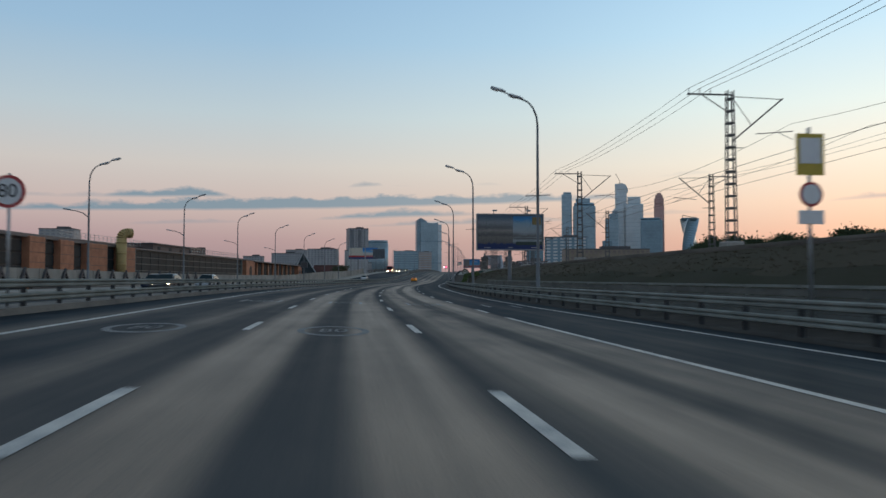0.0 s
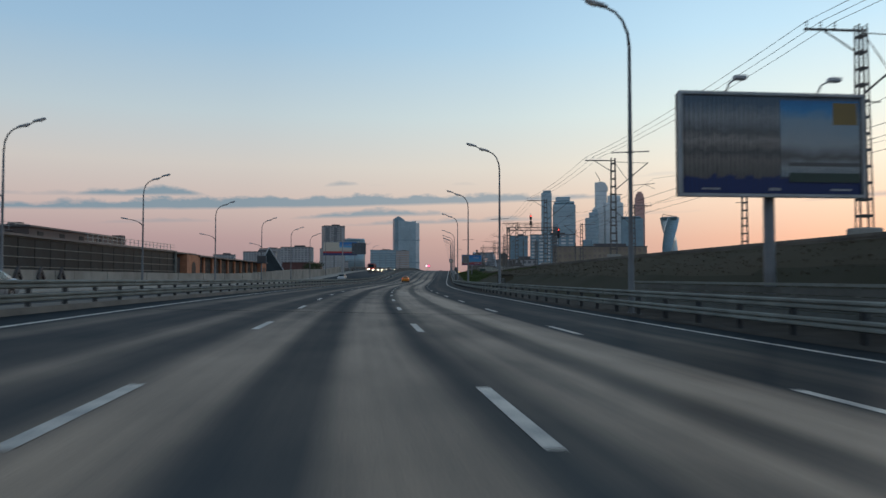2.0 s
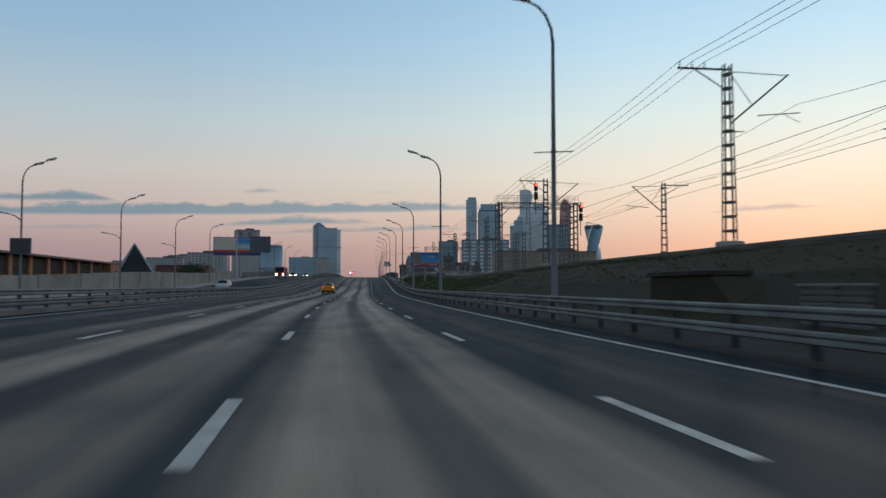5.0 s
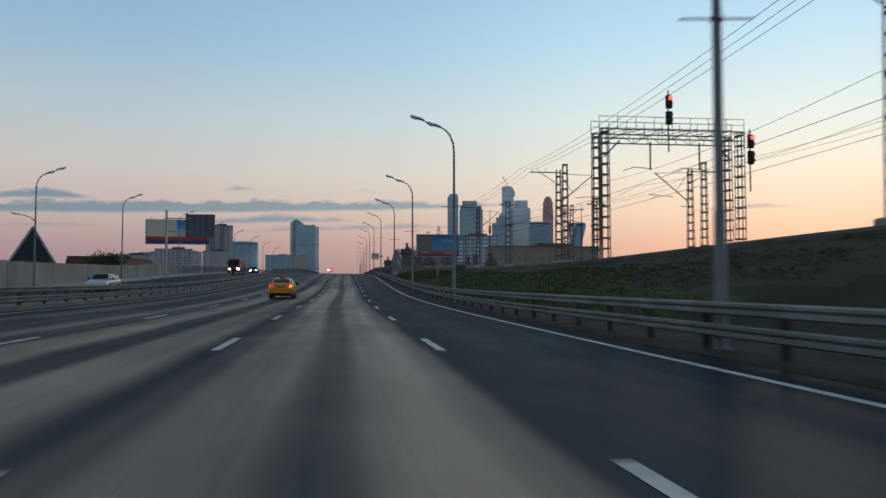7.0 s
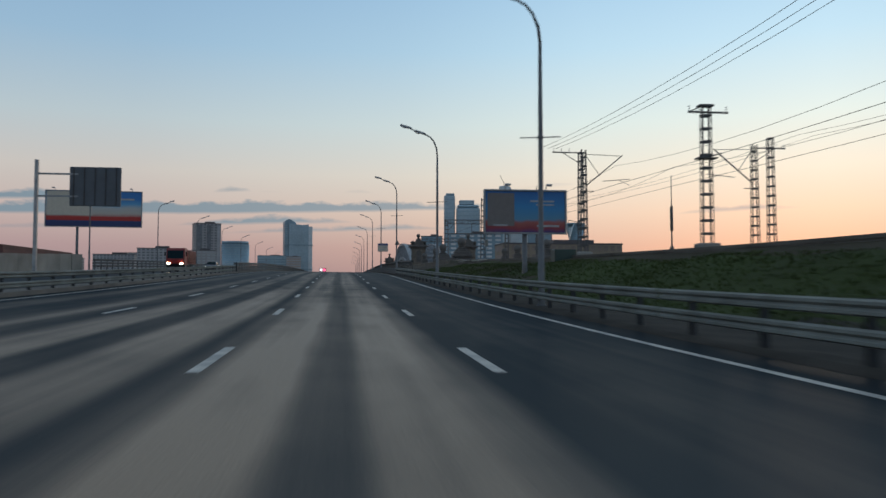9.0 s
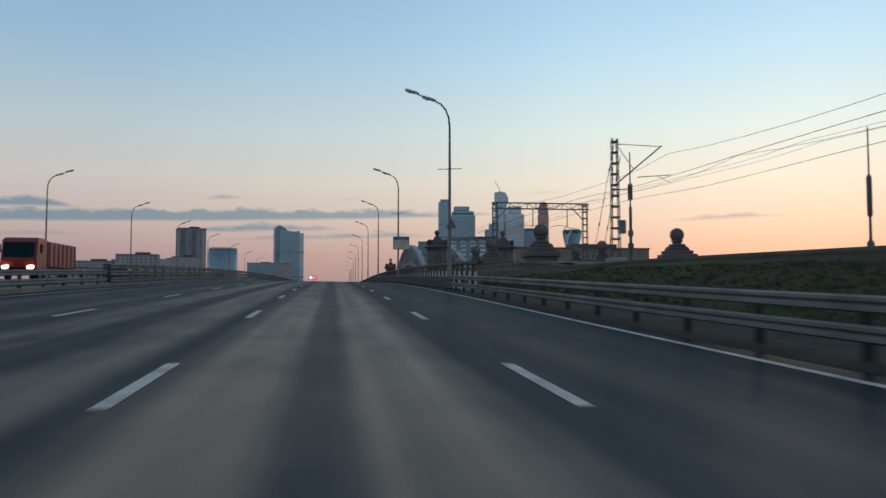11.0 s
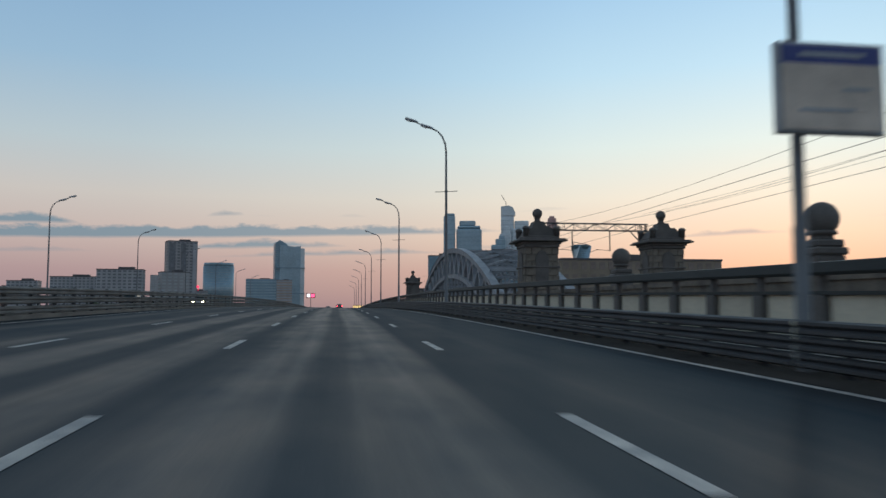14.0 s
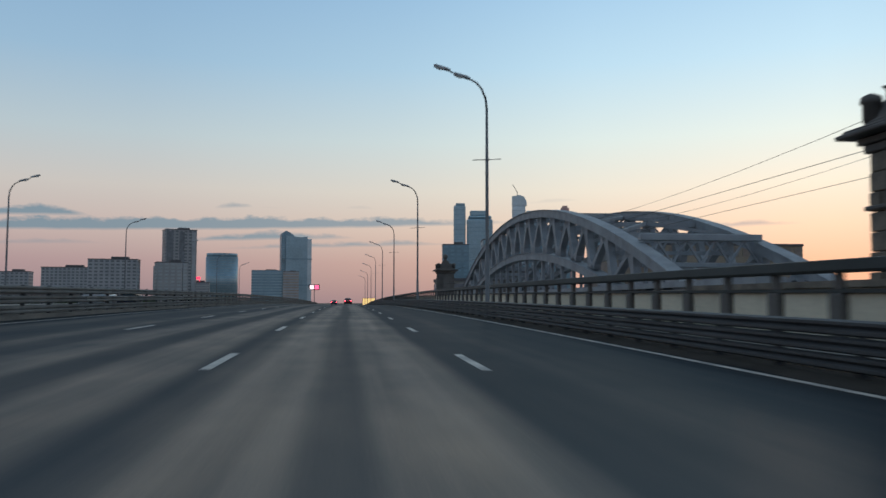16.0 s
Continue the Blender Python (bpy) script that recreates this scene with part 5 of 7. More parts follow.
# ---- billboards and signs ----
def picture(name, stops, bands):
    """A printed poster: a few broad areas of colour in its own plane, slightly faded."""
    m = bpy.data.materials.new(name)
    m.use_nodes = True
    n, l = m.node_tree.nodes, m.node_tree.links
    b = n["Principled BSDF"]
    b.inputs["Roughness"].default_value = 0.6
    tc = n.new("ShaderNodeTexCoord")
    sp = n.new("ShaderNodeSeparateXYZ")
    l.new(tc.outputs["Object"], sp.inputs[0])
    wob = n.new("ShaderNodeTexNoise")
    wob.inputs["Scale"].default_value = bands
    l.new(tc.outputs["Object"], wob.inputs["Vector"])
    ad = n.new("ShaderNodeMath")
    ad.operation = "MULTIPLY_ADD"
    ad.inputs[1].default_value = 0.5
    l.new(wob.outputs["Fac"], ad.inputs[0])
    l.new(sp.outputs[2], ad.inputs[2])
    mr = n.new("ShaderNodeMapRange")
    mr.inputs[1].default_value, mr.inputs[2].default_value = -1.25, 1.75
    l.new(ad.outputs[0], mr.inputs[0])
    ramp = n.new("ShaderNodeValToRGB")
    while len(ramp.color_ramp.elements) < len(stops):
        ramp.color_ramp.elements.new(0.5)
    for e, (p, c) in zip(ramp.color_ramp.elements, stops):
        e.position, e.color = p, (*c, 1)
    l.new(mr.outputs[0], ramp.inputs[0])
    l.new(ramp.outputs[0], b.inputs["Base Color"])
    return m


def flat_bars(bm, rows, y):
    """Plain bars in place of writing: x, z, width, height."""
    for x, z, w, h in rows:
        box(bm, (x, y, z), (w, 0.012, h))


def billboard(label, m, w, h, z, poster, bars, legs=(0.0,), lamps=2, blocks=()):
    t = thing("billboard", label, "billboard", m, "billboards")
    for x in legs:
        bm = bmesh.new()
        rod(bm, (x, 0.25, -3), (x, 0.25, z + h / 2), 0.2, 0.17, 14)
        part("pole", bm, "pole", t)
    bm = bmesh.new()
    box(bm, (0, 0.12, z + h / 2), (w + 0.06, 0.3, h + 0.06), bevel=0.03)
    part("case", bm, "darkwall", t)
    bm = bmesh.new()
    box(bm, (0, 0, 0), (w - 0.16, 0.02, h - 0.16))
    o = part("poster", bm, poster, t)
    o.matrix_basis = pose(0, -0.045, z + h / 2)
    for x0, z0, bw, bh, col in blocks:
        bm = bmesh.new()
        if bh > 0:
            box(bm, (0, 0, 0), (bw, 0.012, bh))
        else:
            # an uneven rounded patch of print, such as a tree's crown
            ring = [(k, 0.5 * (1 + 0.28 * noise.noise(Vector((2.1 * math.cos(k), 2.1 * math.sin(k), x0))))) for k in [math.tau * q / 26 for q in range(26)]]
            prism(bm, [(bw * r * math.cos(k), -bh * r * math.sin(k)) for k, r in ring], -0.006, 0.006)
        o = part("printed_shape", bm, col, t)
        o.matrix_basis = pose(x0, -0.062 - 0.003 * (len(t.children) % 8), z + h / 2 + z0)
    if bars:
        for x0, z0, bw, bh in bars:
            bm = bmesh.new()
            flat_bars(bm, [(x0, z + h / 2 + z0, bw, bh)], -0.078)
            part("lettering", bm, "print_white", t, "pale bar of lettering")
    for e in ((0, -0.06, w + 0.1, 0.1), (0, 0, w + 0.1, 0.1)):
        bm = bmesh.new()
        zz = z - 0.0 if e[1] < 0 else z + h
        box(bm, (0, -0.06, zz), (w + 0.12, 0.14, 0.12), bevel=0.02)
        part("frame", bm, "galv", t)
    for sx in (-1, 1):
        bm = bmesh.new()
        box(bm, (sx * w / 2, -0.06, z + h / 2), (0.12, 0.14, h), bevel=0.02)
        part("frame", bm, "galv", t)
    for i in range(lamps):
        x = -w / 2 + w * (i + 0.5) / lamps
        bm = bmesh.new()
        pipe(bm, [(x, 0, z + h), (x, -0.3, z + h + 0.28), (x, -0.9, z + h + 0.3)], [0.03, 0.03, 0.03], 6)
        box(bm, (x, -1.0, z + h + 0.27), (0.4, 0.25, 0.14), bevel=0.03)
        part("spotlight", bm, "lamp", t)
    return t


P = {}
M["trim_dark"] = material("dark_joint", (0.03, 0.032, 0.036), 0.7, vary=0.2, bump=0)
M["print_white"] = material("faded_white_print", (0.42, 0.43, 0.44), 0.6, vary=0.3, bump=0)
for key, colour in (("navy", (0.03, 0.05, 0.16)), ("ochre", (0.30, 0.21, 0.07)), ("teal", (0.03, 0.30, 0.34)), ("red", (0.5, 0.04, 0.03)), ("blue", (0.05, 0.22, 0.55)), ("cream", (0.6, 0.55, 0.45)), ("dusk", (0.2, 0.18, 0.17)), ("leaf", (0.04, 0.07, 0.055)), ("brick", (0.082, 0.062, 0.052)), ("stone", (0.14, 0.135, 0.13)), ("sand", (0.11, 0.098, 0.09))):
    P[key] = paint("print_" + key, colour, 0.55)
poster_a = picture("night_city_poster", ((0.0, (0.02, 0.04, 0.15)), (0.13, (0.025, 0.045, 0.16)), (0.17, (0.15, 0.14, 0.125)), (0.34, (0.24, 0.215, 0.19)), (0.42, (0.13, 0.125, 0.12)), (0.55, (0.36, 0.325, 0.29)), (0.63, (0.17, 0.17, 0.17)), (0.8, (0.32, 0.34, 0.35)), (0.95, (0.13, 0.19, 0.25))), 3.4)
mottle_a = picture("river_photo_print", ((0.0, (0.12, 0.18, 0.22)), (0.2, (0.36, 0.39, 0.39)), (0.3, (0.17, 0.16, 0.15)), (0.45, (0.42, 0.46, 0.47)), (0.7, (0.30, 0.42, 0.5)), (0.82, (0.07, 0.31, 0.6)), (1.0, (0.035, 0.16, 0.42))), 1.6)
board = billboard("slatted billboard with a dark city photo poster on one pole", at(71.8, 10.1, -0.2), 6.2, 3.3, 4.1, poster_a,
                  ((-2.1, -1.44, 0.6, 0.06), (0.05, -1.44, 0.4, 0.09), (2.3, -1.44, 0.7, 0.06)), blocks=((1.62, 0.22, 2.7, 2.5, mottle_a), (2.48, 1.05, 0.85, 0.72, P["ochre"]), (1.75, -0.62, 2.4, 0.12, P["stone"]), (1.75, -1.05, 2.4, 0.3, P["leaf"])))
# the turning slats of the board show as thin upright joints
first = None
for k in range(40):
    m = pose(-2.96 + 0.152 * k, -0.09, 4.1 + 1.65)
    if first is None:
        bm = bmesh.new()
        box(bm, (0, 0, 0), (0.012, 0.012, 3.1))
        first = part("slat_joint", bm, "trim_dark", board)
        first.matrix_basis = m
    else:
        again(first, m)
poster_b = picture("seaside_poster", ((0.0, (0.04, 0.05, 0.2)), (0.12, (0.3, 0.05, 0.06)), (0.26, (0.4, 0.12, 0.1)), (0.34, (0.10, 0.28, 0.42)), (0.6, (0.05, 0.26, 0.52)), (1.0, (0.03, 0.14, 0.4))), 0.8)
billboard("roadside billboard with a blue sky and red band poster", at(277, 12.9, -0.2), 5.8, 3.0, 5.0 - smooth(RISE, 277) + 0.2, poster_b,
          ((1.2, 0.75, 1.7, 0.12), (1.4, 0.5, 1.3, 0.1), (-1.8, -0.95, 1.0, 0.12), (1.6, -0.98, 1.6, 0.14)), blocks=((-1.75, 0.15, 1.9, 2.3, P["dusk"]),))
poster_c = picture("city_poster", ((0.0, (0.03, 0.03, 0.16)), (0.1, (0.45, 0.04, 0.05)), (0.2, (0.5, 0.3, 0.25)), (0.3, (0.55, 0.5, 0.42)), (0.55, (0.5, 0.52, 0.5)), (0.75, (0.12, 0.38, 0.62)), (1.0, (0.05, 0.22, 0.55))), 0.5)
billboard("huge billboard with a panorama poster above the far wall", at(338, -33.9, 0, 4), 12.6, 5.0, 9.6 - smooth(RISE, 338), poster_c,
          ((4.2, 1.4, 2.2, 0.26), (3.8, -1.95, 3.5, 0.34), (-3.9, -2.0, 2.5, 0.3)), (-2.2,), 5, ((-3.2, 0.75, 5.9, 3.3, P["cream"]), (0, -1.35, 12.3, 0.55, P["red"]), (0, -2.0, 12.3, 0.75, P["navy"])))
# variable sign seen from behind on a cantilever
t = thing("road_sign_gantry", "back of a grey road information sign on a cantilever post", "road sign", at(301, -29.6, 0))
bm = bmesh.new()
bar(bm, (1.5, 0, -0.5), (1.5, 0, 11.0), 0.3, 0.3)
part("post", bm, "galv", t)
for z in (7.6, 9.7):
    bm = bmesh.new()
    bar(bm, (1.5, 0, z), (5.2, 0, z), 0.16, 0.16)
    part("cantilever_arm", bm, "galv", t)
bm = bmesh.new()
box(bm, (6.75, 0.1, 8.55), (4.6, 0.3, 3.7), bevel=0.04)
part("sign_panel", bm, paint("sign_back", (0.10, 0.115, 0.13), 0.6, scale=0.8, vary=0.2), t, "dark grey back of the panel")
for k in range(5):
    bm = bmesh.new()
    box(bm, (4.83 + 0.96 * k, -0.09, 8.55), (0.08, 0.08, 3.6))
    part("stiffener", bm, "darkwall", t)


def round_sign(t, z, r, text):
    bm = bmesh.new()
    rod(bm, (0, 0, z), (0, -0.03, z), r, r, 32)
    part("sign_rim", bm, paint("sign_red", (0.45, 0.05, 0.05), 0.5), t, "faded red rim")
    bm = bmesh.new()
    rod(bm, (0, -0.025, z), (0, -0.045, z), r * 0.8, r * 0.8, 32)
    part("sign_face", bm, "white", t)
    if text:
        c = bpy.data.curves.new("digits", "FONT")
        c.body, c.size, c.align_x, c.align_y, c.extrude = text, r * 1.15, "CENTER", "CENTER", 0.004
        c.materials.append(M["black"])
        o = new("digits", c)
        o.parent = t
        o.matrix_basis = pose(0, -0.052, z, 90, 0, 0)


t = thing("speed_sign", "round red-rimmed speed limit sign reading 80 on a median post", "road sign", at(22.3, -12.7, 0.1))
bm = bmesh.new()
rod(bm, (0, 0.06, 0), (0, 0.06, 4.0), 0.04, n=10)
part("post", bm, "galv", t)
round_sign(t, 3.5, 0.45, "80")
t = thing("camera_sign", "post with a yellow-framed board above a round sign and plate", "road sign", at(20, 9.0, -0.2))
bm = bmesh.new()
rod(bm, (0, 0.06, -0.3), (0, 0.06, 5.6), 0.05, n=10)
part("post", bm, "galv", t)
bm = bmesh.new()
box(bm, (0, 0, 4.85), (0.82, 0.03, 1.15), bevel=0.01)
part("board_frame", bm, paint("sign_yellow", (0.55, 0.40, 0.05), 0.5), t, "yellow board")
bm = bmesh.new()
box(bm, (0, -0.02, 4.95), (0.62, 0.02, 0.7))
part("board_face", bm, "white", t)
round_sign(t, 3.75, 0.34, "")
bm = bmesh.new()
box(bm, (0, -0.01, 3.12), (0.75, 0.02, 0.38), bevel=0.01)
part("plate", bm, "white", t)


def pole_panel(s, z, w, h, u):
    t = thing("pole_advert", "small framed advertising panel clamped to a lamp post", "advert panel", at(s, u, 0), "pole adverts")
    bm = bmesh.new()
    box(bm, (0, -0.15, z), (w, 0.16, h), bevel=0.02)
    part("case", bm, "galv", t)
    for dz in (-0.4, 0.4):
        bm = bmesh.new()
        box(bm, (7.2 - u, 0.02, z + dz), (0.3, 0.36, 0.08))
        part("clamp", bm, "pole", t)
    bm = bmesh.new()
    box(bm, (0, -0.24, z - h * 0.1), (w - 0.14, 0.02, h * 0.72))
    part("poster", bm, paint("pale_poster", (0.62, 0.54, 0.45), 0.6, scale=1.5, vary=0.4), t)
    bm = bmesh.new()
    box(bm, (0, -0.24, z + h * 0.36), (w - 0.14, 0.02, h * 0.2))
    part("poster_head", bm, paint("print_blue_head", (0.05, 0.07, 0.25), 0.55), t)
    for row in ((0.0, z + h * 0.36, w * 0.6, 0.07), (0.4, z - 0.02, w * 0.25, 0.06), (-0.1, z - 0.35, w * 0.5, 0.06)):
        bm = bmesh.new()
        flat_bars(bm, [row], -0.254)
        part("lettering", bm, "galv", t)


pole_panel(359.75, 4.3, 1.78, 1.42, 7.5)
t = thing("warning_sign", "grey back of a triangular sign on a lamp post", "road sign", at(321.8, 7.25, -0.4))
bm = bmesh.new()
prism(bm, [(-0.34, 4.12), (0.34, 4.12), (0, 4.72)], -0.14, -0.11)
part("sign_plate", bm, "pole", t)
bm = bmesh.new()
box(bm, (0, -0.155, 4.3), (0.4, 0.03, 0.05))
part("stiffener", bm, "pole", t)
bm = bmesh.new()
box(bm, (0, -0.04, 4.3), (0.3, 0.3, 0.1))
part("clamp", bm, "pole", t)
for s, u in ((190.5, -28.7),):
    t = thing("hanging_board", "square dark board fixed to a far lamp post", "sign board", at(s, u, 0), "dark boards")
    bm = bmesh.new()
    box(bm, (0.4, -0.3, 4.6), (1.7, 0.25, 1.4), bevel=0.03)
    part("panel", bm, "sign_back", t)
    bm = bmesh.new()
    box(bm, (0.4, -0.45, 4.6), (1.5, 0.06, 1.2), bevel=0.02)
    part("face", bm, "darkwall", t)
t = thing("roadside_cabinet", "dark green metal cabinet at the foot of the bank", "cabinet", at(279, 16.2, 1.0 - 0.6))
bm = bmesh.new()
box(bm, (0, 0, 0.8), (1.6, 1.2, 2.6), bevel=0.04)
part("body", bm, paint("cabinet_green", (0.035, 0.07, 0.06), 0.5), t)
bm = bmesh.new()
box(bm, (0, -0.62, 0.8), (1.4, 0.04, 2.3), bevel=0.01)
part("door", bm, "cabinet_green", t)
t = thing("lit_board", "glowing yellow roadside board far ahead", "sign board", at(860, 12, 0))
bm = bmesh.new()
box(bm, (0, 0, 3.4), (7.6, 0.4, 4.2), bevel=0.05)
part("case", bm, "darkwall", t)
bm = bmesh.new()
box(bm, (0, -0.22, 3.4), (7.2, 0.04, 3.8))
part("lit_face", bm, paint("lit_yellow", (0.7, 0.5, 0.2), 0.5, emit=(1.0, 0.66, 0.25), power=0.9), t)
bm = bmesh.new()
for x in (-2.5, 2.5):
    rod(bm, (x, 0.1, -3), (x, 0.1, 1.4), 0.15, n=8)
part("legs", bm, "pole", t)

# ---- buildings ----
# distance haze is put into the blue, pale and dark wall colours, lightened and blued
M["tower_glass"] = material("blue_curtain_wall", (0.30, 0.43, 0.50), 0.35, 0.45, 0.3, 0.02, 0.2, 0.0, 0.6)
M["tower_pale"] = material("pale_curtain_wall", (0.52, 0.62, 0.66), 0.35, 0.45, 0.25, 0.02, 0.2, 0.0, 0.6)
M["tower_dark"] = material("dark_curtain_wall", (0.20, 0.32, 0.39), 0.35, 0.45, 0.3, 0.02, 0.2, 0.0, 0.6)
M["line_glass"] = material("shaded_floor_line", (0.20, 0.32, 0.40), 0.4, 0.3, 0.2, 0.02, 0.2, 0.0, 0.5)
M["tower_bronze"] = material("bronze_curtain_wall", (0.46, 0.31, 0.29), 0.35, 0.45, 0.25, 0.02, 0.2, 0.0, 0.6)
M["panel_wall"] = material("grey_panel_wall", (0.44, 0.44, 0.45), 0.85, 0.0, 0.25, 0.08, 1.0, 0.1)
M["warm_wall"] = material("warm_plaster_wall", (0.46, 0.37, 0.31), 0.85, 0.0, 0.25, 0.08, 1.0, 0.1)
M["brown_band"] = material("dull_brown_window_glass", (0.27, 0.22, 0.19), 0.5, 0.0, 0.3, 0.3, 2.0, 0.0, 0.2)
M["balcony_white"] = material("white_balcony_fronts", (0.62, 0.64, 0.65), 0.8, 0.0, 0.2, 0.1, 1.0, 0.0)
M["band_soft"] = material("dull_window_glass", (0.31, 0.315, 0.325), 0.4, 0.0, 0.3, 0.3, 2.0, 0.0, 0.3)
M["band"] = material("window_band_glass", (0.16, 0.18, 0.2), 0.2, 0.0, 0.4, 0.3, 2.0, 0.0, 0.6)
M["band_mid"] = material("shaded_window_glass", (0.20, 0.21, 0.225), 0.4, 0.0, 0.4, 0.3, 2.0, 0.0, 0.3)
M["band_pale"] = material("pale_floor_band", (0.42, 0.44, 0.45), 0.6, 0.0, 0.2, 0.1, 1.0, 0.0)


def block(name, label, category, x, y, w, d, h, wall, band, floors, turn=0.0, base=0.0, group="", band_h=0.5, cols=0, roof=True, stripes=()):
    """A building with a wall body, a proud band of windows on each storey and a roof edge."""
    t = thing(name, label, category, pose(x, y, base, 0, 0, turn), group)
    bm = bmesh.new()
    box(bm, (0, 0, h / 2 - 0.5), (w, d, h + 1))
    part("wall", bm, wall, t)
    pitch = h / floors
    side = pane = None
    for i in range(floors):
        z = pitch * (i + 0.55)
        if side is None:
            bm = bmesh.new()
            box(bm, (0, 0, 0), (w + 0.3, d * (0.86 if cols else 1.0) + (0.0 if cols else 0.3), pitch * band_h))
            side = part("window_band", bm, band, t)
            side.matrix_basis = pose(0, 0, z)
        else:
            again(side, pose(0, 0, z))
        for k in range(cols):
            m = pose(-w / 2 + w / cols * (k + 0.5), -d / 2, z)
            if pane is None:
                bm = bmesh.new()
                box(bm, (0, 0, 0), (w / cols * 0.6, 0.4, pitch * band_h))
                pane = part("window", bm, band, t)
                pane.matrix_basis = m
            else:
                again(pane, m)
    for x, wide, mat in stripes:
        bm = bmesh.new()
        box(bm, (x * w, 0, h * 0.49), (wide * w, d + 1.6, h * 0.97))
        part("loggia_strip", bm, mat, t)
    if roof:
        bm = bmesh.new()
        box(bm, (0, 0, h + 0.4), (w + 0.6, d + 0.6, 0.8))
        box(bm, (w * 0.12, 0, h + 1.8), (w * 0.35, d * 0.4, 2.6))
        part("roof", bm, "roof", t)
    return t


M["tan_wall"] = material("tan_plaster", (0.30, 0.25, 0.19), 0.85, vary=0.3, scale=0.1, fine=2, bump=0)
# apartment and office blocks ahead on the far bank
M["panel_dim"] = material("dull_grey_panel_wall", (0.41, 0.40, 0.395), 0.85, 0.0, 0.25, 0.08, 1.0, 0.1)
block("apartment_tower", "tall grey apartment tower with dark window rows", "apartment block", -183, 1246, 31, 24, 80, "panel_dim", "band_mid", 24, 20, cols=7, group="apartment blocks", stripes=((-0.36, 0.2, "band_mid"), (0.02, 0.16, "band_mid"), (0.4, 0.12, "panel_wall")))
block("apartment_block", "grey apartment block with pale balconies below a tower", "apartment block", -177, 1180, 28, 20, 43, "panel_dim", "band_pale", 13, 20, cols=5, group="apartment blocks")
block("apartment_block", "stepped grey apartment block", "apartment block", -221, 1150, 42, 18, 44, "panel_wall", "band_mid", 14, 5, cols=9, group="apartment blocks")
block("apartment_block", "long grey apartment block", "apartment block", -303, 1280, 50, 18, 42, "panel_wall", "band_mid", 13, 5, cols=12, group="apartment blocks")
block("apartment_block", "low grey apartment block", "apartment block", -365, 1300, 32, 18, 38, "panel_wall", "band_mid", 11, 5, cols=7, group="apartment blocks")
block("apartment_block", "grey apartment tower behind the market hall", "apartment block", -430, 800, 34, 22, 52, "panel_dim", "band_soft", 15, 10, cols=6, group="apartment blocks")
block("apartment_block", "far grey apartment block", "apartment block", -470, 2100, 56, 20, 78, "panel_dim", "band_soft", 20, 5, cols=12, group="apartment blocks")
block("apartment_block", "far pale apartment block", "apartment block", -400, 2200, 50, 20, 84, "panel_dim", "band_pale", 20, 5, cols=10, group="apartment blocks")
# round blue office building
t = thing("office_building", "rounded blue glass office building", "office building", pose(-205, 1694, 0, 0, 0, 8))
bm = bmesh.new()
R = 26
for z0, z1, k in ((-1, 78, 0), (78, 83.5, 1)):
    lathe(bm, [(R - k, z0), (R - k, z1)], 28)
bm.transform(Matrix.Diagonal((0.96, 0.7, 1, 1)))
part("wall", bm, "tower_glass", t)
first = None
for i in range(18):
    m = pose(0, 0, 4 + 4.2 * i)
    if first is None:
        bm = bmesh.new()
        lathe(bm, [(R + 0.2, 0), (R + 0.2, 0.5)], 28)
        bm.transform(Matrix.Diagonal((0.96, 0.7, 1, 1)))
        first = part("floor_band", bm, "band_pale", t)
        first.matrix_basis = m
    else:
        again(first, m)
# glass tower with a raked roof, and its podium
t = thing("office_tower", "blue glass office tower with a slanting roof edge", "office tower", pose(-140, 2612, 0, 0, 0, 10))
bm = bmesh.new()
prism(bm, [(-42, -2), (-8, -2), (-8, 190), (-22, 199), (-30, 202), (-42, 194)], -22, 22)
part("front_slab", bm, "tower_dark", t)
bm = bmesh.new()
prism(bm, [(-30, -2), (28, -2), (28, 186), (10, 184), (-30, 188)], -30, 14)
part("main_slab", bm, "tower_glass", t)
bm = bmesh.new()
prism(bm, [(28, -2), (40, -2), (40, 180), (28, 180)], -26, 20)
part("end_slab", bm, "tower_pale", t)
for z in (52, 124):
    bm = bmesh.new()
    box(bm, (0, -4, z), (82, 54, 2.4))
    part("floor_band", bm, "tower_dark", t)
for i in range(30):
    bm = bmesh.new()
    box(bm, (-36, -4, 8 + 6 * i), (13, 37, 0.9))
    part("louvre", bm, "band_pale", t)
block("office_podium", "low glass office podium beside the tower", "office building", -205, 2480, 78, 50, 87, "tower_glass", "tower_dark", 12, 4)
block("office_podium", "pale low office block beside the tower", "office building", -144, 2470, 40, 44, 84, "warm_wall", "panel_wall", 12, 4)
block("long_hall", "long flat brown building beyond the rail bridge", "office building", 112, 672, 70, 26, 25.4, "tan_wall", "brown_band", 5, 0, cols=18, band_h=0.6)
block("apartment_block", "white apartment block with layered balconies", "apartment block", 117, 984, 52, 26, 52, "tower_dark", "balcony_white", 13, -6, cols=6, group="apartment blocks")
block("apartment_block", "blue-grey apartment block behind the railway", "apartment block", 90, 1120, 24, 24, 58, "tower_dark", "line_glass", 16, -6, cols=4, group="apartment blocks")
block("low_shed", "low pale shed beside the rail bridge", "shed", 26, 640, 24, 14, 12, "concrete", "band", 3, 0)
block("low_shed", "low grey building near the rail bridge", "shed", 52, 700, 26, 18, 16, "panel_wall", "band", 4, 0, cols=6)

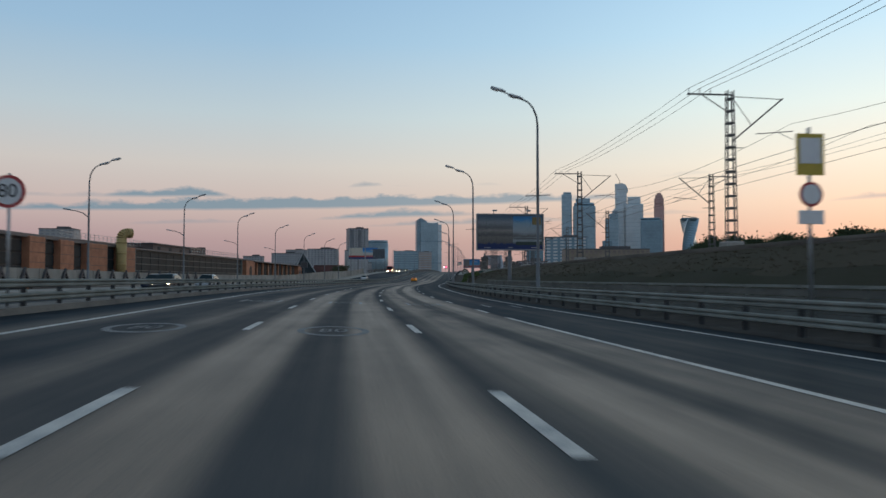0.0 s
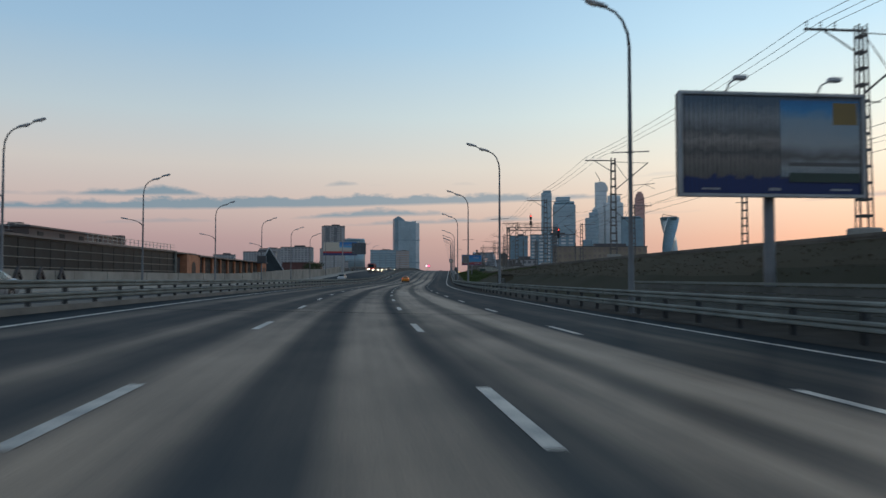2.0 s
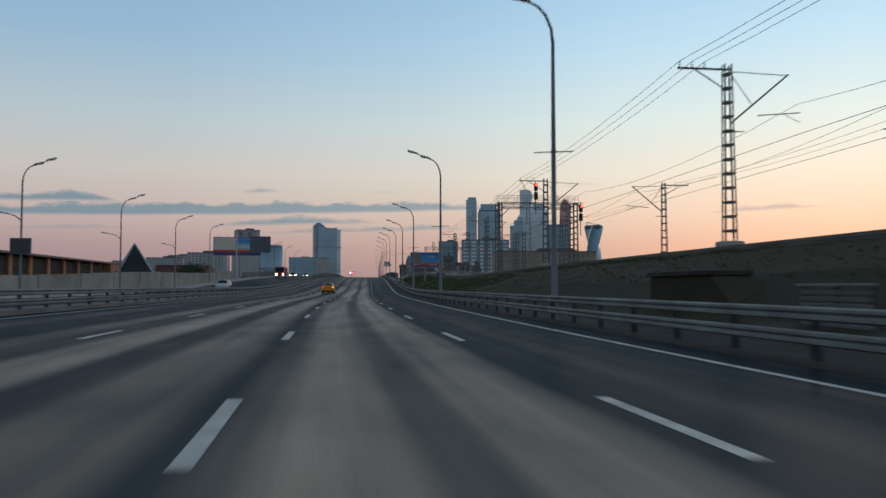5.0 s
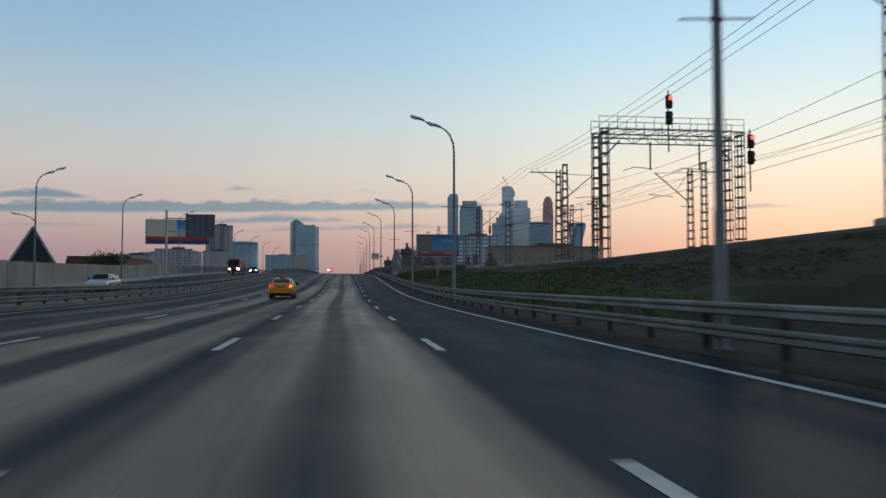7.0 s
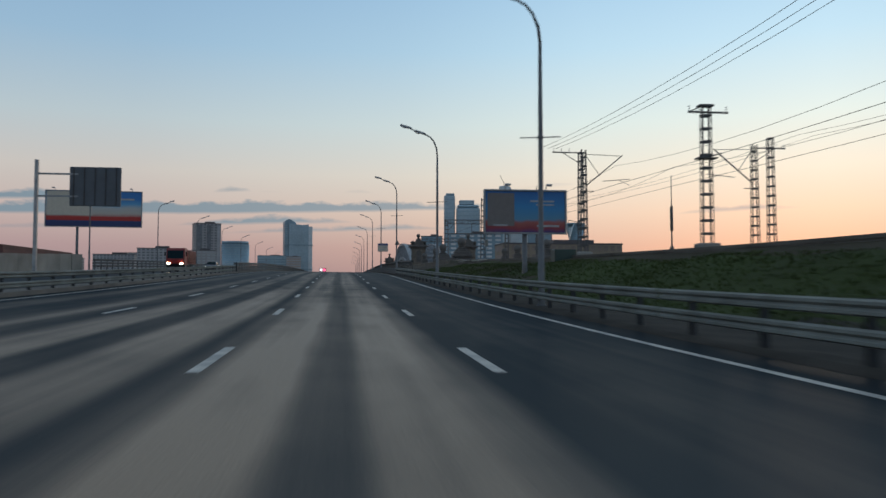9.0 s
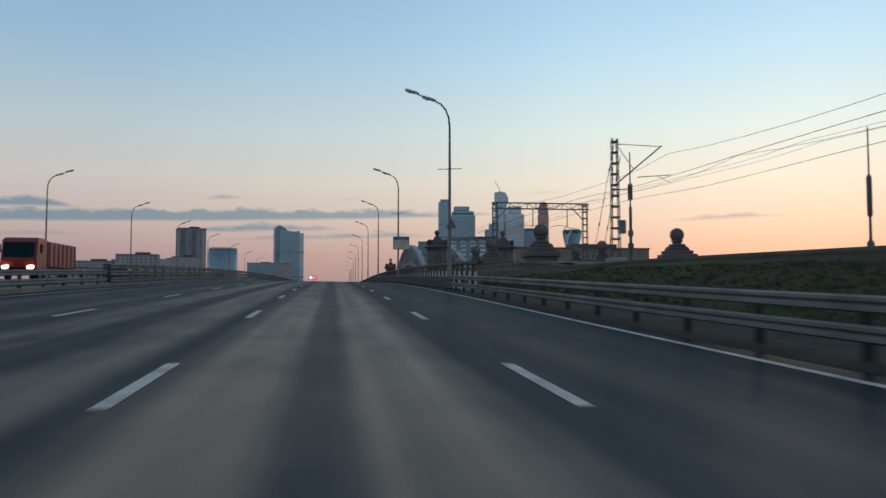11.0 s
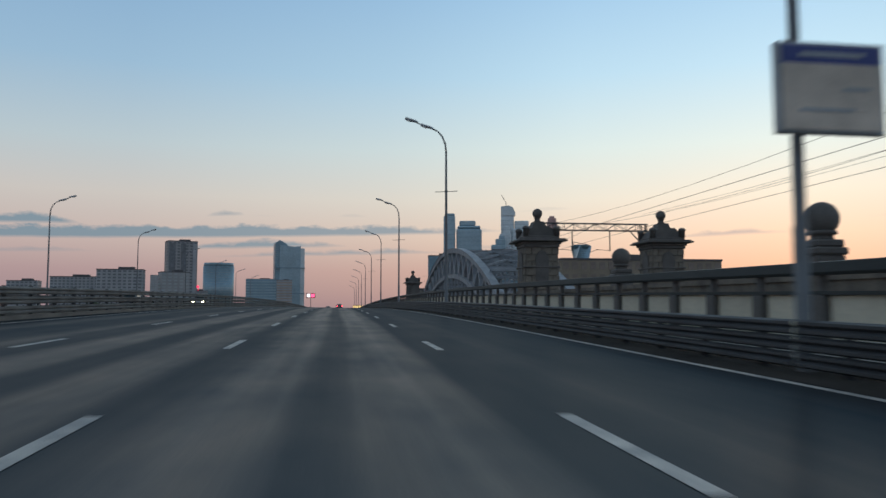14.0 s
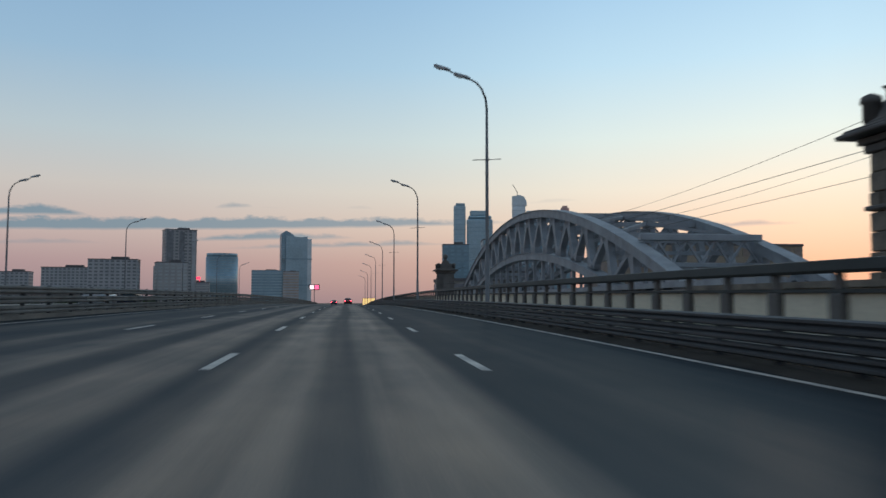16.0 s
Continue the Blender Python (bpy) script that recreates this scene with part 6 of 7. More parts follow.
# a low round-topped building with a red roof sign, and a lit road sign far ahead
t = block("low_office", "low grey office with a small red lit roof sign", "office building", -203, 1470, 30, 20, 31, "panel_dim", "band_soft", 9, 8)
bm = bmesh.new()
box(bm, (0, -6, 37.2), (7.0, 0.6, 3.4), bevel=0.3)
for x in (-2.5, 2.5):
    box(bm, (x, -5.8, 34), (0.4, 0.4, 5.0))
part("roof_sign", bm, paint("lit_red", (0.6, 0.03, 0.04), 0.4, emit=(1.0, 0.05, 0.12), power=1.6), t, "glowing red roof sign")
t = thing("message_sign", "lit road message sign with glowing pink squares", "road sign", at(720, -13.4, 0))
bm = bmesh.new()
rod(bm, (0, 0.2, -1), (0, 0.2, 7.4), 0.14, n=10)
part("post", bm, "pole", t)
bm = bmesh.new()
box(bm, (0, 0, 7.6), (4.2, 0.4, 2.2), bevel=0.05)
part("case", bm, "black", t)
paint("lit_pink", (0.7, 0.2, 0.3), 0.4, emit=(1.0, 0.10, 0.24), power=1.6)
paint("lit_white", (0.8, 0.75, 0.75), 0.4, emit=(1.0, 0.80, 0.84), power=1.3)
for x, mat, label in ((-0.98, "lit_white", "glowing white square"), (0.98, "lit_pink", "glowing pink square")):
    bm = bmesh.new()
    box(bm, (x, -0.22, 7.6), (1.6, 0.05, 1.6), bevel=0.02)
    part("lit_square", bm, mat, t, label)

# ---- skyscraper cluster ----
GROUP = "skyscrapers"


def tower(label, x, y, outline_w, mat, group=GROUP, fins=0, depth=0.8, extra=None):
    """Stacked boxes: (width, height from, height to, shift)."""
    t = thing("skyscraper", label, "skyscraper", pose(x, y, 0, 0, 0, -math.degrees(math.atan2(x, y))), group)
    for w, z0, z1, dx in outline_w:
        bm = bmesh.new()
        box(bm, (dx, 0, (z0 + z1) / 2), (w, w * depth, z1 - z0), bevel=w * 0.06)
        part("shaft", bm, mat, t)
        if fins and z0 + fins < z1 - 1:
            bm = bmesh.new()
            box(bm, (dx, 0, 0), (w + 0.8, w * depth + 0.8, 0.9))
            line = part("floor_line", bm, {"tower_glass": "line_glass", "tower_pale": "tower_glass", "tower_bronze": "tower_bronze", "tower_dark": "line_glass"}[mat], t)
            line.matrix_basis = pose(0, 0, z0 + fins)
            z = z0 + 2 * fins
            while z < z1 - 2:
                again(line, pose(0, 0, z))
                z += fins
    return t


tower("slim blue glass skyscraper with a squared top", 315, 2571, ((33, -2, 276, 0), (26, 276, 283, 2)), "tower_glass", fins=14)
tower("broad blue skyscraper with a stepped top", 372, 2571, ((72, -2, 238, 0), (66, 238, 247, 0), (46, 247, 262, -4)), "tower_glass", fins=12)
t = tower("pale twin glass skyscraper with a crane on its roof", 545, 2732, ((40, -2, 322, -22), (62, -2, 258, 22), (44, 258, 283, 22)), "tower_pale", fins=13)
bm = bmesh.new()
prism(bm, [(-42, 300), (2, 300), (2, 310), (-6, 326), (-18, 331), (-42, 328)], -18, 18)
part("curved_crown", bm, "tower_pale", t)
bm = bmesh.new()
bar(bm, (-26, 0, 328), (-26, 0, 344), 1.8, 1.8)
bar(bm, (-26, 0, 342), (-40, 0, 366), 1.5, 1.5)
part("crane", bm, "mast", t)
tower("low curved blue skyscraper", 470, 2640, ((44, -2, 200, 4), (30, 200, 218, 10), (18, 218, 228, 14)), "tower_glass", fins=12)
tower("pale skyscraper stepping down beside the twin towers", 508, 2700, ((34, -2, 240, 0), (20, 240, 262, 4)), "tower_pale", fins=12)
t = tower("bronze skyscraper with a rounded head", 590, 2467, ((31, -2, 232, 0), (29, 232, 252, 0), (23, 252, 262, 0), (14, 262, 268, 0)), "tower_bronze", fins=13)
tower("broad dark blue office slab", 560, 2440, ((66, -2, 182, 0), (60, 182, 188, -4)), "tower_dark", fins=11)
tower("low dark glass slab between the towers", 430, 2480, ((30, -2, 120, 0),), "tower_dark", fins=11)
# the twisted tower
t = thing("skyscraper", "twisted white and blue glass skyscraper", "skyscraper", pose(743, 2679, 0, 0, 0, -15) @ Matrix.Diagonal((1.2, 1.2, 1.2, 1.0)), GROUP)
for k, mat in ((0, "tower_glass"), (1, "tower_pale")):
    bm = bmesh.new()
    rows = []
    for i in range(37):
        a = radians(-20 + 150 * i / 36) + k * math.pi / 2
        w = 26 - 5 * math.sin(math.pi * i / 36)
        rows.append([bm.verts.new((w * math.cos(a + q), w * math.sin(a + q), -2 + 172 * i / 36)) for q in (-0.79, 0.79)] + [bm.verts.new((w * math.cos(a + q), w * math.sin(a + q), -2 + 172 * i / 36)) for q in (math.pi - 0.79, math.pi + 0.79)])
    for a, b in zip(rows, rows[1:]):
        bm.faces.new((a[0], a[1], b[1], b[0]))
        bm.faces.new((a[2], a[3], b[3], b[2]))
    part("twisted_side", bm, mat, t)
bm = bmesh.new()
lathe(bm, [(20, 162), (23, 170), (23, 171.5)], 24)
part("roof", bm, "tower_dark", t)
bm = bmesh.new()
pipe(bm, [(-20, 0, 170), (-18, 0, 180), (0, 0, 176), (18, 0, 173), (20, 0, 170)], [0.8] * 5, 6)
part("crown_frame", bm, "mast", t)

# ---- low halls behind the far wall ----
M["brick_pale"] = material("weathered_orange_brick", (0.45, 0.20, 0.11), 0.85, 0.0, 0.3, 0.9, 16, 0.25, dirt=(0.29, 0.125, 0.072))
M["hall_glass"] = material("dusty_dark_hall_glass", (0.030, 0.038, 0.042), 0.5, 0.0, 0.5, 0.35, 3, 0.0, 0.06, dirt=(0.022, 0.026, 0.028))
M["hall_brown"] = material("brown_plaster_attic", (0.155, 0.118, 0.104), 0.85, 0.0, 0.3, 0.25, 6, 0.15, dirt=(0.105, 0.083, 0.076))
P0, P1 = Vector(road(204.5, -47)), Vector(road(292.5, -51.5))
P0.z = P1.z = 0.0
ARCADE = (P1 - P0).length
t = thing("arcade_building", "long low arcade of orange brick piers with dark windows", "building", pose(P0.x, P0.y, 0, 0, 0, -math.degrees(math.atan2((P1 - P0).x, (P1 - P0).y))), "halls")
bm = bmesh.new()
box(bm, (-4.6, ARCADE / 2 - 5, 2.4), (7.6, ARCADE + 12, 5.8))
part("wall", bm, "darkwall", t)
bm = bmesh.new()
prism(bm, [(0.9, 5.75), (0.9, 6.05), (-3.8, 6.55), (-8.6, 6.1), (-8.6, 5.75)], 8, ARCADE + 1.2)
part("roof", bm, "roof", t)
bm = bmesh.new()
prism(bm, [(0.2, 6.0), (0.2, 6.3), (-8.6, 6.5), (-8.6, 6.0)], -13, 8)
part("canopy", bm, "roof", t, "dark flat canopy roof")
for y0, y1 in ((-0.5, 9.3), (ARCADE - 7.5, ARCADE)):
    bm = bmesh.new()
    box(bm, (-0.4, (y0 + y1) / 2, 2.75), (2.0, y1 - y0, 6.5), bevel=0.05)
    gate = part("gate_block", bm, "brick_pale", t, "broad orange brick end block")
    bm = bmesh.new()
    mid = (y0 + y1) / 2
    prism(bm, [(mid - 1.5, 0.0), (mid + 1.5, 0.0), (mid + 1.5, 3.4)] + [(mid + 1.5 * math.cos(k), 3.4 + 1.2 * math.sin(k)) for k in [math.pi * q / 8 for q in range(1, 8)]] + [(mid - 1.5, 3.4)], 0.55, 0.63, "x")
    part("dark_opening", bm, "glazing", gate)
    bm = bmesh.new()
    box(bm, (-0.4, mid, 6.05), (2.2, y1 - y0 + 0.2, 0.2), bevel=0.04)
    part("coping", bm, "brownwall", gate)
pier = pane = mullion = None
for i in range(9):
    y = 9.3 + 7.75 * i
    m, n = pose(-0.5, y + 7.1, 0), pose(-0.72, y + 3.3, 0)
    if i < 8:
        if pier is None:
            bm = bmesh.new()
            box(bm, (0, 0, 2.7), (0.5, 1.3, 6.2), bevel=0.05)
            pier = part("brick_pier", bm, "brick_pale", t)
            pier.matrix_basis = m
        else:
            again(pier, m)
    if pane is None:
        bm = bmesh.new()
        box(bm, (0, 0, 2.9), (0.12, 6.3, 5.2), bevel=0.03)
        pane = part("window", bm, "hall_glass", t)
        pane.matrix_basis = n
        bm = bmesh.new()
        for z in (1.7, 3.1, 4.4):
            box(bm, (0.08, 0, z), (0.06, 6.3, 0.09))
        for k in (-1.6, 0, 1.6):
            box(bm, (0.08, k, 2.9), (0.06, 0.07, 5.2))
        mullion = part("glazing_bars", bm, "darkwall", t)
        mullion.matrix_basis = n
    else:
        again(pane, n)
        again(mullion, n)

t = thing("market_hall", "large dark glazed hall with brick piers and a brown attic", "building", at(120, -46, 0), "halls")
bm = bmesh.new()
sweep_rows(bm, [(-42.5, -1.5), (-42.5, 5.3), (-58, 5.3), (-58, -1.5)], 60, 184.6, 6)
part("wall", bm, "darkwall", t, outside=True)
bm = bmesh.new()
sweep_rows(bm, [(-41.9, 5.15), (-41.9, 5.42), (-47, 5.6), (-58, 5.6), (-58, 5.15)], 60, 185, 6)
part("roof", bm, "roof", t, outside=True)
for s0, s1, u0, top, mat in ((150, 179.5, -49.5, 7.25, "hall_brown"), (78, 150, -52.0, 6.5, "hall_brown")):
    bm = bmesh.new()
    sweep_rows(bm, [(u0, 4.6), (u0, top), (u0 - 7, top), (u0 - 7, 4.6)], s0, s1, 6)
    attic = part("attic", bm, mat, t, "plain brown attic storey", outside=True)
    bm = bmesh.new()
    sweep_rows(bm, [(u0 + 0.35, top - 0.05), (u0 + 0.35, top + 0.18), (u0 - 7.2, top + 0.18), (u0 - 7.2, top - 0.05)], s0 - 0.3, s1 + 0.3, 6)
    part("eave", bm, "roof", attic, outside=True)
    for k in range(int((s1 - s0) / 6)):
        bm = bmesh.new()
        box(bm, (0, 0, 0), (0.08, 1.5, 1.1), bevel=0.02)
        bm.transform(at(s0 + 3 + 6 * k, u0 + 0.02, top - 1.05 + fall(s0, u0)))
        part("attic_window", bm, "hall_glass", attic, outside=True)
bm = bmesh.new()
box(bm, (0, 0, 0.9), (1.6, 1.7, 2.6), bevel=0.05)
bm.transform(at(181, -50.5, 5.6 + fall(181, -50)))
part("roof_box", bm, "hall_brown", t, outside=True)
# glass front in four bands between thin pale transoms
pane = None
for i in range(17):
    for k in range(4):
        m = FRAME[t].inverted() @ at(124.2 + i * 3.68, -42.34, 1.35 + 1.06 * k + fall(124.2 + i * 3.68, -42))
        if pane is None:
            bm = bmesh.new()
            box(bm, (0, 0, 0), (0.1, 3.65, 0.98), bevel=0.01)
            pane = part("pane", bm, "hall_glass", t)
            pane.matrix_basis = m
        else:
            again(pane, m)
for k in range(5):
    bm = bmesh.new()
    z = 0.82 + 1.06 * k
    sweep_rows(bm, [(-42.2, z - 0.05), (-42.2, z + 0.05), (-42.36, z + 0.05), (-42.36, z - 0.05)], 122.3, 185, 4)
    part("transom", bm, "rail_grey", t, "thin pale transom", outside=True)
for s0 in (122.4, 184.7):
    bm = bmesh.new()
    box(bm, (0, 0, 2.2), (0.5, 0.5, 6.4), bevel=0.04)
    bm.transform(at(s0, -42.2, fall(s0, -42)))
    part("end_post", bm, "rail_grey", t, outside=True)
for s0, w in ((69, 4.0), (80, 3.6), (91.7, 3.8), (99.2, 3.8), (108.2, 6.6), (118.6, 6.2)):
    bm = bmesh.new()
    box(bm, (0, 0, 1.5), (1.4, w, 7.6), bevel=0.05)
    bm.transform(at(s0, -42.3, fall(s0, -42)))
    pier = part("brick_pier", bm, "brick_pale", t, "broad orange brick pier", outside=True)
    for k in range(4):
        bm = bmesh.new()
        box(bm, (0.72, 0, 1.2 + 1.15 * k), (0.04, w - 0.1, 0.06))
        bm.transform(at(s0, -42.3, fall(s0, -42)))
        part("joint_band", bm, "brownwall", pier, outside=True)
for s0, w in ((74.5, 6.8), (86, 7.4), (95.5, 3.6), (103.2, 3.0), (113.6, 3.6)):
    for k in range(3):
        bm = bmesh.new()
        box(bm, (0, 0, 1.2 + 1.45 * k), (0.14, w, 1.3), bevel=0.03)
        bm.transform(at(s0, -42.4, fall(s0, -42)))
        part("window", bm, "hall_glass", t, outside=True)
for s0, s1, u0, z in ((118, 156, -51.6, 6.7), (150, 185, -42.3, 5.45)):
    bm = bmesh.new()
    for dz in (0.0, 0.5, 0.95):
        sweep_rows(bm, [(u0, z + dz), (u0, z + dz + 0.06), (u0 - 0.06, z + dz + 0.06), (u0 - 0.06, z + dz)], s0, s1, 4)
    part("roof_railing", bm, "galv", t, "pale steel roof railing", outside=True)
    first = None
    for i in range(int((s1 - s0) / 1.6)):
        m = FRAME[t].inverted() @ at(s0 + 0.8 + 1.6 * i, u0 - 0.03, z + 0.45 + fall(s0, u0))
        if first is None:
            bm = bmesh.new()
            box(bm, (0, 0, 0), (0.07, 0.07, 1.1))
            first = part("railing_post", bm, "galv", t)
            first.matrix_basis = m
        else:
            again(first, m)

t = thing("ventilation_duct", "yellow bent ventilation duct beside a brick pier", "duct", at(115.2, -41.2, 0))
bm = bmesh.new()
pipe(bm, [(0, 0, -0.8), (0, 0, 7.15)] + [(0.62 * (1 - math.cos(k)), 0.55 * (1 - math.cos(k)), 7.15 + 0.75 * math.sin(k)) for k in (0.3, 0.6, 0.9, 1.2, 1.45)] + [(1.1, 1.0, 7.9)], [0.72] * 8, 20)
part("duct_pipe", bm, paint("yellow_plaster", (0.46, 0.33, 0.13), 0.7, scale=0.6, vary=0.3), t)
for z in (1.6, 3.2, 4.8, 6.4):
    bm = bmesh.new()
    lathe(bm, [(0.73, z), (0.79, z + 0.04), (0.79, z + 0.13), (0.73, z + 0.16)], 18)
    part("duct_flange", bm, "yellow_plaster", t)
# low concrete ramp wall in front of the glass
t = thing("ramp_wall", "low stained concrete ramp wall with a pale coping", "wall", at(140, -38.5, 0))
bm = bmesh.new()
sweep_rows(bm, [(-38.4, -1.6), (-38.4, 1.2), (-38.8, 1.2), (-38.8, -1.6)], 84, 186, 4)
part("wall", bm, "hall_brown", t, outside=True)
bm = bmesh.new()
sweep_rows(bm, [(-38.3, 1.2), (-38.3, 1.48), (-38.9, 1.48), (-38.9, 1.2)], 128, 186, 4)
part("coping", bm, "pale", t, "pale concrete coping", outside=True)
t = thing("glass_pyramid", "dark glass pyramid roof with pale edges", "building", pose(-73, 324, 0, 0, 0, 20))
bm = bmesh.new()
v = [bm.verts.new(p) for p in ((-5, -5, -1), (5, -5, -1), (5, 5, -1), (-5, 5, -1), (-5, -5, 3), (5, -5, 3), (5, 5, 3), (-5, 5, 3), (0, 0, 12))]
for f in ((0, 1, 5, 4), (1, 2, 6, 5), (2, 3, 7, 6), (3, 0, 4, 7), (4, 5, 8), (5, 6, 8), (6, 7, 8), (7, 4, 8)):
    bm.faces.new([v[i] for i in f])
part("glass_roof", bm, "hall_glass", t)
for a in ((-5, -5), (5, -5), (5, 5), (-5, 5)):
    bm = bmesh.new()
    bar(bm, (*a, 3), (0, 0, 12), 0.3, 0.3)
    part("ridge", bm, "galv", t)
block("low_shed", "low red-roofed shed behind the far wall", "shed", -78, 372, 26, 14, 4.6, "brownwall", "darkwall", 2, 0, base=0.0, roof=False)
block("low_shed", "grey site cabin behind the far wall", "shed", -70, 352, 20, 8, 3.8, "concrete", "band", 2, 4, roof=False)


M["red_sheet"] = material("dull_red_sheet_cladding", (0.15, 0.065, 0.055), 0.75, 0.0, 0.3, 0.4, 8, 0.1, dirt=(0.09, 0.045, 0.04))
x, y, _ = road(350, -50)
block("low_shed", "long low shed with dull red sheet cladding", "shed", x, y, 10, 28, 7.0, "red_sheet", "red_sheet", 2, 0, roof=False)


# ---- trees on the far side of the railway, and behind the wall ----
M["leaf"] = material("dusk_foliage", (0.05, 0.075, 0.028), 0.8, 0.0, 0.5, 0.6, 8, 0.2, dirt=(0.022, 0.034, 0.014))
M["bark"] = material("bark", (0.09, 0.07, 0.055), 0.9, 0.0, 0.3, 2, 20, 0.4)


def tree(label, m, h, spread, leaves, seed, group):
    rnd = random.Random(seed)
    t = thing("tree", label, "tree", m, group)
    bm = bmesh.new()
    rod(bm, (0, 0, -0.5), (0.1, 0, h * 0.45), 0.16, 0.1, 8)
    tips = []
    for i in range(8):
        a = rnd.random() * math.tau
        e = Vector((math.cos(a) * spread * rnd.uniform(0.4, 0.9), math.sin(a) * spread * rnd.uniform(0.4, 0.9), h * rnd.uniform(0.5, 0.95)))
        rod(bm, (0.05, 0, h * rnd.uniform(0.2, 0.42)), e, 0.07, 0.02, 6)
        tips.append(e)
    part("trunk", bm, "bark", t)
    bm = bmesh.new()
    clumps = tips + [Vector((rnd.gauss(0, spread * 0.45), rnd.gauss(0, spread * 0.45), h * rnd.uniform(0.5, 0.95))) for _ in range(22)]
    for i in range(leaves):
        c = rnd.choice(clumps) + Vector((rnd.gauss(0, spread * 0.2), rnd.gauss(0, spread * 0.2), rnd.gauss(0, h * 0.055)))
        if c.z < h * 0.12:
            continue
        q = Euler((rnd.random() * 6.3, rnd.random() * 6.3, rnd.random() * 6.3)).to_matrix()
        r = rnd.uniform(0.1, 0.24)
        bm.faces.new([bm.verts.new(c + q @ Vector(p)) for p in ((-r, 0, 0), (0, -r * 0.5, 0.04), (r, 0, 0), (0, r * 0.5, 0.04))])
    part("crown", bm, "leaf", t)
    return t


for i, (s, u, h, w) in enumerate(((110, 42.6, 5.4, 2.4), (109, 45.2, 6.2, 2.6), (107.5, 48, 5.6, 2.4), (92, 44.5, 5.2, 2.4), (91, 47, 5.5, 2.4), (76, 45.5, 5.2, 2.6), (70, 44, 4.8, 2.4), (64, 46, 5.0, 2.6))):
    tree("bushy dark tree beyond the railway", at(s, u, -0.6), h + 1.3, w * 1.15, 14000, 10 + i, "trees beyond the railway")
for i, (s, u, h, w) in enumerate(((304, -38.5, 7.0, 2.8),)):
    tree("dark leafy tree behind the barrier", at(s, u, -smooth(RISE, s) - 0.6), h, w, 2600, 40 + i, "trees behind the far wall")
t = single("distant_trees", bmesh.new(), "leaf", "dark line of distant trees on the far bank", "trees", "stuff")
bm = bmesh.new()
rnd = random.Random(5)
for i in range(9000):
    k = rnd.random()
    y = 560 + 700 * rnd.random() ** 1.3
    side = rnd.choice((-1, -1, 1))
    x = -16 + side * (45 + 170 * rnd.random()) if side < 0 else 45 + 120 * rnd.random()
    c = Vector((x, y, rnd.random() ** 1.5 * 9 * (0.6 + 0.5 * noise.noise(Vector((x * 0.03, y * 0.03, 0))))))
    q = Euler((rnd.random() * 6.3, rnd.random() * 6.3, rnd.random() * 6.3)).to_matrix()
    r = rnd.uniform(0.6, 1.5)
    bm.faces.new([bm.verts.new(c + q @ Vector(p)) for p in ((-r, 0, 0), (0, -r * 0.6, 0.2), (r, 0, 0), (0, r * 0.6, 0.2))])
bm.to_mesh(t.data)
bm.free()


# ---- cars ----
def loft(bm, rings, index=0, close=True):
    rows = [[bm.verts.new(p) for p in ring] for ring in rings]
    k = len(rows[0])
    for a, b in zip(rows, rows[1:]):
        for i in range(k if close else k - 1):
            j = (i + 1) % k
            f = bm.faces.new((a[i], a[j], b[j], b[i]))
            f.material_index, f.smooth = index, True
    if close:
        bm.faces.new(rows[0]).material_index = index
        bm.faces.new(rows[-1]).material_index = index
    return rows


# stations along a saloon: y, half width, underside, waist height, top of the lower body
SALOON = ((-2.33, 0.80, 0.44, 0.60, 0.92), (-2.30, 0.855, 0.36, 0.62, 1.0), (-2.16, 0.885, 0.30, 0.66, 1.06), (-1.85, 0.895, 0.26, 0.68, 1.08), (-1.35, 0.905, 0.24, 0.68, 1.05), (-0.6, 0.905, 0.23, 0.66, 1.0),
          (0.3, 0.905, 0.23, 0.64, 0.98), (1.0, 0.90, 0.23, 0.62, 0.98), (1.5, 0.89, 0.24, 0.60, 0.95), (1.95, 0.86, 0.25, 0.58, 0.86), (2.2, 0.79, 0.28, 0.55, 0.75), (2.32, 0.66, 0.34, 0.52, 0.62))
ROOF = ((-1.82, 1.05, 0.70, 1.07), (-1.3, 1.29, 0.62, 1.27), (-0.85, 1.41, 0.585, 1.40), (-0.3, 1.455, 0.575, 1.44), (0.25, 1.45, 0.575, 1.435), (0.62, 1.38, 0.59, 1.365), (1.25, 1.0, 0.72, 1.02))


def ring_at(y, w, lo, waist, top):
    return [(-w * 0.84, y, lo), (-w * 0.97, y, lo + 0.10), (-w, y, waist), (-w * 0.985, y, top - 0.14), (-w * 0.93, y, top - 0.04), (-w * 0.78, y, top),
            (w * 0.78, y, top), (w * 0.93, y, top - 0.04), (w * 0.985, y, top - 0.14), (w, y, waist), (w * 0.97, y, lo + 0.10), (w * 0.84, y, lo)]


def strip(points, offset):
    """A pane through four corners, lifted off the surface behind it."""
    a, b, c, d = (Vector(p) for p in points)
    n = (b - a).cross(d - a).normalized() * offset
    bm = bmesh.new()
    front = [bm.verts.new(p + n) for p in (a, b, c, d)]
    back = [bm.verts.new(p - n * 0.5) for p in (a, b, c, d)]
    bm.faces.new(front)
    for i in range(4):
        j = (i + 1) % 4
        bm.faces.new((front[i], front[j], back[j], back[i]))
    return bm


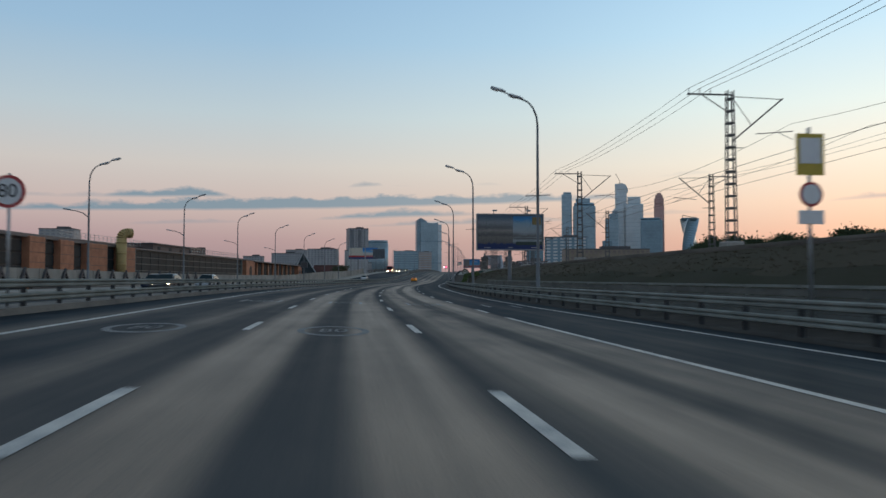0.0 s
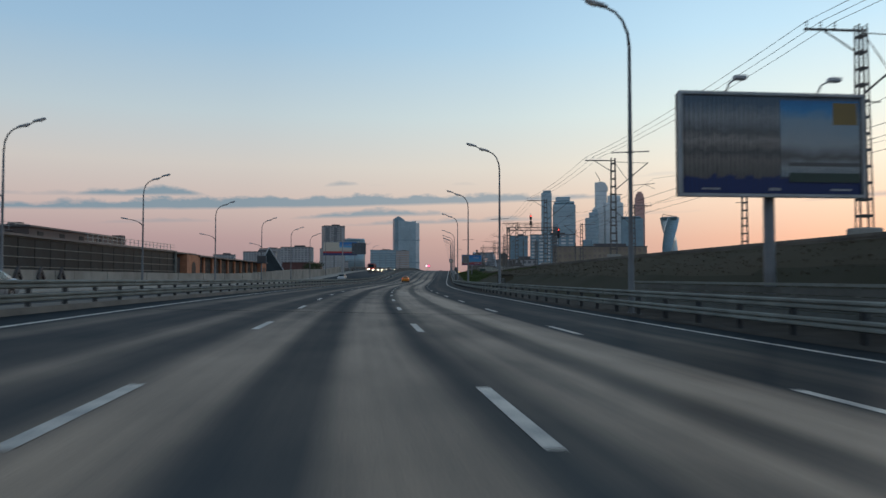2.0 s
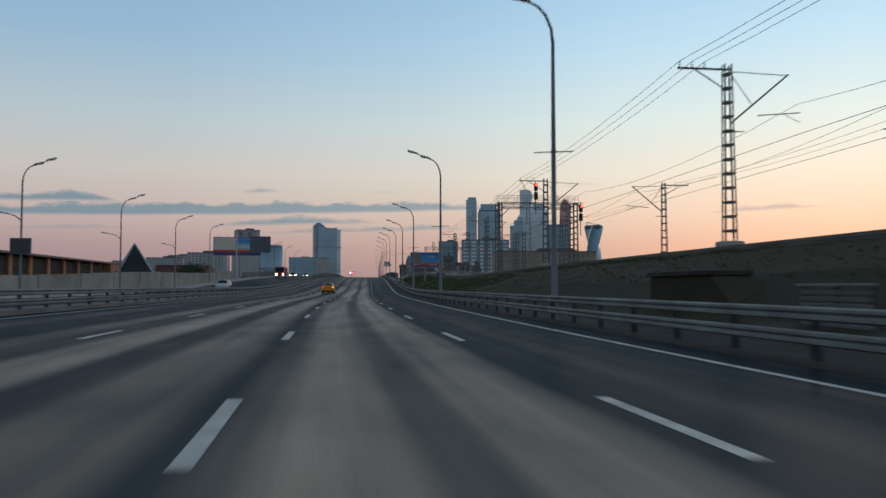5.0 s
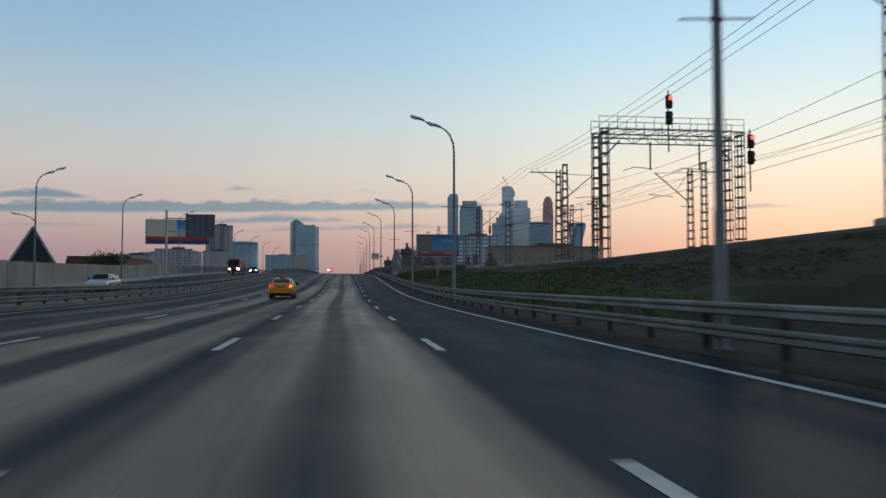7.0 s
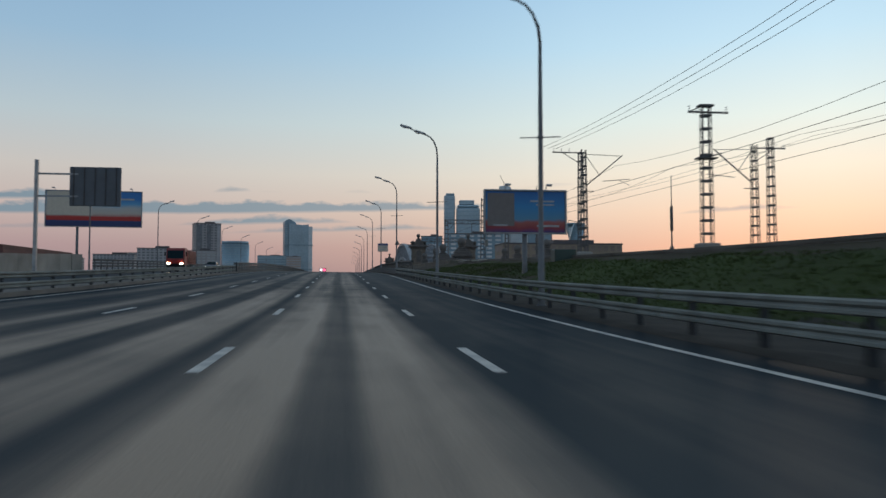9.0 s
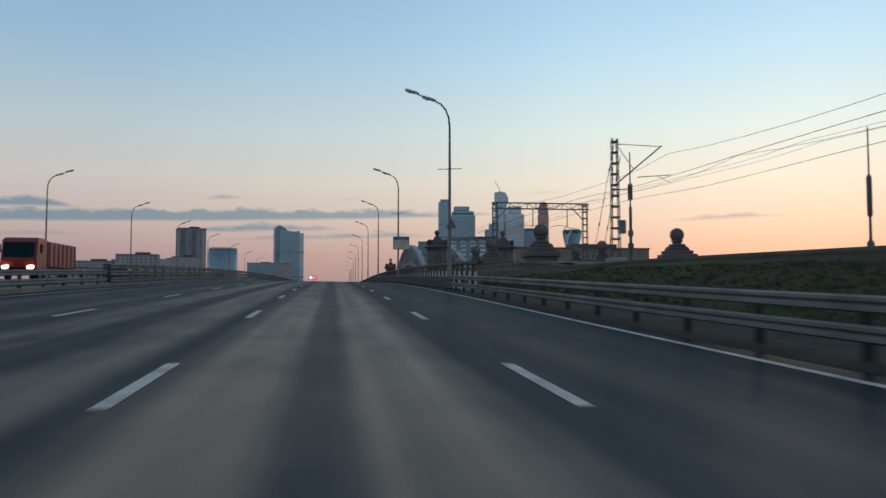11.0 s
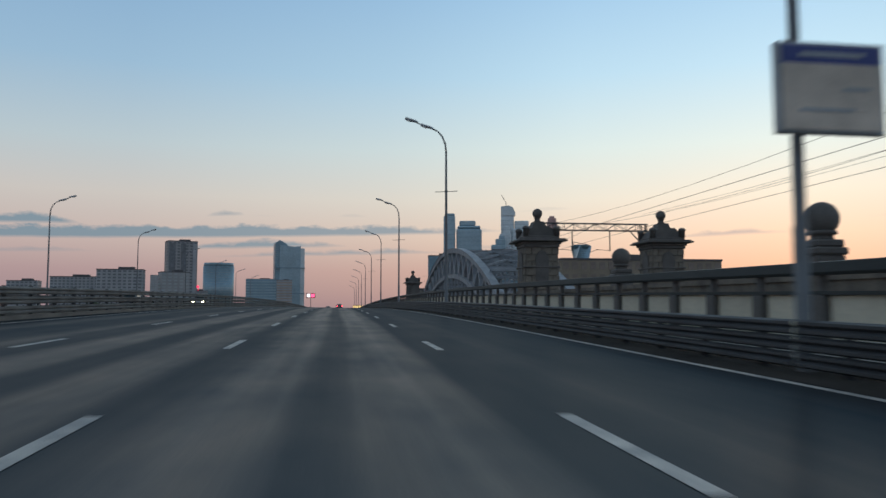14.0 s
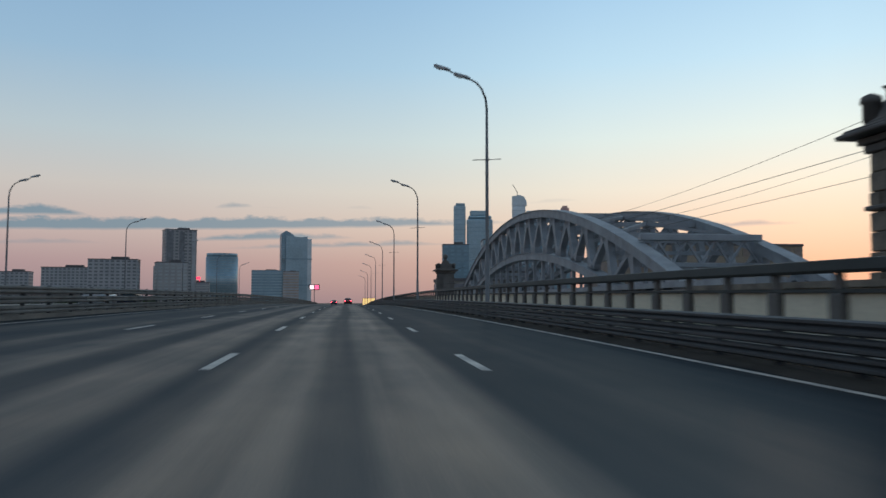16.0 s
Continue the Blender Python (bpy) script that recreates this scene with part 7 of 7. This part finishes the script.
M["tail_red"] = material("lit_tail_lamp", (0.5, 0.02, 0.015), 0.25, emit=(1.0, 0.05, 0.04), power=0.55, bump=0)
M["tail_hot"] = material("brake_lamp_core", (0.8, 0.15, 0.05), 0.25, emit=(1.0, 0.08, 0.04), power=1.8, bump=0)
M["amber_lit"] = material("lit_amber_lamp", (0.9, 0.4, 0.05), 0.25, emit=(1.0, 0.42, 0.05), power=3.0, bump=0)
M["head_lit"] = material("lit_headlamp", (0.9, 0.85, 0.7), 0.2, emit=(1.0, 0.80, 0.48), power=30.0, bump=0)
M["reflector"] = material("dull_red_reflector", (0.35, 0.03, 0.02), 0.35, bump=0)
M["trim"] = material("black_plastic_trim", (0.014, 0.014, 0.016), 0.6, vary=0.2, bump=0.05, spec=0.08)
M["car_glass"] = material("dark_car_glass", (0.010, 0.024, 0.030), 0.08, vary=0.2, bump=0, spec=0.06)
M["side_glass"] = material("side_car_glass", (0.02, 0.03, 0.035), 0.06, vary=0.2, bump=0, spec=0.6)
M["alloy"] = material("grey_wheel_cover", (0.38, 0.39, 0.40), 0.4, 0.5, 0.2, bump=0)
M["amber_print"] = material("dark_print", (0.04, 0.035, 0.03), 0.5, vary=0.2, bump=0)


M["tail_far"] = material("bright_brake_lamp", (0.6, 0.02, 0.02), 0.25, emit=(1.0, 0.06, 0.1), power=9.0, bump=0)


def wheel_parts(t, x, y, r, out):
    bm = bmesh.new()
    prof = [(r * 0.66, -0.1), (r * 0.93, -0.105), (r, -0.07), (r, 0.07), (r * 0.93, 0.105), (r * 0.66, 0.1)]
    lathe(bm, prof, 28)
    bm.transform(Matrix.Translation((x, y, r)) @ Matrix.Rotation(math.pi / 2, 4, "Y"))
    w = part("wheel", bm, "black", t)
    bm = bmesh.new()
    lathe(bm, [(r * 0.1, 0.02), (r * 0.66, 0.0), (r * 0.68, 0.03), (r * 0.62, 0.05), (r * 0.16, 0.045), (r * 0.14, 0.075), (0.01, 0.08)], 24)
    for k in range(9):
        a = math.tau * k / 9
        bar(bm, (r * 0.14 * math.cos(a), r * 0.14 * math.sin(a), 0.06), (r * 0.62 * math.cos(a), r * 0.62 * math.sin(a), 0.055), 0.035, 0.045)
    bm.transform(Matrix.Translation((x + out * 0.055, y, r)) @ Matrix.Rotation(math.pi / 2 * out, 4, "Y"))
    part("rim", bm, "alloy", w, "grey wheel cover")


def car(name, label, m, body, group="", taxi=False, rear_lit=True, head_lit=False, high=0.0, estate=False, bright=False):
    t = thing(name, label, "car", m, group)
    bm = bmesh.new()
    loft(bm, [ring_at(*row) for row in SALOON])
    # wheel openings: press the skin in over each wheel
    for v in bm.verts:
        for wy in (-1.34, 1.34):
            if abs(v.co.y - wy) < 0.3 and v.co.z < 0.4:
                v.co.z = 0.4
    bmesh.ops.subdivide_edges(bm, edges=bm.edges[:], cuts=1, use_grid_fill=True, smooth=0.35)
    for f in bm.faces:
        f.smooth = True
    part("body", bm, body, t)
    roof = [list(r) for r in ROOF]
    if estate:
        roof[0] = [-2.1, 1.05, 0.70, 1.07]
        roof[1] = [-2.0, 1.35, 0.62, 1.33]
    if high:
        roof = [[y, a + (high if 0 < i < 6 else 0), w, b + (high if 0 < i < 6 else 0)] for i, (y, a, w, b) in enumerate(roof)]
    bm = bmesh.new()
    loft(bm, [[(-w * 1.36 if 0 < i < 6 else -w * 1.15, y, 0.97), (-w * 1.09, y, 0.97 + (zz - 0.97) * 0.74), (-w, y, zz), (-w * 0.6, y, zt), (w * 0.6, y, zt), (w, y, zz), (w * 1.09, y, 0.97 + (zz - 0.97) * 0.74), (w * 1.36 if 0 < i < 6 else w * 1.15, y, 0.97)] for i, (y, zt, w, zz) in enumerate(roof)])
    part("cabin", bm, body, t)
    (ya, za, wa, _), (yc, zc, wc, _) = roof[0], roof[2 if not estate else 1]
    part("rear_window", strip(((-wa * 0.86, ya + 0.12, za + 0.07), (wa * 0.86, ya + 0.12, za + 0.07), (wc * 0.86, yc - 0.16, zc - 0.045), (-wc * 0.86, yc - 0.16, zc - 0.045)), 0.04), "car_glass", t)
    (ya, za, wa, _), (yc, zc, wc, _) = roof[6], roof[4]
    part("windscreen", strip(((wa * 0.97, ya - 0.05, za + 0.03), (-wa * 0.97, ya - 0.05, za + 0.03), (-wc * 0.95, yc + 0.35, zc - 0.06), (wc * 0.95, yc + 0.35, zc - 0.06)), 0.035), "car_glass", t)
    top = 1.33 + high
    for sx in (-1, 1):
        for p, q, r2, s2 in (((-1.25, 1.05), (-0.72, 1.04), (-0.68, top), (-0.98, top - 0.05)), ((-0.66, 1.04), (0.1, 1.03), (0.08, top + 0.01), (-0.62, top)), ((0.17, 1.03), (1.0, 1.03), (0.52, top - 0.03), (0.15, top + 0.01))):
            pts = []
            for y, z in (p, q, r2, s2):
                k = (z - 0.97) / (1.40 + high - 0.97)
                pts.append((sx * (0.805 - 0.165 * k), y, z))
            part("side_window", strip(pts if sx > 0 else [pts[1], pts[0], pts[3], pts[2]], 0.03), "side_glass", t)
        bm = bmesh.new()
        box(bm, (sx * 0.99, 0.82, 1.05), (0.2, 0.11, 0.15), bevel=0.035)
        part("door_mirror", bm, "trim", t)
        for y in (-0.69, 0.12, 1.02):
            bm = bmesh.new()
            bar(bm, (sx * 0.906, y, 0.36), (sx * 0.893, y, 0.96), 0.008, 0.012)
            part("door_seam", bm, "trim", t)
        for y in (-0.55, 0.3):
            bm = bmesh.new()
            box(bm, (sx * 0.912, y, 0.86), (0.03, 0.2, 0.035), bevel=0.01)
            part("door_handle", bm, body, t)
        bm = bmesh.new()
        box(bm, (sx * 0.885, 0, 0.26), (0.06, 1.9, 0.09), bevel=0.02)
        part("sill", bm, "trim", t)
        for wy in (-1.34, 1.34):
            bm = bmesh.new()
            prism(bm, [(wy + 0.385 * math.cos(a), 0.32 + 0.385 * math.sin(a)) for a in [math.pi * k / 14 for k in range(15)]], sx * 0.6, sx * 0.905, "x")
            part("wheel_arch", bm, "trim", t)
            wheel_parts(t, sx * 0.80, wy, 0.32, sx)
            bm = bmesh.new()
            rim = [(wy + k * math.cos(a), 0.32 + k * math.sin(a)) for k, seq in ((0.44, range(15)), (0.385, range(14, -1, -1))) for a in [math.pi * q / 14 for q in seq]]
            prism(bm, rim, sx * 0.85, sx * 0.918, "x")
            part("arch_lip", bm, body, t)
        # tail lamps: a C of red round a pale bar
        bm = bmesh.new()
        prism(bm, [(sx * 0.47, 0.80), (sx * 0.81, 0.78), (sx * 0.82, 0.98), (sx * 0.53, 0.97)], -2.345, -2.18)
        lamp = part("tail_lamp", bm, ("tail_far" if bright else "tail_red") if rear_lit else "reflector", t, "glowing red tail lamp" if rear_lit else "")
        bm = bmesh.new()
        box(bm, (sx * 0.64, -2.352, 0.895), (0.24, 0.012, 0.055), bevel=0.004)
        part("reversing_lens", bm, "reflector" if rear_lit else "white", lamp)
        if rear_lit:
            for z in (0.84, 0.95):
                bm = bmesh.new()
                ball(bm, (sx * 0.75, -2.345, z), 0.035, Matrix.Diagonal((1.1, 0.35, 1, 1)), 10, 6)
                part("brake_bulb", bm, "tail_hot", lamp)
        if taxi:
            bm = bmesh.new()
            prism(bm, [(sx * 0.53, 0.865), (sx * 0.69, 0.865), (sx * 0.70, 0.925), (sx * 0.56, 0.925)], -2.362, -2.35)
            part("clear_lens", bm, "lens", lamp, "pale clear lens")
            if sx > 0:
                bm = bmesh.new()
                for x, z in ((0.74, 0.945), (0.765, 0.89), (0.74, 0.83), (0.65, 0.82)):
                    ball(bm, (x, -2.355, z), 0.032, Matrix.Diagonal((1.2, 0.35, 1, 1)), 10, 6)
                part("indicator_bulb", bm, "amber_lit", lamp, "lit amber indicator")
        bm = bmesh.new()
        box(bm, (sx * 0.66, -2.335, 0.5), (0.3, 0.02, 0.045), bevel=0.008)
        part("reflector", bm, "reflector", t)
        bm = bmesh.new()
        prism(bm, [(sx * 0.45, 0.62), (sx * 0.76, 0.62), (sx * 0.8, 0.74), (sx * 0.48, 0.72)], 2.12, 2.29)
        part("headlamp", bm, "head_lit" if head_lit else "lens", t)
    bm = bmesh.new()
    prism(bm, [(-0.66, 0.2), (0.66, 0.2), (0.76, 0.3), (0.74, 0.40), (-0.74, 0.40), (-0.76, 0.3)], -2.335, -2.0)
    part("rear_valance", bm, "trim", t)
    bm = bmesh.new()
    box(bm, (0, 2.24, 0.5), (1.1, 0.14, 0.2), bevel=0.03)
    part("grille", bm, "trim", t)
    bm = bmesh.new()
    box(bm, (0, 0, 0.3), (1.4, 4.1, 0.14), bevel=0.03)
    part("underbody", bm, "trim", t)
    if taxi:
        bm = bmesh.new()
        prism(bm, [(-2.37, 1.015), (-2.2, 1.085), (-2.14, 1.06), (-2.3, 0.985)], -0.72, 0.72, "x")
        part("boot_lip", bm, body, t)
    for z, w in ((0.775, 1.55), (0.635, 1.25)):
        bm = bmesh.new()
        box(bm, (0, -2.33, z), (w, 0.03, 0.014))
        part("panel_gap", bm, "trim", t)
    bm = bmesh.new()
    box(bm, (0, -2.335, 0.84), (0.56, 0.03, 0.13), bevel=0.008)
    plate = part("plate_holder", bm, "trim", t)
    bm = bmesh.new()
    box(bm, (0, -2.353, 0.84), (0.5, 0.012, 0.1), bevel=0.004)
    part("plate", bm, paint("plate_yellow", (0.55, 0.36, 0.05), 0.5) if taxi else "white", plate)
    for x, w in ((-0.12, 0.18), (0.12, 0.2)):
        bm = bmesh.new()
        box(bm, (x, -2.361, 0.84), (w, 0.006, 0.05))
        part("plate_bar", bm, "amber_print", plate)
    if taxi:
        bm = bmesh.new()
        prism(bm, [(-0.2, 1.44), (0.2, 1.44), (0.16, 1.58), (-0.16, 1.58)], -0.42, -0.22)
        part("roof_sign", bm, paint("sign_red", (0.38, 0.03, 0.025), 0.4, emit=(0.8, 0.06, 0.04), power=0.08), t, "red taxi roof sign")
        bm = bmesh.new()
        box(bm, (0, -0.32, 1.44), (0.5, 0.24, 0.03), bevel=0.01)
        part("sign_base", bm, "trim", t)
        bm = bmesh.new()
        rod(bm, (0, -2.325, 0.965), (0, -2.352, 0.965), 0.045, 0.045, 16)
        part("badge", bm, "alloy", t)
        for x, z, w, h in ((-0.36, 0.962, 0.2, 0.045), (0.3, 0.975, 0.28, 0.012), (0.3, 0.95, 0.26, 0.01)):
            bm = bmesh.new()
            box(bm, (x, -2.33, z), (w, 0.05, h))
            part("printed_bar", bm, paint("faint_print", (0.16, 0.09, 0.02), 0.5), t)
        for sx in (-1, 1):
            bm = bmesh.new()
            prism(bm, [(0.62, 0.52), (0.72, 0.44), (0.82, 0.52), (0.84, 0.72), (0.8, 0.86), (0.64, 0.86), (0.6, 0.72)], sx * 0.9, sx * 0.913, "x")
            emblem = part("door_emblem", bm, "amber_print", t, "dark shield emblem")
            bm = bmesh.new()
            prism(bm, [(0.65, 0.58), (0.79, 0.58), (0.8, 0.7), (0.64, 0.7)], sx * 0.9, sx * 0.917, "x")
            part("emblem_bar", bm, paint("gold_print", (0.4, 0.28, 0.1), 0.5), emblem)
            bm = bmesh.new()
            prism(bm, [(0.2, 0.46), (0.34, 0.46), (0.34, 0.9), (0.2, 0.9)], sx * 0.9, sx * 0.912, "x")
            stripe = part("door_stripe", bm, "white", t)
            bm = bmesh.new()
            prism(bm, [(0.2, 0.44), (0.34, 0.44), (0.34, 0.5), (0.2, 0.5)], sx * 0.9, sx * 0.916, "x")
            part("stripe_end", bm, "amber_print", stripe)
    return t


taxi_paint = paint("taxi_yellow", (0.88, 0.32, 0.007), 0.32, coat=0.25, vary=0.06)
car("taxi", "yellow saloon taxi with a red roof sign, brake lights lit", at(226.3, -3.85, fall(226.3, -3.85)) @ Matrix.Diagonal((0.91, 0.91, 0.95, 1.0)), taxi_paint, "cars", taxi=True)
silver = paint("silver_paint", (0.42, 0.44, 0.46), 0.3, metal=0.4, coat=0.4)
dark_red = paint("dark_red_paint", (0.13, 0.012, 0.014), 0.35, coat=0.4)
navy = paint("navy_paint", (0.03, 0.04, 0.07), 0.35, coat=0.4)
amber = paint("graphite_paint", (0.06, 0.062, 0.066), 0.35, coat=0.4)
car("car", "dark red saloon car far ahead with red tail lights", at(585, 0.2, 0.0), dark_red, "cars", high=0.08, bright=True)
car("car", "dark saloon car far ahead with bright red lights", at(640, -4.0, 0.05), navy, "cars", bright=True)
for s, u, col, lab in ((70, -20.4, amber, "graphite saloon car on the opposite lanes, headlights on"), (78.5, -24.0, navy, "dark saloon car on the opposite lanes"), (84, -20.3, silver, "silver saloon car on the opposite lanes"),
                       (243, -20.6, silver, "silver estate car on the opposite lanes"), (352, -20.0, navy, "dark saloon car on the opposite lanes, headlights on"),
                       (468, -20.0, silver, "pale saloon car on the bridge, headlights on"), (492, -23.8, navy, "dark saloon car on the bridge, headlights on"), (446, -24.2, amber, "graphite saloon car on the bridge, headlights on")):
    car("car", lab, at(s, u, 0.16, 180), col, "cars", rear_lit=False, head_lit="headlights" in lab, high=0.06, estate="estate" in lab)


def truck(m, label):
    t = thing("truck", label, "truck", m)
    red = paint("truck_red", (0.24, 0.012, 0.012), 0.4, coat=0.3)
    bm = bmesh.new()
    prism(bm, [(2.2, 0.7), (4.3, 0.7), (4.4, 1.5), (4.15, 2.9), (3.9, 3.1), (2.2, 3.1)], -1.2, 1.2, "x")
    bmesh.ops.bevel(bm, geom=bm.edges[:], offset=0.08, segments=2, affect="EDGES")
    part("cab", bm, red, t)
    bm = bmesh.new()
    prism(bm, [(4.40, 1.65), (4.36, 1.65), (4.16, 2.75), (4.2, 2.75)], -1.05, 1.05, "x")
    part("windscreen", bm, "car_glass", t)
    bm = bmesh.new()
    box(bm, (0, -1.2, 2.0), (2.4, 6.4, 1.9), bevel=0.06)
    part("load_body", bm, red, t)
    bm = bmesh.new()
    for k in range(7):
        box(bm, (1.21, -4.0 + 0.95 * k, 2.0), (0.05, 0.1, 1.8))
        box(bm, (-1.21, -4.0 + 0.95 * k, 2.0), (0.05, 0.1, 1.8))
    part("body_ribs", bm, "trim", t)
    bm = bmesh.new()
    box(bm, (0, 0, 0.75), (0.9, 8.6, 0.3), bevel=0.04)
    box(bm, (0, 4.35, 0.75), (2.4, 0.2, 0.4), bevel=0.04)
    part("chassis", bm, "trim", t)
    for sx in (-1, 1):
        for wy in (3.3, -1.6, -2.9):
            wheel_parts(t, sx * 1.05, wy, 0.5, sx)
        bm = bmesh.new()
        box(bm, (sx * 0.85, 4.42, 0.95), (0.4, 0.08, 0.24), bevel=0.03)
        part("headlamp", bm, "head_lit", t)
        bm = bmesh.new()
        box(bm, (sx * 1.4, 4.0, 2.3), (0.16, 0.12, 0.6), bevel=0.03)
        part("door_mirror", bm, "trim", t)


truck(at(338, -22.0, 0.2, 180), "red tipper truck on the opposite lanes, headlights on")
